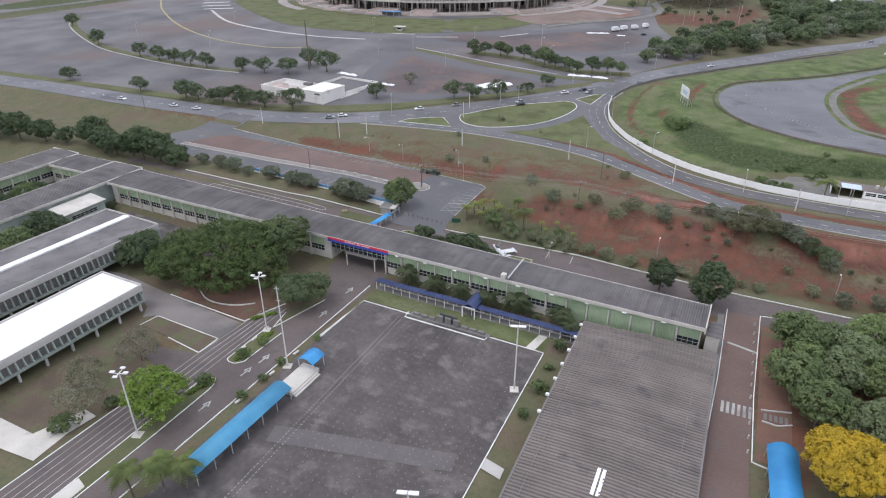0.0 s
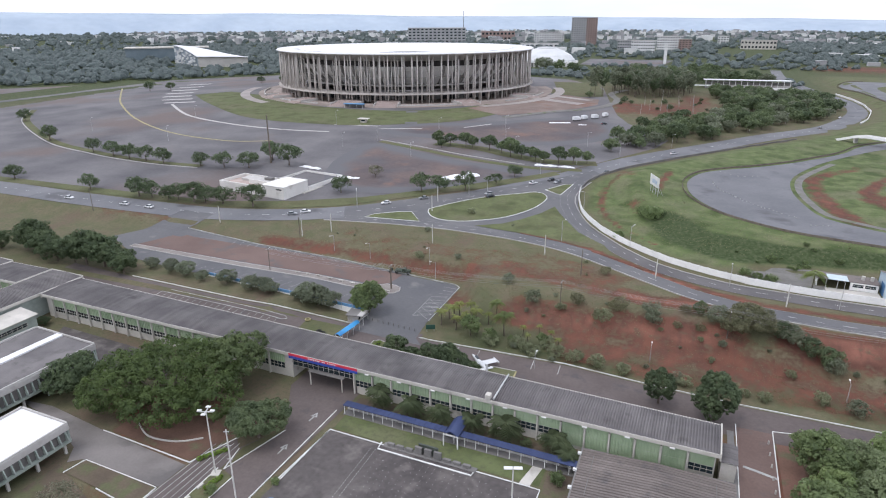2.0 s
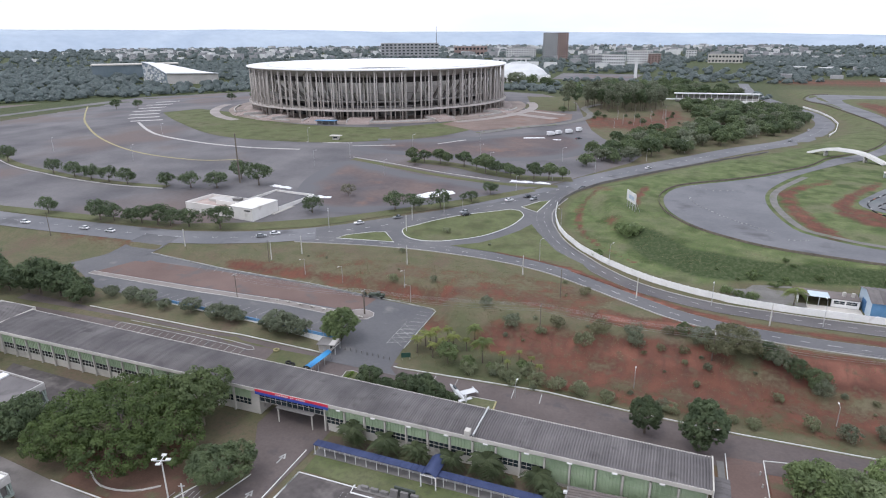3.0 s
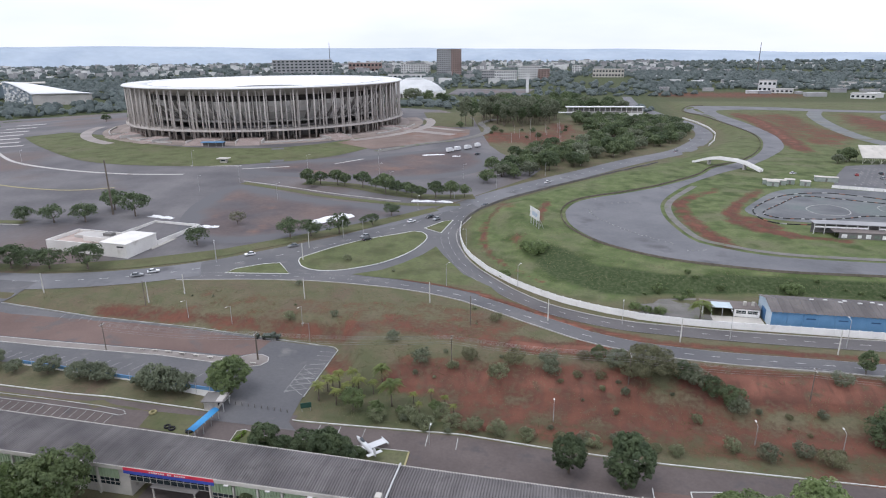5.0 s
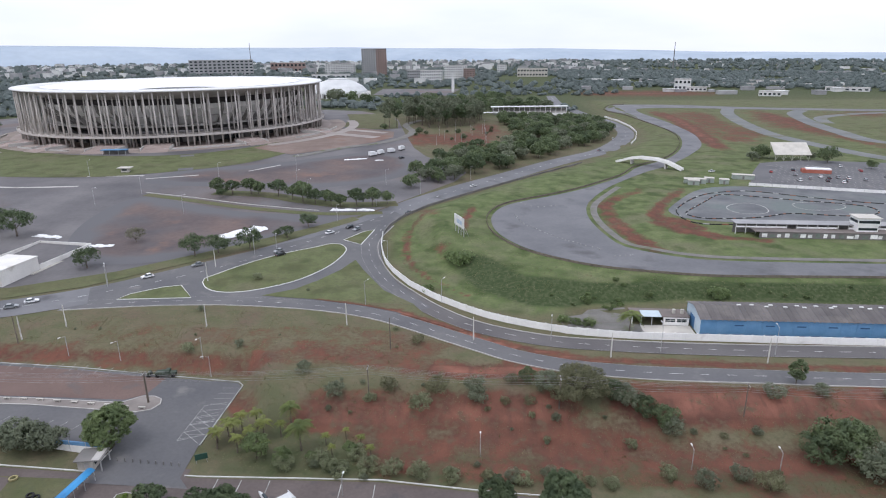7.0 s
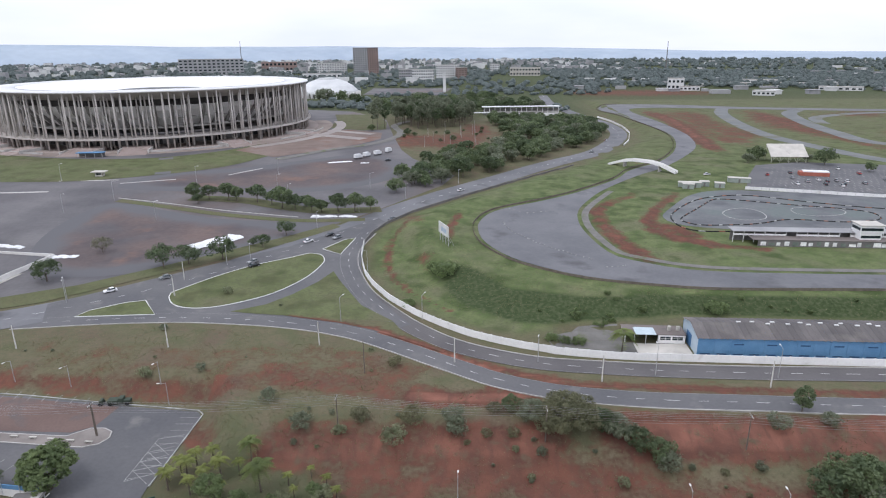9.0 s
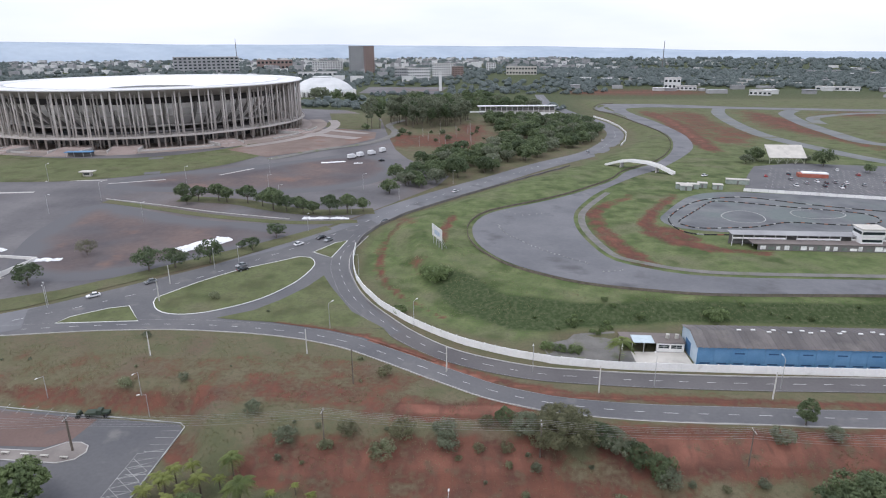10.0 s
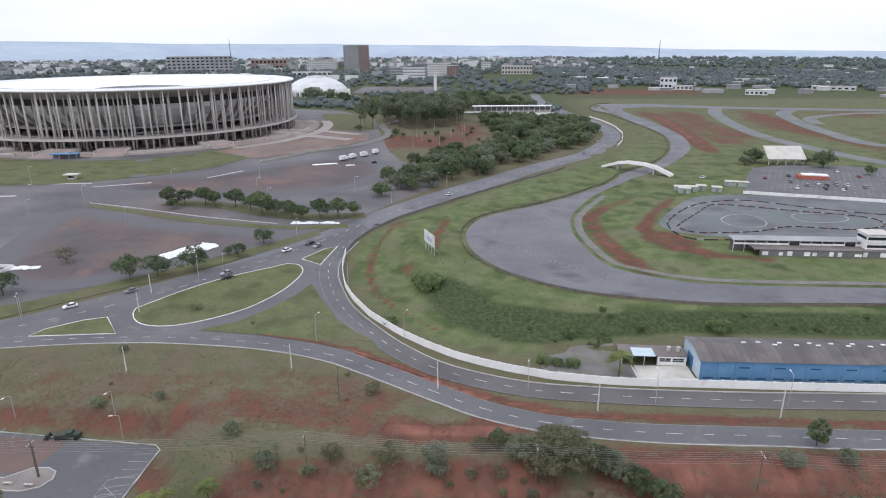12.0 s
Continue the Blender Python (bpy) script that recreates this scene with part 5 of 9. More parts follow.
def annex():
    """Low lean-to with a pale roof and a band of windows against the cross wing."""
    a = thing("annex", -170.4, 30.2, -5.5, 90, "low school annex with a pale sloping roof", "building")
    part("wall", boxed(0, 14, 0, 6.4, -1.0, 4.6), green_grey, a, "pale grey-green wall")
    bm = boxed(-0.5, 14.5, -0.6, 6.5, 4.7, 4.95, 0.04)
    for v in bm.verts:
        v.co.z += 0.13 * (v.co.y + 0.6)
    part("roof", bm, concrete_light, a, "pale sheet roof")
    window_unit(9.0, 1.2, a, (2.0, -0.08, 2.4), 6)


annex()


def louvre_block(x, y, z, rz, length, depth, height, label, white, strip_roof):
    """A block on stilts with upright concrete fins along its front."""
    b = thing("school_block", x, y, z, rz, label, "building", "school blocks")
    # wall colour darkened to carry the shade behind the fins
    part("body", boxed(-depth, 0, -length, 0, 2.4, height - 0.4), concrete_dark, b, "grey wall behind the fins, coloured dark for shade")
    part("upper_beam", boxed(-0.1, 0.5, -length - 0.4, 0.4, height - 1.4, height, 0.04), concrete, b, "grey edge beam")
    part("lower_beam", boxed(-0.1, 0.5, -length - 0.4, 0.4, 2.2, 2.9, 0.04), green_grey, b, "grey-green lower beam")
    part("end_wall", boxed(-depth, 0.3, 0, 0.4, 2.2, height - 0.2, 0.04), green_grey, b)
    roof = boxed(-depth - 0.2, 0.1, -length, 0.2, height - 0.4, height - 0.1)
    part("roof", roof, roof_white if white else roof_fibre, b, "bright white coated flat roof" if white else "weathered grey roof")
    par = bmesh.new()
    box(par, -depth - 0.5, -depth - 0.2, -length, 0.3, height - 0.5, height + 0.35)
    box(par, 0.1, 0.4, -length, 0.3, height - 0.2, height + 0.35)
    box(par, -depth, 0.1, 0.2, 0.5, height - 0.4, height + 0.35)
    part("parapet", par, concrete, b, "grey parapet")
    if strip_roof:
        part("roof_light", boxed(-depth * 0.62, -depth * 0.52, -length, 0, height - 0.1, height + 0.3), roof_white, b, "white strip along the roof")
    fin = bmesh.new()
    f = fin.faces.new([fin.verts.new(v) for v in ((0.3, -0.12, 2.9), (1.3, -0.12, 3.3), (0.7, -0.12, height - 1.4), (0.3, -0.12, height - 1.4))])
    e = bmesh.ops.extrude_face_region(fin, geom=[f])
    bmesh.ops.translate(fin, vec=(0, 0.24, 0), verts=[v for v in e["geom"] if isinstance(v, bmesh.types.BMVert)])
    bmesh.ops.recalc_face_normals(fin, faces=fin.faces)
    o = part("fin", fin, green_grey, b, "leaning grey-green concrete fin")
    o.matrix_basis = pose(0, -0.6, 0)
    for k in range(1, int(length / 1.6)):
        again(o, pose(0, -0.6 - 1.6 * k, 0))
    leg = None
    for k in range(int(length / 6)):
        for px in (-0.2, -depth + 1):
            m = pose(px, -1 - 6 * k, 0)
            if leg is None:
                leg = part("leg", boxed(-0.25, 0.25, -0.25, 0.25, -0.6, 2.4), concrete, b, "concrete leg")
                leg.matrix_basis = m
            else:
                again(leg, m)
    return b


louvre_block(-112.5, 8, -5.4, -1.75, 70, 13.5, 6.6, "school block on legs with a bright white roof and concrete fins", True, False)
louvre_block(-135, 34, -5.4, -3, 80, 22, 7.2, "school block with fins and a white strip along its grey roof", False, True)


def car_shelter():
    s = thing("roofed_car_shelter", 16.2, 44.0, -5.5, 0, "large shelter with a low corrugated grey roof", "shelter")
    sheet_roof(s, -28.3, 0.0, -75, 0, 3.15, 3.75, 0.75, 0.22, "y", roof_shed, "weathered grey corrugated roof sheet")
    part("gutter", boxed(-0.1, 0.25, -75, 0.2, 2.9, 3.3), concrete_dark, s)
    part("gutter", boxed(-28.6, -28.25, -75, 0.2, 2.9, 3.3), concrete_dark, s)
    part("edge_trim", boxed(-28.4, 0.1, 0.05, 0.3, 2.8, 3.3), concrete_dark, s)
    part("roof_light", boxed(-15.6, -15.0, -48.5, -42.5, 3.72, 3.98), roof_white, s, "white translucent roof sheet")
    part("roof_light", boxed(-14.7, -14.1, -48.5, -42.5, 3.74, 3.98), roof_white, s, "white translucent roof sheet")
    for px in (-25.9, -3.4):
        slot = None
        for k in range(9):
            m = pose(px, -4.5 - k * 6.6, 0)
            if slot is None:
                slot = part("roof_slot", boxed(-0.06, 0.06, -2.6, 2.6, 3.3, 3.55), concrete_dark, s, "dark drain slot in the roof")
                slot.matrix_basis = m
            else:
                again(slot, m)
    post = None
    for k in range(13):
        for px in (-28.3, -14, 0.0):
            m = pose(px, -0.6 - 6 * k, 0)
            if post is None:
                post = part("post", boxed(-0.12, 0.12, -0.12, 0.12, -0.2, 3.2), metal_grey, s, "steel post")
                post.matrix_basis = m
            else:
                again(post, m)
    f = part("floodlight", boxed(-0.35, 0.35, -0.3, 0.3, 0, 0.5, 0.05), paint, s, "white box floodlight")
    f.matrix_basis = pose(-28.7, -2, 3.3)
    for k in range(1, 7):
        again(f, pose(-28.7, -2 - k * 5.2, 3.3))
        if k < 4:
            again(f, pose(-0.2, -40 - k * 5.2, 3.3))


car_shelter()


def barrel(name, x, y, rz, w, length, leg, rise, mat, label, posts, zadd=0.0):
    """A vaulted canopy on thin posts; its length lies along local y."""
    c = thing(name, x, y, gz(x, y) + zadd, rz, label, "canopy")
    bm = bmesh.new()
    n, rings = 10, []
    for t in (0.0, 0.06):
        for yy in (-length / 2, length / 2):
            rings.append([bm.verts.new((-w / 2 + w * k / n, yy, leg + rise * math.sin(math.pi * k / n) + t)) for k in range(n + 1)])
    for p, q in ((rings[0], rings[1]), (rings[2], rings[3]), (rings[0], rings[2]), (rings[1], rings[3])):
        for k in range(n):
            bm.faces.new((p[k], p[k + 1], q[k + 1], q[k]))
    bmesh.ops.recalc_face_normals(bm, faces=bm.faces)
    part("vault", bm, mat, c, "", True)
    o = None
    for k in range(posts):
        yy = -length / 2 + 0.4 + (length - 0.8) * k / max(1, posts - 1)
        for px in (-w / 2 + 0.15, w / 2 - 0.15):
            m = pose(px, yy, 0)
            if o is None:
                o = part("post", boxed(-0.07, 0.07, -0.07, 0.07, -0.2, leg + 0.05), metal_grey, c, "white steel post")
                o.matrix_basis = m
            else:
                again(o, m)
    return c


barrel("vaulted_canopy", -61.7, -15.4, -1.8, 4.4, 25, 2.6, 1.0, blue_faded, "long bright blue vaulted canopy beside the parade ground", 7)
barrel("vaulted_canopy", -61.6, 6.8, -1.8, 4.2, 4.2, 2.7, 1.0, blue_sheet, "small bright blue vaulted canopy over the rostrum", 2)
barrel("vaulted_canopy", 29.6, 4, 3, 5.0, 34, 2.6, 1.4, blue_sheet, "bright blue vaulted canopy beside the lane", 8)
plat = thing("rostrum", -61.6, 1.6, -5.45, -1.8, "pale concrete rostrum with steps", "platform")
part("deck", boxed(-2.2, 2.0, -4.2, 5, 0, 0.75, 0.04), concrete_light, plat)
part("step", boxed(2.0, 2.5, -4, 4, 0, 0.5, 0.03), concrete_light, plat)
part("step", boxed(2.5, 3.0, -4, 4, 0, 0.25, 0.03), concrete_light, plat)


def covered_walk():
    w = thing("covered_walkway", -40.9, 40.6, -5.45, -1.75, "long dark blue roofed walkway on white posts before the building", "walkway")
    bm = bmesh.new()
    box(bm, -25, 28.5, -1.0, 1.0, 2.3, 2.44, 0.03)
    for k in range(43):
        box(bm, -24.8 + k * 1.25, -24.7 + k * 1.25, -1.0, 1.0, 2.43, 2.5)
    part("roof", bm, blue_dark, w, "dark blue sheet roof")
    part("low_wall", boxed(-25, 28.5, 0.95, 1.1, 0, 0.5), concrete, w, "pale low wall")
    o = None
    for k in range(22):
        for py in (-1.35, 1.35):
            m = pose(-24.6 + k * 2.46, py * 0.66, 0)
            if o is None:
                o = part("post", boxed(-0.06, 0.06, -0.06, 0.06, -0.2, 2.35), paint, w, "white post")
                o.matrix_basis = m
            else:
                again(o, m)
    part("floor", boxed(-25, 28.5, -1.1, 1.1, -0.1, 0.12), concrete_dark, w)
    bm = bmesh.new()
    n, rings = 8, []
    for yy in (-2.2, 4.0):
        rings.append([bm.verts.new((2.2 - 1.6 + 3.2 * k / n, yy, 2.8 + 1.0 * math.sin(math.pi * k / n))) for k in range(n + 1)])
    for k in range(n):
        bm.faces.new((rings[0][k], rings[0][k + 1], rings[1][k + 1], rings[1][k]))
    part("porch_vault", bm, blue_dark, w, "dark blue vaulted porch", True)
    arch = bmesh.new()
    for px in (0.6, 3.8):
        box(arch, px - 0.12, px + 0.12, -2.3, -2.1, 0, 2.9)
    box(arch, 0.6, 3.8, -2.3, -2.1, 2.8, 3.0)
    part("porch_frame", arch, paint, w, "white porch frame")


covered_walk()


def memorial():
    m = thing("memorial_wall", -41.7, 33.6, -5.42, -1.8, "low dark stone memorial wall on a white-edged base", "memorial")
    part("base", boxed(-10.5, 10.5, -0.7, 0.7, 0, 0.2, 0.03), concrete_dark, m, "grey base")
    bm = bmesh.new()
    for k in range(9):
        h = 0.9 if k not in (3, 4, 5) else 1.9
        box(bm, -9.6 + k * 2.15, -8.0 + k * 2.15, -0.25, 0.35, 0.2, h, 0.05)
    part("stones", bm, concrete_dark, m, "dark weathered stones")
    part("tablet", boxed(-2.6, 1.8, 0.5, 0.9, 0.2, 2.3, 0.05), surface("dark_green_stone", (0.05, 0.06, 0.05), (0.08, 0.09, 0.075), 1, 6, 0.7, 0.1), m, "taller dark tablet")


memorial()
laid("path", drape([(-22.5, 33), (-20.3, 33), (-18.8, 40.5), (-20.8, 40.5)], 0.12, 3), concrete_light, "pale concrete path over the lawn", "path")


def guard_house():
    g = thing("guard_house", -84.2, 80.4, gz(-84, 80), 8, "small cream guard house with a flat roof at the gate", "guard house")
    part("wall", boxed(-2.6, 0.6, -1.6, 1.6, -0.3, 2.7), concrete_light, g, "cream wall")
    part("roof", boxed(-3.0, 2.6, -2.2, 2.4, 2.7, 2.95, 0.05), concrete_dark, g, "dark flat roof slab")
    part("window", boxed(0.6, 0.66, -0.9, 0.9, 1.1, 2.1), window_glass, g)
    part("door", boxed(-1.2, -0.3, -1.66, -1.6, -0.2, 2.0), metal_grey, g)
    for py in (-1.8, 2.0):
        part("post", boxed(2.2, 2.4, py - 0.1, py + 0.1, -0.3, 2.7), metal_grey, g)
    part("roof_sheet", boxed(0.6, 2.2, -2.0, 2.2, 2.96, 3.02), concrete, g, "pale sheet on the roof")


guard_house()
barrel("blue_walk_canopy", -82.7, 71.8, -6, 2.0, 9.5, 2.5, 0.4, blue_sheet, "bright blue narrow canopy by the gate", 4)


def blue_wall_run():
    w = thing("boundary_wall", -116, 86.6, -3.2, -4.8, "white wall with a blue top band below the car park", "wall")
    part("wall_base", boxed(-32, 32, -0.12, 0.12, -1, 1.2), wall_white, w, "white lower wall")
    part("wall_top", boxed(-32, 32, -0.13, 0.13, 1.2, 2.1), blue_wall, w, "blue upper band")
    o = None
    for k in range(17):
        m = pose(-32 + k * 4, 0, 0)
        if o is None:
            o = part("fence_post", boxed(-0.05, 0.05, -0.2, -0.13, 0, 3.0), metal_grey, w, "thin fence post")
            o.matrix_basis = m
        else:
            again(o, m)


blue_wall_run()


def monument_plane():
    """A small old jet on a lawn, built as one plain piece of display with its parts."""
    p = thing("display_aircraft", -43.2, 71.0, gz(-43, 71) + 0.9, 134, "pale grey jet aircraft on display on the lawn", "aircraft")
    p.matrix_basis = p.matrix_basis @ Matrix.Diagonal((0.80, 0.80, 0.80, 1))
    body = bmesh.new()
    rings = []
    for x, r in ((-5.5, 0.15), (-4.5, 0.45), (-2, 0.7), (1, 0.75), (3.5, 0.6), (5.2, 0.35), (6, 0.08)):
        rings.append([body.verts.new((x, r * math.cos(a), r * math.sin(a) + 0.8)) for a in np.linspace(0, 2 * math.pi, 10, endpoint=False)])
    for a, b in zip(rings, rings[1:]):
        for k in range(10):
            body.faces.new((a[k], a[(k + 1) % 10], b[(k + 1) % 10], b[k]))
    bmesh.ops.recalc_face_normals(body, faces=body.faces)
    grey = surface("aircraft_paint", (0.50, 0.51, 0.52), (0.6, 0.6, 0.6), 0.5, 4, 0.45, 0.02)
    part("fuselage", body, grey, p, "", True)
    for s in (1, -1):
        part("wing", boxed(-1.6, 0.9, min(0.5 * s, 5.6 * s), max(0.5 * s, 5.6 * s), 0.62, 0.8, 0.05), grey, p, "straight wing")
        part("tip_tank", cone(bmesh.new(), (-2.2, 5.7 * s, 0.72), (1.6, 5.7 * s, 0.72), 0.3, 0.12, 8), grey, p)
        part("tailplane", boxed(-5.4, -4.2, min(0.2 * s, 2.2 * s), max(0.2 * s, 2.2 * s), 1.3, 1.42, 0.03), grey, p)
    part("fin", boxed(-5.6, -4.2, -0.08, 0.08, 1.0, 3.0, 0.03), grey, p, "upright tail fin")
    part("cockpit", boxed(1.2, 3.4, -0.4, 0.4, 1.35, 1.85, 0.18), window_glass, p, "dark glazed cockpit")
    for x, y in ((3.6, 0), (-0.6, 1.4), (-0.6, -1.4)):
        part("undercarriage_leg", boxed(x - 0.08, x + 0.08, y - 0.08, y + 0.08, -0.95, 0.7), metal_grey, p)


monument_plane()


def tyre_ring(x, y, r, mat):
    q = thing("planter_tyre", x, y, gz(x, y) + 0.16, 0, "painted tyre used as a planter on the lawn", "planter")
    part("tyre", revolve([(r * 0.6, 0), (r, 0), (r, 0.35), (r * 0.6, 0.35)], 16, True), mat, q)


tyre_ring(-97.6, 74.4, 0.9, paint_yellow)
tyre_ring(-85.6, 70.2, 0.9, rubber)
tyre_ring(-91.4, 70.6, 0.8, rubber)
tyre_ring(-90.0, 70.2, 0.8, rubber)


# ---- plants ----
def leaf_mesh(name, lobes, count, size, seed, material, shell=0.45, droop=0.0):
    """Small bent leaf clumps on many rounded boughs, which lie over a few uneven lobes (x, y, z, rx, ry, rz)."""
    plain = count <= 900
    count, size = int(count * (1.9 if plain else 2.5)), size * (0.80 if plain else 0.53)
    rng = np.random.default_rng(seed)
    lobes = np.array(lobes, float)
    weight = (lobes[:, 3] * lobes[:, 4] + lobes[:, 3] * lobes[:, 5])
    boughs = int(np.clip(count / 24, 16, 1500))
    pick = rng.choice(len(lobes), boughs * 4, p=weight / weight.sum())
    d = rng.normal(size=(boughs * 4, 3)) + (0, 0, 0.35)
    d /= np.linalg.norm(d, axis=1, keepdims=True)
    bc = lobes[pick, :3] + d * lobes[pick, 3:] * rng.uniform(0.72 - 0.5 * max(0, shell - 0.5), 1.0, (boughs * 4, 1))
    deep = np.stack([np.linalg.norm((bc - q[:3]) / q[3:], axis=1) for q in lobes], 1).min(1)
    keep = np.argsort(deep < 0.62, kind="stable")[:boughs]
    bc, d = bc[keep], d[keep]
    area = float((lobes[:, 3] * lobes[:, 4]).sum()) * 2.2
    br = 1.04 * math.sqrt(area / boughs) * rng.uniform(0.6, 1.35, boughs)
    w = br ** 2
    k = rng.choice(boughs, count, p=w / w.sum())
    e = rng.normal(size=(count, 3)) + 0.7 * d[k] + (0, 0, 0.3)
    e /= np.linalg.norm(e, axis=1, keepdims=True)
    r = 1.02 - (0.22 + 0.5 * max(0, shell - 0.45)) * rng.random(count) ** 1.4 + 0.06 * rng.normal(size=count)
    r = np.where(rng.random(count) < 0.16, r * 0.55, r)
    c = bc[k] + e * (r * br[k])[:, None] * (1, 1, 0.78)
    nrm = e + 0.24 * rng.normal(size=(count, 3)) + (0, 0, 0.25)
    nrm /= np.linalg.norm(nrm, axis=1, keepdims=True)
    a = np.cross(nrm, rng.normal(size=(count, 3)))
    a /= np.linalg.norm(a, axis=1, keepdims=True)
    b = np.cross(nrm, a)
    s = size * (0.55 + 0.8 * rng.random((count, 1)))
    q = 0.55 + 0.5 * rng.random((count, 1))
    bend = nrm * s * 0.2
    v = np.stack([c - a * s, c - b * s * q + bend, c + a * s - bend * 0.6, c + b * s * q + bend * 0.4], 1)
    v[:, :, 2] -= droop * s
    me = bpy.data.meshes.new(name)
    f = np.arange(count * 4).reshape(-1, 4)
    me.from_pydata(v.reshape(-1, 3).tolist(), [], f[:, [0, 1, 2]].tolist() if plain else np.concatenate([f[:, [0, 1, 2]], f[:, [0, 2, 3]]]).tolist())
    me.materials.append(material)
    return me


def trunk_mesh(h, r, limbs, spread, seed, lean=0.0):
    rnd = random.Random(seed)
    bm = bmesh.new()
    top = (lean, 0, h)
    cone(bm, (0, 0, -0.4), (lean * 0.5, 0, h * 0.55), r * 1.15, r * 0.8, 7)
    cone(bm, (lean * 0.5, 0, h * 0.5), top, r * 0.8, r * 0.5, 7)
    for k in range(limbs):
        a = 6.283 * (k + rnd.random() * 0.6) / limbs
        s = spread * (0.6 + 0.5 * rnd.random())
        mid = (lean + 0.5 * s * math.cos(a), 0.5 * s * math.sin(a), h + 0.35 * s)
        cone(bm, (lean * 0.8, 0, h * (0.75 + 0.2 * rnd.random())), mid, r * 0.5, r * 0.28, 6)
        cone(bm, mid, (lean + s * math.cos(a), s * math.sin(a), h + (0.6 + 0.5 * rnd.random()) * s), r * 0.28, r * 0.08, 5)
    return bm


def plant(name, label, category, lobes, count, size, seed, material, h, r, limbs, spread, shell=0.45, group=""):
    """One tree or bush, built at the origin below the ground of no place in particular, to be copied."""
    t = thing(name, 0, 0, 0, 0, label, category, group)
    part("trunk", trunk_mesh(h, r, limbs, spread, seed), bark, t)
    c = new("crown", leaf_mesh("crown", lobes, count, size, seed, material, shell))
    c.parent = t
    return t


def lobes_round(rx, h0, h1, n, seed, squash=1.0):
    """Lobes that together make an uneven crown rx wide, between two heights."""
    rnd = random.Random(seed)
    hc, hh = (h0 + h1) / 2, (h1 - h0) / 2
    out = [(0, 0, hc, rx * 0.72, rx * 0.72 * squash, hh * 0.85)]
    for k in range(n):
        a = 6.283 * (k + 0.5 * rnd.random()) / n
        d = rx * (0.42 + 0.22 * rnd.random())
        q = rx * (0.38 + 0.18 * rnd.random())
        out.append((d * math.cos(a), d * math.sin(a) * squash, hc + hh * rnd.uniform(-0.35, 0.35), q, q, hh * (0.45 + 0.2 * rnd.random())))
    out.append((rx * rnd.uniform(-0.2, 0.2), rx * rnd.uniform(-0.2, 0.2), h1 - hh * 0.45, rx * 0.5, rx * 0.5, hh * 0.5))
    return out


def spread_out(proto, spots, seed, lo=0.85, hi=1.15, dz=0.0):
    """Copies of some plants at spots (x, y[, scale]); the first ones take the first spots themselves."""
    rnd = random.Random(seed)
    for k, s in enumerate(spots):
        x, y = s[0], s[1]
        f = (s[2] if len(s) > 2 else 1.0) * rnd.uniform(lo, hi)
        m = pose(x, y, gz(x, y) + dz, 0, 0, rnd.uniform(0, 360)) @ Matrix.Diagonal((f, f, f * rnd.uniform(0.92, 1.08), 1))
        o = copy_thing(proto[k % len(proto)], m)
        o.matrix_basis = m
    for p in proto:
        for c in (*p.children_recursive, p):
            bpy.data.objects.remove(c)


# round dark trees of the car park and the verges
lot_trees = [plant("shade_tree", "round dark green shade tree with a short trunk", "tree", lobes_round(4.6, 2.2, 7.6, 6, s), 900, 0.5, s, leaf_dark, 2.6, 0.3, 4, 2.6, group="car park trees") for s in (1, 2, 3)]
spread_out(lot_trees, [(-503, 284), (-403, 229), (-342, 211), (-322, 208), (-306, 205), (-292, 204), (-278, 203), (-253, 205), (-238, 206.5), (-224, 210), (-223, 230, 1.1), (-206, 222, 1.15), (-273, 150, 0.9),
                       (-240, 149), (-233, 150, 0.9), (-223, 150, 0.85), (-218, 151), (-209, 151, 1.1), (-203, 152, 0.9), (-194, 153, 1.1), (-179, 155, 1.15), (-153, 188, 0.85), (-330, 152), (-118, 204, 0.85), (-110, 208, 0.8), (-99, 214), (-88, 229, 0.65), (-83, 245, 0.65),
                       (-93, 231, 0.4), (-560, 470), (-540, 480), (-480, 560), (-455, 570, 0.9), (-445, 575), (-415, 590, 1.2)], 5, 1.0, 1.25)

# mixed trees of the woods and rows
row_trees = [plant("woodland_tree", "broad green tree in a planted row", "tree", lobes_round(4.6, 3.6, 8.6, 6, s), 900, 0.62, s, m, 3.8, 0.28, 5, 2.8, group="row trees") for s, m in ((11, leaf_wood), (12, leaf_dark), (13, leaf_wood))]
row = [(-147, 297, 0.9), (-139, 297), (-129, 298, 1.1), (-124, 296, 0.8), (-113, 295.5), (-104, 291, 0.8), (-97, 286, 1.1), (-90, 284, 0.9), (-81, 281.5), (-76, 281, 0.8), (-68, 282), (-60, 284, 1.05), (-53, 288, 0.8), (-142, 290, 0.6), (-86, 290, 0.7)]
spread_out(row_trees, row, 6, 0.75, 1.1)

wood_protos = [plant("woodland_tree", "leafy tree of the wood beside the avenue", "tree", lobes_round(5.6, 2.2, 9.5, 6, s), 560, 0.95, s, m, 2.8, 0.3, 3, 2.6, group="woodland trees") for s, m in ((21, leaf_wood), (22, leaf_dark), (23, leaf_wood), (24, leaf_grey))]
WOOD = [(-42, 316), (-24, 340), (10, 384), (41, 438), (76, 487), (100, 532), (117, 578), (125, 625), (123, 690), (60, 690), (14, 680), (10, 630), (24, 590), (30, 540), (22, 492), (2, 452), (-24, 420), (-40, 372), (-52, 340)]


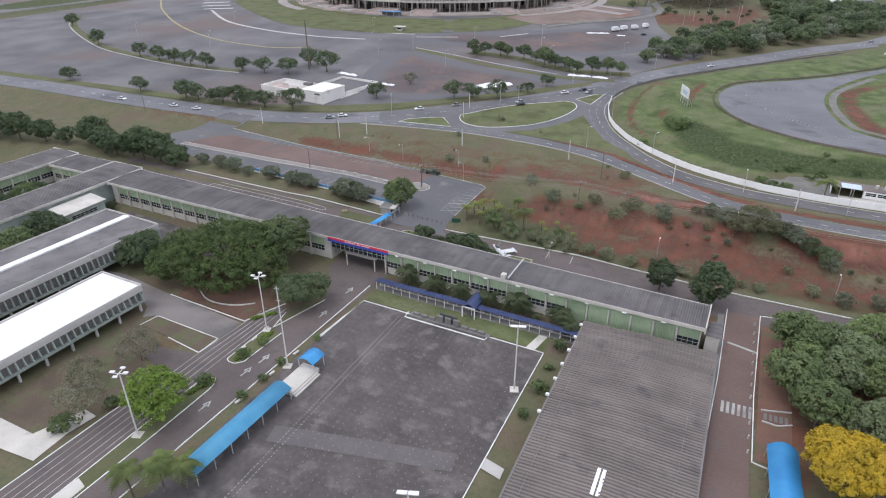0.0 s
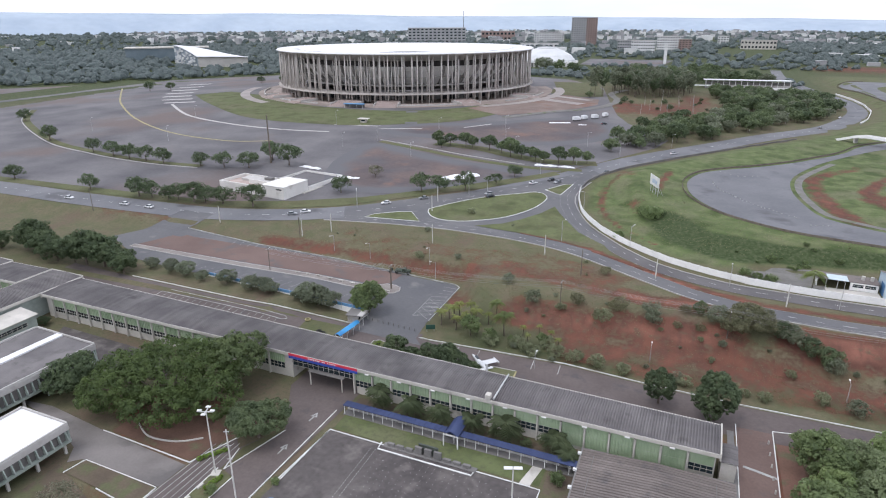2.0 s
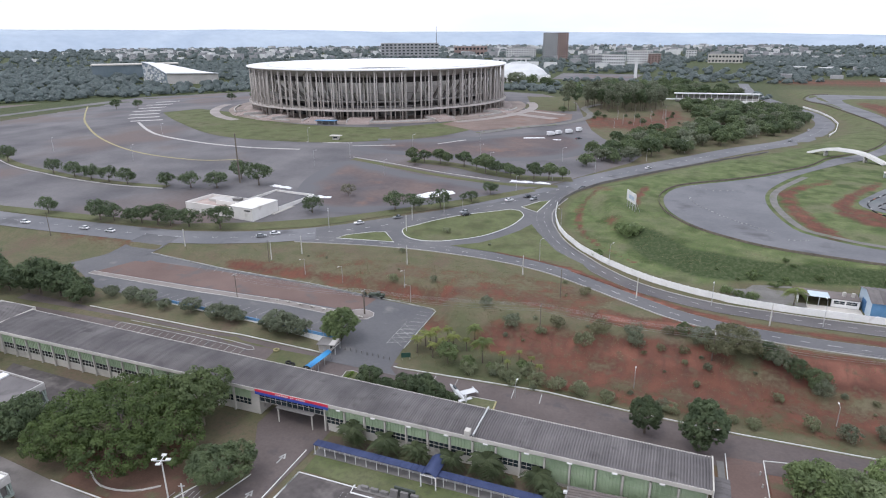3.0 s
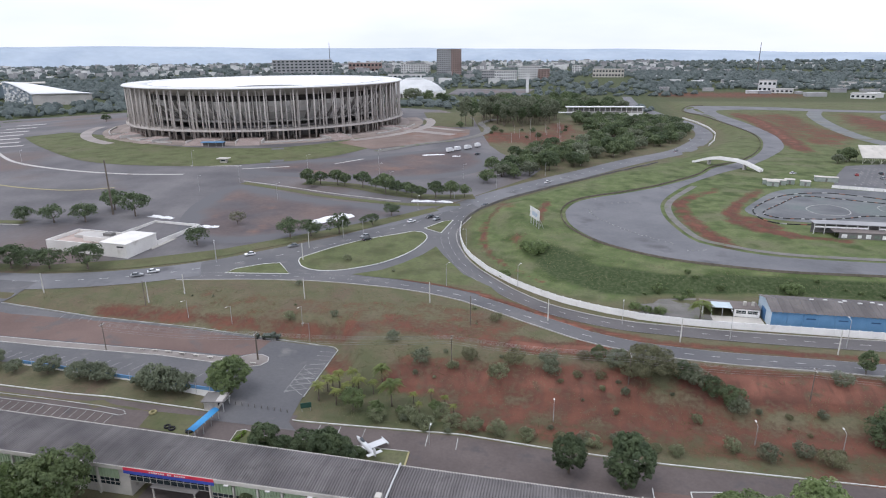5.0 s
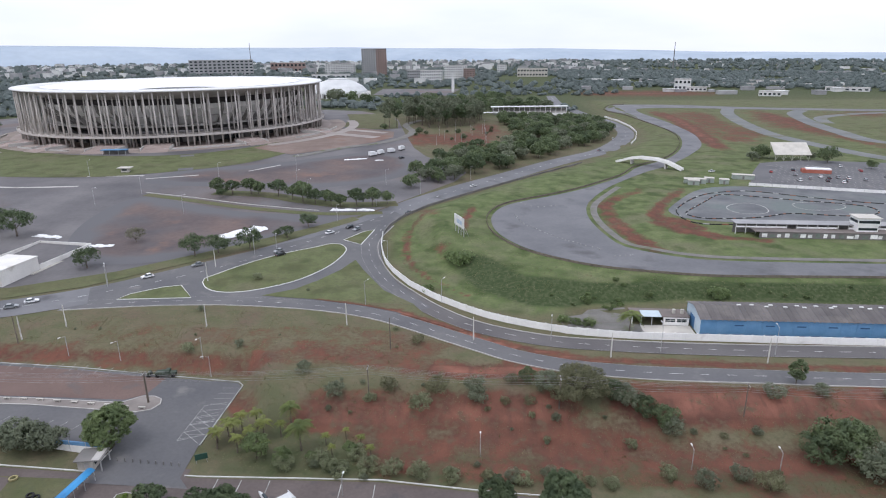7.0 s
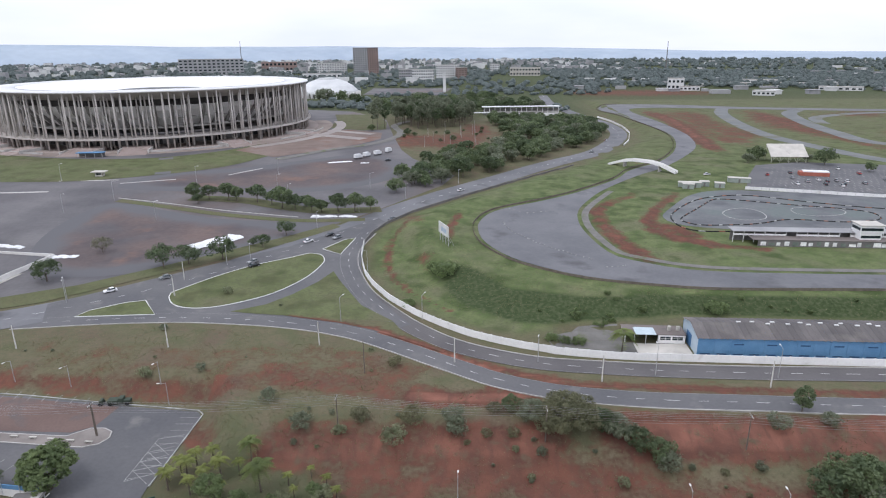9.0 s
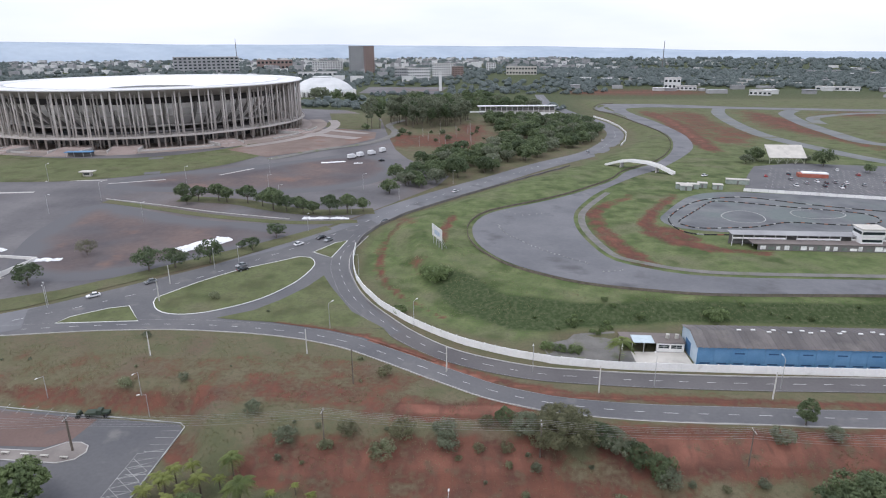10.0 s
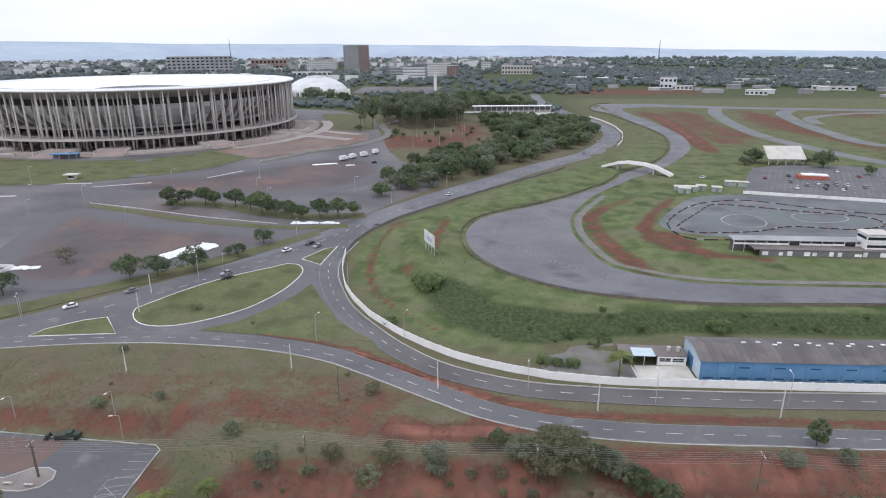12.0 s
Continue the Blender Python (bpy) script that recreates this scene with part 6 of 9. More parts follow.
def inside_spots(poly, gap, seed, jitter=0.4):
    rnd = random.Random(seed)
    xs, ys = [p[0] for p in poly], [p[1] for p in poly]
    out = []
    y = min(ys)
    while y < max(ys):
        x = min(xs)
        while x < max(xs):
            px, py = x + gap * rnd.uniform(-jitter, jitter), y + gap * rnd.uniform(-jitter, jitter)
            if inside_by(px, py, poly) > 0:
                out.append((px, py))
            x += gap
        y += gap
    return out


FAR_WOOD = [(-110, 742), (20, 705), (92, 690), (104, 745), (52, 870), (25, 985), (-120, 960)]
beyond = [(x, y, 1.5) for x, y in inside_spots(FAR_WOOD, 22, 17) if not (-8 < x < 116 and 695 < y < 775) and not (-80 < x < -2 and 770 < y < 850)]
spread_out(wood_protos, beyond + inside_spots(WOOD, 11.2, 7) + [(-33.4, 398, 1.2), (-20, 450, 0.9), (-17, 425, 0.8), (-10, 426, 0.7), (22, 567, 0.8), (-95, 548, 0.8), (-228, 925, 2.0), (-212, 962, 1.7), (-171, 870, 2.0), (-113, 750, 1.4), (182, 416, 0.8), (190, 424, 0.9), (194, 428, 0.8), (228, 408, 1.1), (222, 418, 0.7), (243, 384, 0.7)], 8, 0.62, 1.12)

spread_out([plant("small_tree", "small round tree on the red clearing", "tree", lobes_round(3.4, 1.4, 5.6, 5, s), 420, 0.6, s, leaf_dark, 1.8, 0.2, 4, 1.8) for s in (28, 29)],
           inside_spots([(-70, 500), (-20, 490), (30, 540), (20, 600), (-60, 560)], 24, 27), 28, 0.4, 0.9)
pines = [plant("tall_tree", "tall slender tree with a bare trunk and thin crown", "tree", lobes_round(4.6, 6.5, 21, 7, s), 640, 0.85, s, m, 9, 0.28, 6, 2.2, 0.8, group="tall grove trees") for s, m in ((31, leaf_grey), (32, leaf_grey), (33, leaf_dark))]
spread_out(pines, inside_spots([(-84, 600), (-50, 566), (-14, 612), (-4, 660), (-10, 740), (-60, 730), (-95, 650)], 10, 9) + [(-92, 560, 1.2), (-86, 566, 1.25), (-98, 572, 1.1)], 10, 0.8, 1.1)

# left wood behind the school and by the far lot
spread_out([plant("woodland_tree", "dense dark green tree", "tree", lobes_round(6.5, 2.0, 11, 7, s), 1500, 0.75, s, leaf_dark, 3.2, 0.4, 5, 3.2) for s in (41, 42)],
           [(-224, 84.5, 1.0), (-216, 82, 0.85), (-231, 86, 0.8), (-208, 80.5, 0.75), (-194, 81, 1.15), (-201, 82, 0.85), (-187, 82.5, 1.0), (-176, 80.5, 0.75), (-180, 83, 0.7), (-262, 77, 0.95), (-250, 80, 0.8), (-274, 75), (-287, 78, 1.1), (-240, 82, 0.6)], 11, 0.95, 1.1)
spread_out([plant("garden_tree", "leafy tree in a school yard", "tree", lobes_round(5.0, 1.4, 7.5, 6, s), 1500, 0.5, s, m, 2.4, 0.3, 4, 2.6) for s, m in ((43, leaf_dark), (44, leaf_mid))],
           [(-170.4, 23, 1.1), (-166.5, 29, 0.6), (-205, 44, 0.7), (-199, 37), (-201, 27, 1.2), (-205, 20, 1.1), (-171.5, 46.6, 0.4), (-169, 14, 1.1)], 12, 0.9, 1.1)

# the great spreading tree and its neighbours in the school court
big_lobes = [(0, 0, 7.6, 13, 10, 4.8), (2, 2, 9.0, 9, 7, 3.6), (-11, -5, 5.6, 8, 7, 3.8), (9, 2, 7.2, 8, 9, 4.4), (3, -9, 5.4, 9, 6, 3.6), (-3, 8, 7.4, 10, 7, 4.0), (14, -4, 6.0, 5.5, 7, 4.0), (-14, 3, 6.0, 6, 6, 3.6), (5, 7, 8.4, 7, 6, 3.4), (-6, -4, 7.6, 7, 6, 3.6)]
big = plant("spreading_tree", "huge broad spreading green tree in the court", "tree", big_lobes, 17000, 0.46, 51, foliage("leaves_great_tree", (0.032, 0.047, 0.018), (0.064, 0.088, 0.030)), 3.2, 0.7, 7, 9, 0.4)
big.matrix_basis = pose(-106, 29.5, gz(-103, 29), 0, 0, 12)
nb = plant("broadleaf_tree", "fresh green tree against the long building", "tree", lobes_round(7.2, 3, 13.5, 7, 52), 4200, 0.48, 52, leaf_mid, 3.6, 0.4, 5, 3)
nb.matrix_basis = pose(-95.5, 41.5, gz(-92, 39.5))
sd = plant("broadleaf_tree", "dark green tree at the edge of the great crown", "tree", lobes_round(6.6, 2, 8.6, 7, 152), 3600, 0.46, 152, leaf_dark, 3.2, 0.4, 5, 3)
sd.matrix_basis = pose(-131, 24.5, gz(-131, 24.5))
fl = plant("flat_crowned_tree", "low domed green tree beside the driveway", "tree", lobes_round(6.6, 2.0, 7.6, 9, 53), 5200, 0.40, 53, leaf_wood, 2.2, 0.35, 6, 4)
fl.matrix_basis = pose(-78.6, 26.3, gz(-78, 24))
lime = plant("lime_green_tree", "bright lime green young tree by the lanes", "tree", lobes_round(6.2, 2.2, 8.4, 7, 54), 3000, 0.44, 54, leaf_light, 2.8, 0.3, 6, 3.6, 0.55)
lime.matrix_basis = pose(-79.6, -17.5, gz(-80, -17))
yel = plant("yellow_flowering_tree", "tree covered in yellow blossom beside the lane", "tree", lobes_round(7.4, 4.2, 9.4, 9, 55), 9500, 0.36, 55, leaf_yellow, 3.2, 0.4, 6, 4)
yel.matrix_basis = pose(38.5, 18, gz(38, 18))
gate = plant("round_tree", "dense round green tree beside the guard house", "tree", lobes_round(5.6, 1.4, 9.6, 9, 56), 5600, 0.40, 56, leaf_mid, 2.6, 0.35, 5, 2.6)
gate.matrix_basis = pose(-84.6, 87.5, gz(-84.6, 87.5))
spread_out([plant("round_tree", "dense dark round tree behind the long building", "tree", lobes_round(3.9, 1.0, 9.4, 8, s), 4600, 0.36, s, leaf_dark, 2.8, 0.35, 5, 2.4) for s in (57, 58)],
           [(0.8, 71.2, 0.9), (12.9, 69.2, 1.25)], 13, 1.0, 1.02)
spread_out([plant("garden_bush", "rounded dark green bush on the roadside lawn", "bush", lobes_round(3.2, 0.4, 4.6, 5, s), 1500, 0.4, s, leaf_dark, 1.2, 0.2, 4, 1.6) for s in (59, 60)],
           [(-66.5, 69.0, 1.1), (-61.5, 68.4, 0.75), (-56.5, 68.4, 1.05), (-52, 68.8, 1.2), (-48.8, 68.4, 1.05), (-44.6, 67.2, 0.75)], 14, 0.95, 1.05)

# tree belt on the right of the lane
belt = [(32, 55), (39, 60), (46, 64, 0.9), (31, 41), (38, 46), (46, 47), (35, 33), (43, 32), (54, 57), (54, 43), (50, 29), (62, 62, 0.9), (64, 52), (66, 39), (62, 26), (36, 54, 0.8), (43, 54), (31, 64, 0.6), (72, 60), (76, 45), (34, 48, 0.8), (84, 56), (86, 42)]
spread_out([plant("broadleaf_tree", "light green bushy tree beside the school lane", "tree", lobes_round(4.8, 1.2, 8.2, 9, s), 2700, 0.43, s, m, 2.4, 0.32, 5, 2.8) for s, m in ((61, leaf_mid), (62, foliage("leaves_pale_green", (0.086, 0.108, 0.056), (0.138, 0.164, 0.088))), (64, foliage("leaves_soft_green", (0.080, 0.108, 0.046), (0.130, 0.162, 0.070))))], belt, 15, 0.9, 1.2)
spread_out([plant("broadleaf_tree", "low green tree beside the blue canopy", "tree", lobes_round(5, 1, 6.5, 6, 63), 2300, 0.48, 63, leaf_mid, 2.2, 0.3, 5, 2.8)], [(42, 8), (52, 16), (48, 2), (60, 8)], 16)

# shrubs on the red bank
leaf_scrub = foliage("leaves_olive_scrub", (0.074, 0.076, 0.044), (0.118, 0.118, 0.070))
bank = [(-38.5, 106.5, 1.0), (-13.4, 108.9, 1.15), (-17.3, 103.7, 1.15), (-4.2, 109.2, 1.15), (-48.6, 115.3, 0.8), (5.1, 112.4, 0.6), (-84.8, 126.6, 0.85), (-71.1, 129.4, 0.6), (-92.6, 152.6, 0.45), (-20.6, 133.7, 0.65), (-28.4, 141.6, 0.35), (67, 109.2, 0.9), (78.8, 110.8, 0.8),
        (-25.5, 108.9, 0.9), (-29.5, 105.4, 0.7), (-3.5, 106.3, 0.9), (43.1, 82.5, 1.0), (55.7, 82.2, 1.1), (36.4, 85, 0.9), (50.9, 85, 0.9), (41.1, 99.5, 1.0), (95, 110, 0.8), (-84, 181, 0.85), (-63, 171.5, 0.25), (15, 102, 0.5), (9, 106, 0.5), (31, 95, 0.6), (60, 100, 0.5)]
rs = random.Random(77)
bank += [(rs.uniform(-40, 30), rs.uniform(80.5, 84.5), rs.uniform(0.35, 0.7)) for _ in range(16)]
bank += [(rs.uniform(-30, 60), rs.uniform(85, 100), rs.uniform(0.2, 0.4)) for _ in range(10)]
bank += [(rs.uniform(-40, 46), rs.uniform(102, 112), rs.uniform(0.2, 0.45)) for _ in range(14)]
bank += [(rs.uniform(-150, -20), rs.uniform(124, 140), rs.uniform(0.12, 0.25)) for _ in range(5)]
leaf_soft = foliage("leaves_soft_scrub", (0.092, 0.102, 0.060), (0.138, 0.150, 0.090))
spread_out([plant("scrub_bush", "sparse grey-green scrub bush on the red bank", "bush", lobes_round(2.6, 0.3, 3.4, 6, s), 700, 0.27, s, m, 1.2, 0.10, 7, 2.2, 0.9, group="bank scrub") for s, m in ((71, leaf_grey), (72, leaf_scrub), (73, leaf_soft), (70, leaf_grey))], bank, 17, 0.85, 1.2)
low = [(-32.2, 82.6, 1.0), (-26.1, 84, 1.1), (-20.9, 83.4, 1.0), (-15.6, 82.5, 0.9), (-8.3, 82, 0.8), (-44.7, 83.9, 1.0), (-37.5, 86, 0.9), (-29.5, 88.2, 0.8), (6.2, 81.5, 0.7), (24, 81.5, 0.8), (20, 82.4, 0.6)]
spread_out([plant("scrub_bush", "soft pale green bush along the foot of the bank", "bush", lobes_round(2.4, 0.2, 3.0, 6, s), 800, 0.25, s, leaf_soft, 1.0, 0.10, 6, 1.8, 0.8, group="foot bushes") for s in (171, 172)], low, 117, 0.85, 1.15)
big_bush = plant("scrub_tree", "large rounded olive-green bush beside the road", "tree", lobes_round(7.4, 0.4, 7.0, 9, 174), 5200, 0.36, 174, leaf_scrub, 1.8, 0.25, 9, 4.6, 0.7)
big_bush.matrix_basis = pose(21, 108.4, gz(21, 108.4))
spread_out([plant("scrub_tree", "bushy green tree clump on the red bank", "tree", lobes_round(4.2, 0.5, 6.0, 7, s), 1500, 0.36, s, m, 1.8, 0.18, 8, 3.0, 0.85, group="bank trees") for s, m in ((74, leaf_dark), (75, leaf_wood), (76, leaf_grey))],
           [(29, 108.2, 0.8), (8.7, 113.6, 0.62), (32, 106.6, 0.85), (35.9, 104, 0.8), (39.9, 101.5, 0.75), (13.5, 110.6, 0.75), (70, 92.5, 1.0), (75, 93.5, 1.35), (79, 88, 1.3), (84.5, 85, 1.1), (80, 97, 1.0), (91, 88, 1.2), (90, 95, 1.2), (100, 91, 1.1), (97, 83, 1.0), (108, 95, 1.1)], 18, 0.9, 1.1)
slim = plant("slender_tree", "slim upright green tree beside the road", "tree", lobes_round(2.3, 0.8, 6.6, 7, 175), 1400, 0.3, 175, leaf_wood, 1.8, 0.16, 5, 1.5, 0.7)
slim.matrix_basis = pose(75, 115.6, gz(75, 115.6))
spread_out([plant("small_tree", "small tree with a thin crown near the blue wall", "tree", lobes_round(3.6, 1.0, 5.2, 6, s), 1000, 0.4, s, leaf_grey, 1.8, 0.16, 5, 2.2, 0.7) for s in (76, 77)],
           [(-104, 84, 1.15), (-100, 83.6, 1.2), (-96, 84, 1.1), (-107, 84.5, 0.8), (-126, 85, 1.0), (-121, 84.8, 1.0), (-118, 84.6, 0.8), (-136.5, 86, 0.9), (-146, 85, 0.7), (-154, 86.6, 1.05), (-161, 87, 0.8), (-170, 87.5, 0.7)], 19, 0.9, 1.1)
spread_out([plant("sparse_tree", "sparse grey-green tree with thin foliage", "tree", lobes_round(4.2, 1.4, 6.0, 7, 78), 1000, 0.26, 78, leaf_dry, 1.6, 0.18, 9, 3.4, 0.9)], [(-96.5, -7), (-93, -24), (-100, -18, 0.9), (-150, 218, 1.1)], 20)
spread_out([plant("yard_bush", "small dark bush in the school beds", "bush", lobes_round(1.2, 0.1, 1.3, 5, 79), 380, 0.22, 79, leaf_mid, 0.4, 0.06, 4, 0.8)],
           [(-77.4, 3.2, 1.4), (-78.3, -7, 1.5), (-76.5, 9, 0.9), (-68.3, -1), (-68.5, -7), (-15.6, 28), (-15.4, 20, 1.3), (-15.8, 12), (-66.5, 15.6, 0.8), (-68.3, 5), (-90, -20, 1.4), (-93, -28, 2.0), (-15.5, 36, 1.5)], 21)


def palm(name, label, h, fronds, reach, seed, leaves=None):
    """A palm with a ringed trunk and drooping split fronds."""
    rnd = random.Random(seed)
    t = thing(name, 0, 0, 0, 0, label, "palm")
    tr = bmesh.new()
    for k in range(5):
        cone(tr, (0.03 * k, 0, -0.3 + h * k / 5), (0.03 * (k + 1), 0, -0.3 + h * (k + 1) / 5 + 0.05), 0.2 - 0.018 * k, 0.17 - 0.018 * k, 7)
    part("trunk", tr, bark, t, "grey ringed trunk")
    vs, fs = [], []
    for k in range(fronds):
        a = 6.283 * k / fronds + rnd.uniform(-0.2, 0.2)
        up, ln = rnd.uniform(0.1, 1.0), reach * rnd.uniform(0.8, 1.15)
        ca, sa = math.cos(a), math.sin(a)
        for j in range(12):
            u = (j + 0.5) / 12
            d, z = ln * u, h - 0.2 + ln * (up * u - 1.0 * u * u)
            half, w = 0.26 * reach * math.sin(math.pi * min(0.98, u * 0.85 + 0.12)), ln / 26
            for side in (-1, 1):
                i = len(vs)
                for q, r, dz in ((d - w, 0, 0), (d + w, 0, 0), (d + w * 2.2, side * half, -0.35 * half), (d + w * 0.8, side * half, -0.4 * half)):
                    vs.append((q * ca - r * sa + 0.1, q * sa + r * ca, z + dz))
                fs.append((i, i + 1, i + 2, i + 3))
    me = bpy.data.meshes.new("fronds")
    me.from_pydata(vs, [], fs)
    me.materials.append(leaves or leaf_palm)
    c = new("fronds", me)
    c.parent = t
    return t


leaf_olive = foliage("leaves_yellow_olive", (0.092, 0.106, 0.032), (0.140, 0.154, 0.050))
spread_out([palm("palm", "slim yellow-green feathery palm on the grassy bank", 4.6, 22, 1.75, s, leaf_olive) for s in (81, 82, 181)],
           [(-61.5, 89.6), (-58.6, 92.4, 1.1), (-58.2, 96.2), (-54.6, 91.2, 1.05), (-56.4, 88.4, 0.9), (-52, 93.6, 1.1), (-60.8, 94.4, 0.9), (-62.4, 92, 0.85), (-55, 97.4, 0.9), (-48.6, 95, 0.8), (-50.2, 88.6, 0.8), (-37.4, 92.2, 0.6), (-33.4, 95, 0.6), (-29.4, 92, 0.7), (-26.6, 88.6, 0.7), (-35, 88.2, 0.6)], 22, 0.9, 1.15)
spread_out([palm("palm", "tall royal palm with drooping fronds", 6.2, 24, 2.9, s) for s in (182, 183)], [(-42.4, 90, 1.1), (-47.2, 98.6, 0.8), (-64, -31, 1.1), (-61, -29, 1.0), (-68, -34)], 122, 0.95, 1.1)
spread_out([palm("palm", "dark bushy palm clump before the green panels", 3.4, 26, 2.9, s, leaf_shade_palm) for s in (83, 84, 85)],
           [(-59.7, 46, 1.1), (-58, 45.4, 0.8), (-51.5, 45.2, 1.15), (-50, 44.8, 0.9), (-44.5, 45.2, 1.15), (-43, 44.6, 0.85), (-37.4, 45.6, 0.9), (-36, 44.8, 1.0), (-28.8, 45, 1.15), (-27.2, 44.6, 0.95), (-18.6, 45, 1.15), (-17, 44.2, 1.0), (-14.8, 41.8, 0.9), (-31, 45, 0.6), (-24, 44.6, 0.5)], 23, 0.9, 1.15)
spread_out([palm("palm", "feathery palm beside the wall", 5.6, 20, 3.2, 86)], [(41.2, 146.4, 1.2)], 25, 0.95, 1.05)
spread_out([plant("young_tree", "young dark tree on the bank lawn", "tree", lobes_round(2.3, 1.8, 5.6, 5, 84), 900, 0.34, 84, leaf_mid, 2.2, 0.14, 4, 1.3)], [(-51.4, 86.8, 1.1), (-45, 84.4, 0.7), (-39, 86, 0.6), (-31, 88.6, 0.6)], 24)


def hedge(x, y, rz, length, label):
    """A low clipped run of leaves."""
    h = thing("hedge", x, y, gz(x, y) + 0.1, rz, label, "hedge")
    c = new("crown", leaf_mesh("crown", [(-length / 2 + 0.6 + k * 1.0, 0, 0.35, 0.7, 0.5, 0.4) for k in range(max(1, int(length)))], int(260 * length), 0.2, 91, leaf_light))
    c.parent = h
    part("base", boxed(-length / 2 + 0.3, length / 2 - 0.3, -0.2, 0.2, -0.1, 0.35), bark, h)


hedge(-73.6, 69, 80, 7, "low clipped bright hedge by the gate canopy")
hedge(-83.8, 17.5, 55, 6, "low clipped bright hedge beside the lanes")
hedge(-77.8, 3.4, 78, 4, "low green hedge in the planted strip")
hedge(-77.8, 11.0, 78, 4, "low green hedge in the planted strip near the mast")
hedge(-78.3, -8.5, 78, 6, "low green hedge along the driveway bed")


for x, y in ((-79.4, 5.6), (-79.5, 9.4), (-79.6, -8.2), (-67.6, 9.2), (-67.9, 1.2), (-68.3, -8.5)):
    b = thing("concrete_block", x, y, gz(x, y) + 0.14, 84, "low pale concrete block at the edge of the bed", "block", "bed blocks")
    part("body", boxed(-0.8, 0.8, -0.25, 0.25, 0, 0.4, 0.04), concrete_light, b)

rs = random.Random(41)
leaf_weed = foliage("leaves_weed_green", (0.062, 0.084, 0.036), (0.100, 0.128, 0.056))
spots = [(-11.5, 199, 1.7), (-14.4, 203, 1.2), (31, 165, 0.6), (30.1, 152.6, 0.9), (26, 151.6, 0.8), (22.1, 150.4, 0.7), (52, 169, 0.5), (74.6, 169.7, 1.2), (-21.5, 173, 0.75), (42, 163.5, 0.5)]
spots += [(rs.uniform(16, 44), rs.uniform(160, 170), rs.uniform(0.2, 0.4)) for _ in range(10)]
spots += [(rs.uniform(30, 130), rs.uniform(165, 176), rs.uniform(0.2, 0.45)) for _ in range(9)]
spread_out([plant("verge_bush", "soft green bush on the grassy embankment", "bush", lobes_round(2.6, 0.1, 2.6, 6, s), 620, 0.34, s, leaf_weed, 0.9, 0.1, 5, 1.6, 0.6, group="embankment bushes") for s in (95, 96)], spots, 42, 0.85, 1.15)


def tufts():
    """Weeds and grass tufts of the banks, in uneven drifts."""
    rng = np.random.default_rng(61)
    areas = [([(-63, 83), (112, 80), (112, 115), (24, 117), (0, 126), (-30, 146), (-62, 154), (-63, 119)], 30000, 0.19), ([(-188, 128), (-64, 121), (-62, 154), (-100, 155), (-130, 149), (-185, 137)], 11000, 0.19),
             ([(-34, 206), (-20, 180), (0, 164), (20, 164), (140, 168), (140, 179), (70, 179), (30, 192), (8, 206), (-4, 232), (-20, 238)], 17000, 0.22)]
    vs, fs = [], []
    for poly, n, size in areas:
        lo, hi = np.min(poly, axis=0), np.max(poly, axis=0)
        p = rng.uniform(lo, hi, (n, 2))
        p = p[inside_by(p[:, 0], p[:, 1], poly) > 0.5]
        dense = np.array([noise.noise((a * 0.13, b * 0.13, 7)) + 0.5 * noise.noise((a * 0.5, b * 0.5, 2)) for a, b in p])
        p = p[dense + rng.normal(size=len(p)) * 0.15 > 0.02]
        z = terrain(p[:, 0], p[:, 1])
        for (a, b), c in zip(p, z):
            s = size * rng.uniform(0.5, 1.5)
            for k in range(3):
                q = rng.uniform(0, 6.283)
                dx, dy = s * math.cos(q), s * math.sin(q)
                i = len(vs)
                vs.extend(((a - dy * 0.35, b + dx * 0.35, c - 0.05), (a + dy * 0.35, b - dx * 0.35, c - 0.05), (a + dx * 0.7, b + dy * 0.7, c + s * rng.uniform(0.5, 1.1))))
                fs.append((i, i + 1, i + 2))
    me = bpy.data.meshes.new("bank_weeds")
    me.from_pydata(vs, [], fs)
    me.materials.append(foliage("weeds_olive", (0.086, 0.082, 0.044), (0.128, 0.122, 0.066)))
    tagged(new("bank_weeds", me), "olive weeds and grass tufts on the banks", "weeds", kind="stuff")


tufts()


# ---- walls along the road ----
def panel_wall():
    """White precast wall between the road and the race track: posts and panels."""
    line = resample([(-47, 236), (-45.5, 222), (-43.5, 212.4), (-40.5, 201.3), (-36.1, 191.2), (-28.3, 178), (-18.2, 166), (-9.3, 157.9), (-1.2, 151.8), (6.3, 147.9), (13.6, 144.8), (20.6, 142.6), (27.5, 141), (35.7, 139.7), (44, 139.1), (61.8, 138.8), (81.8, 138.4), (103.4, 138.2), (250, 139.6)], 117)
    w = tagged(new("boundary_wall"), "long white precast concrete wall between road and race track", "wall", kind="structure")
    bm = boxed(0, 1, -0.07, 0.07, -0.4, 2.15)
    panel = None
    for (ax, ay), (bx, by) in zip(line, line[1:]):
        ln, rz = math.hypot(bx - ax, by - ay), math.degrees(math.atan2(by - ay, bx - ax))
        m = pose(ax, ay, gz(ax, ay), 0, 0, rz) @ Matrix.Diagonal((ln - 0.25, 1, 1, 1)) @ Matrix.Translation((0.04, 0, 0))
        mp = pose(ax, ay, gz(ax, ay), 0, 0, rz)
        if panel is None:
            panel = part("panel", bm, wall_white, w, "whitewashed precast panel")
            panel.matrix_basis = m
            post = part("post", boxed(-0.14, 0.14, -0.14, 0.14, -0.4, 2.3, 0.02), wall_white, w, "white post")
            post.matrix_basis = mp
        else:
            again(panel, m)
            again(post, mp)


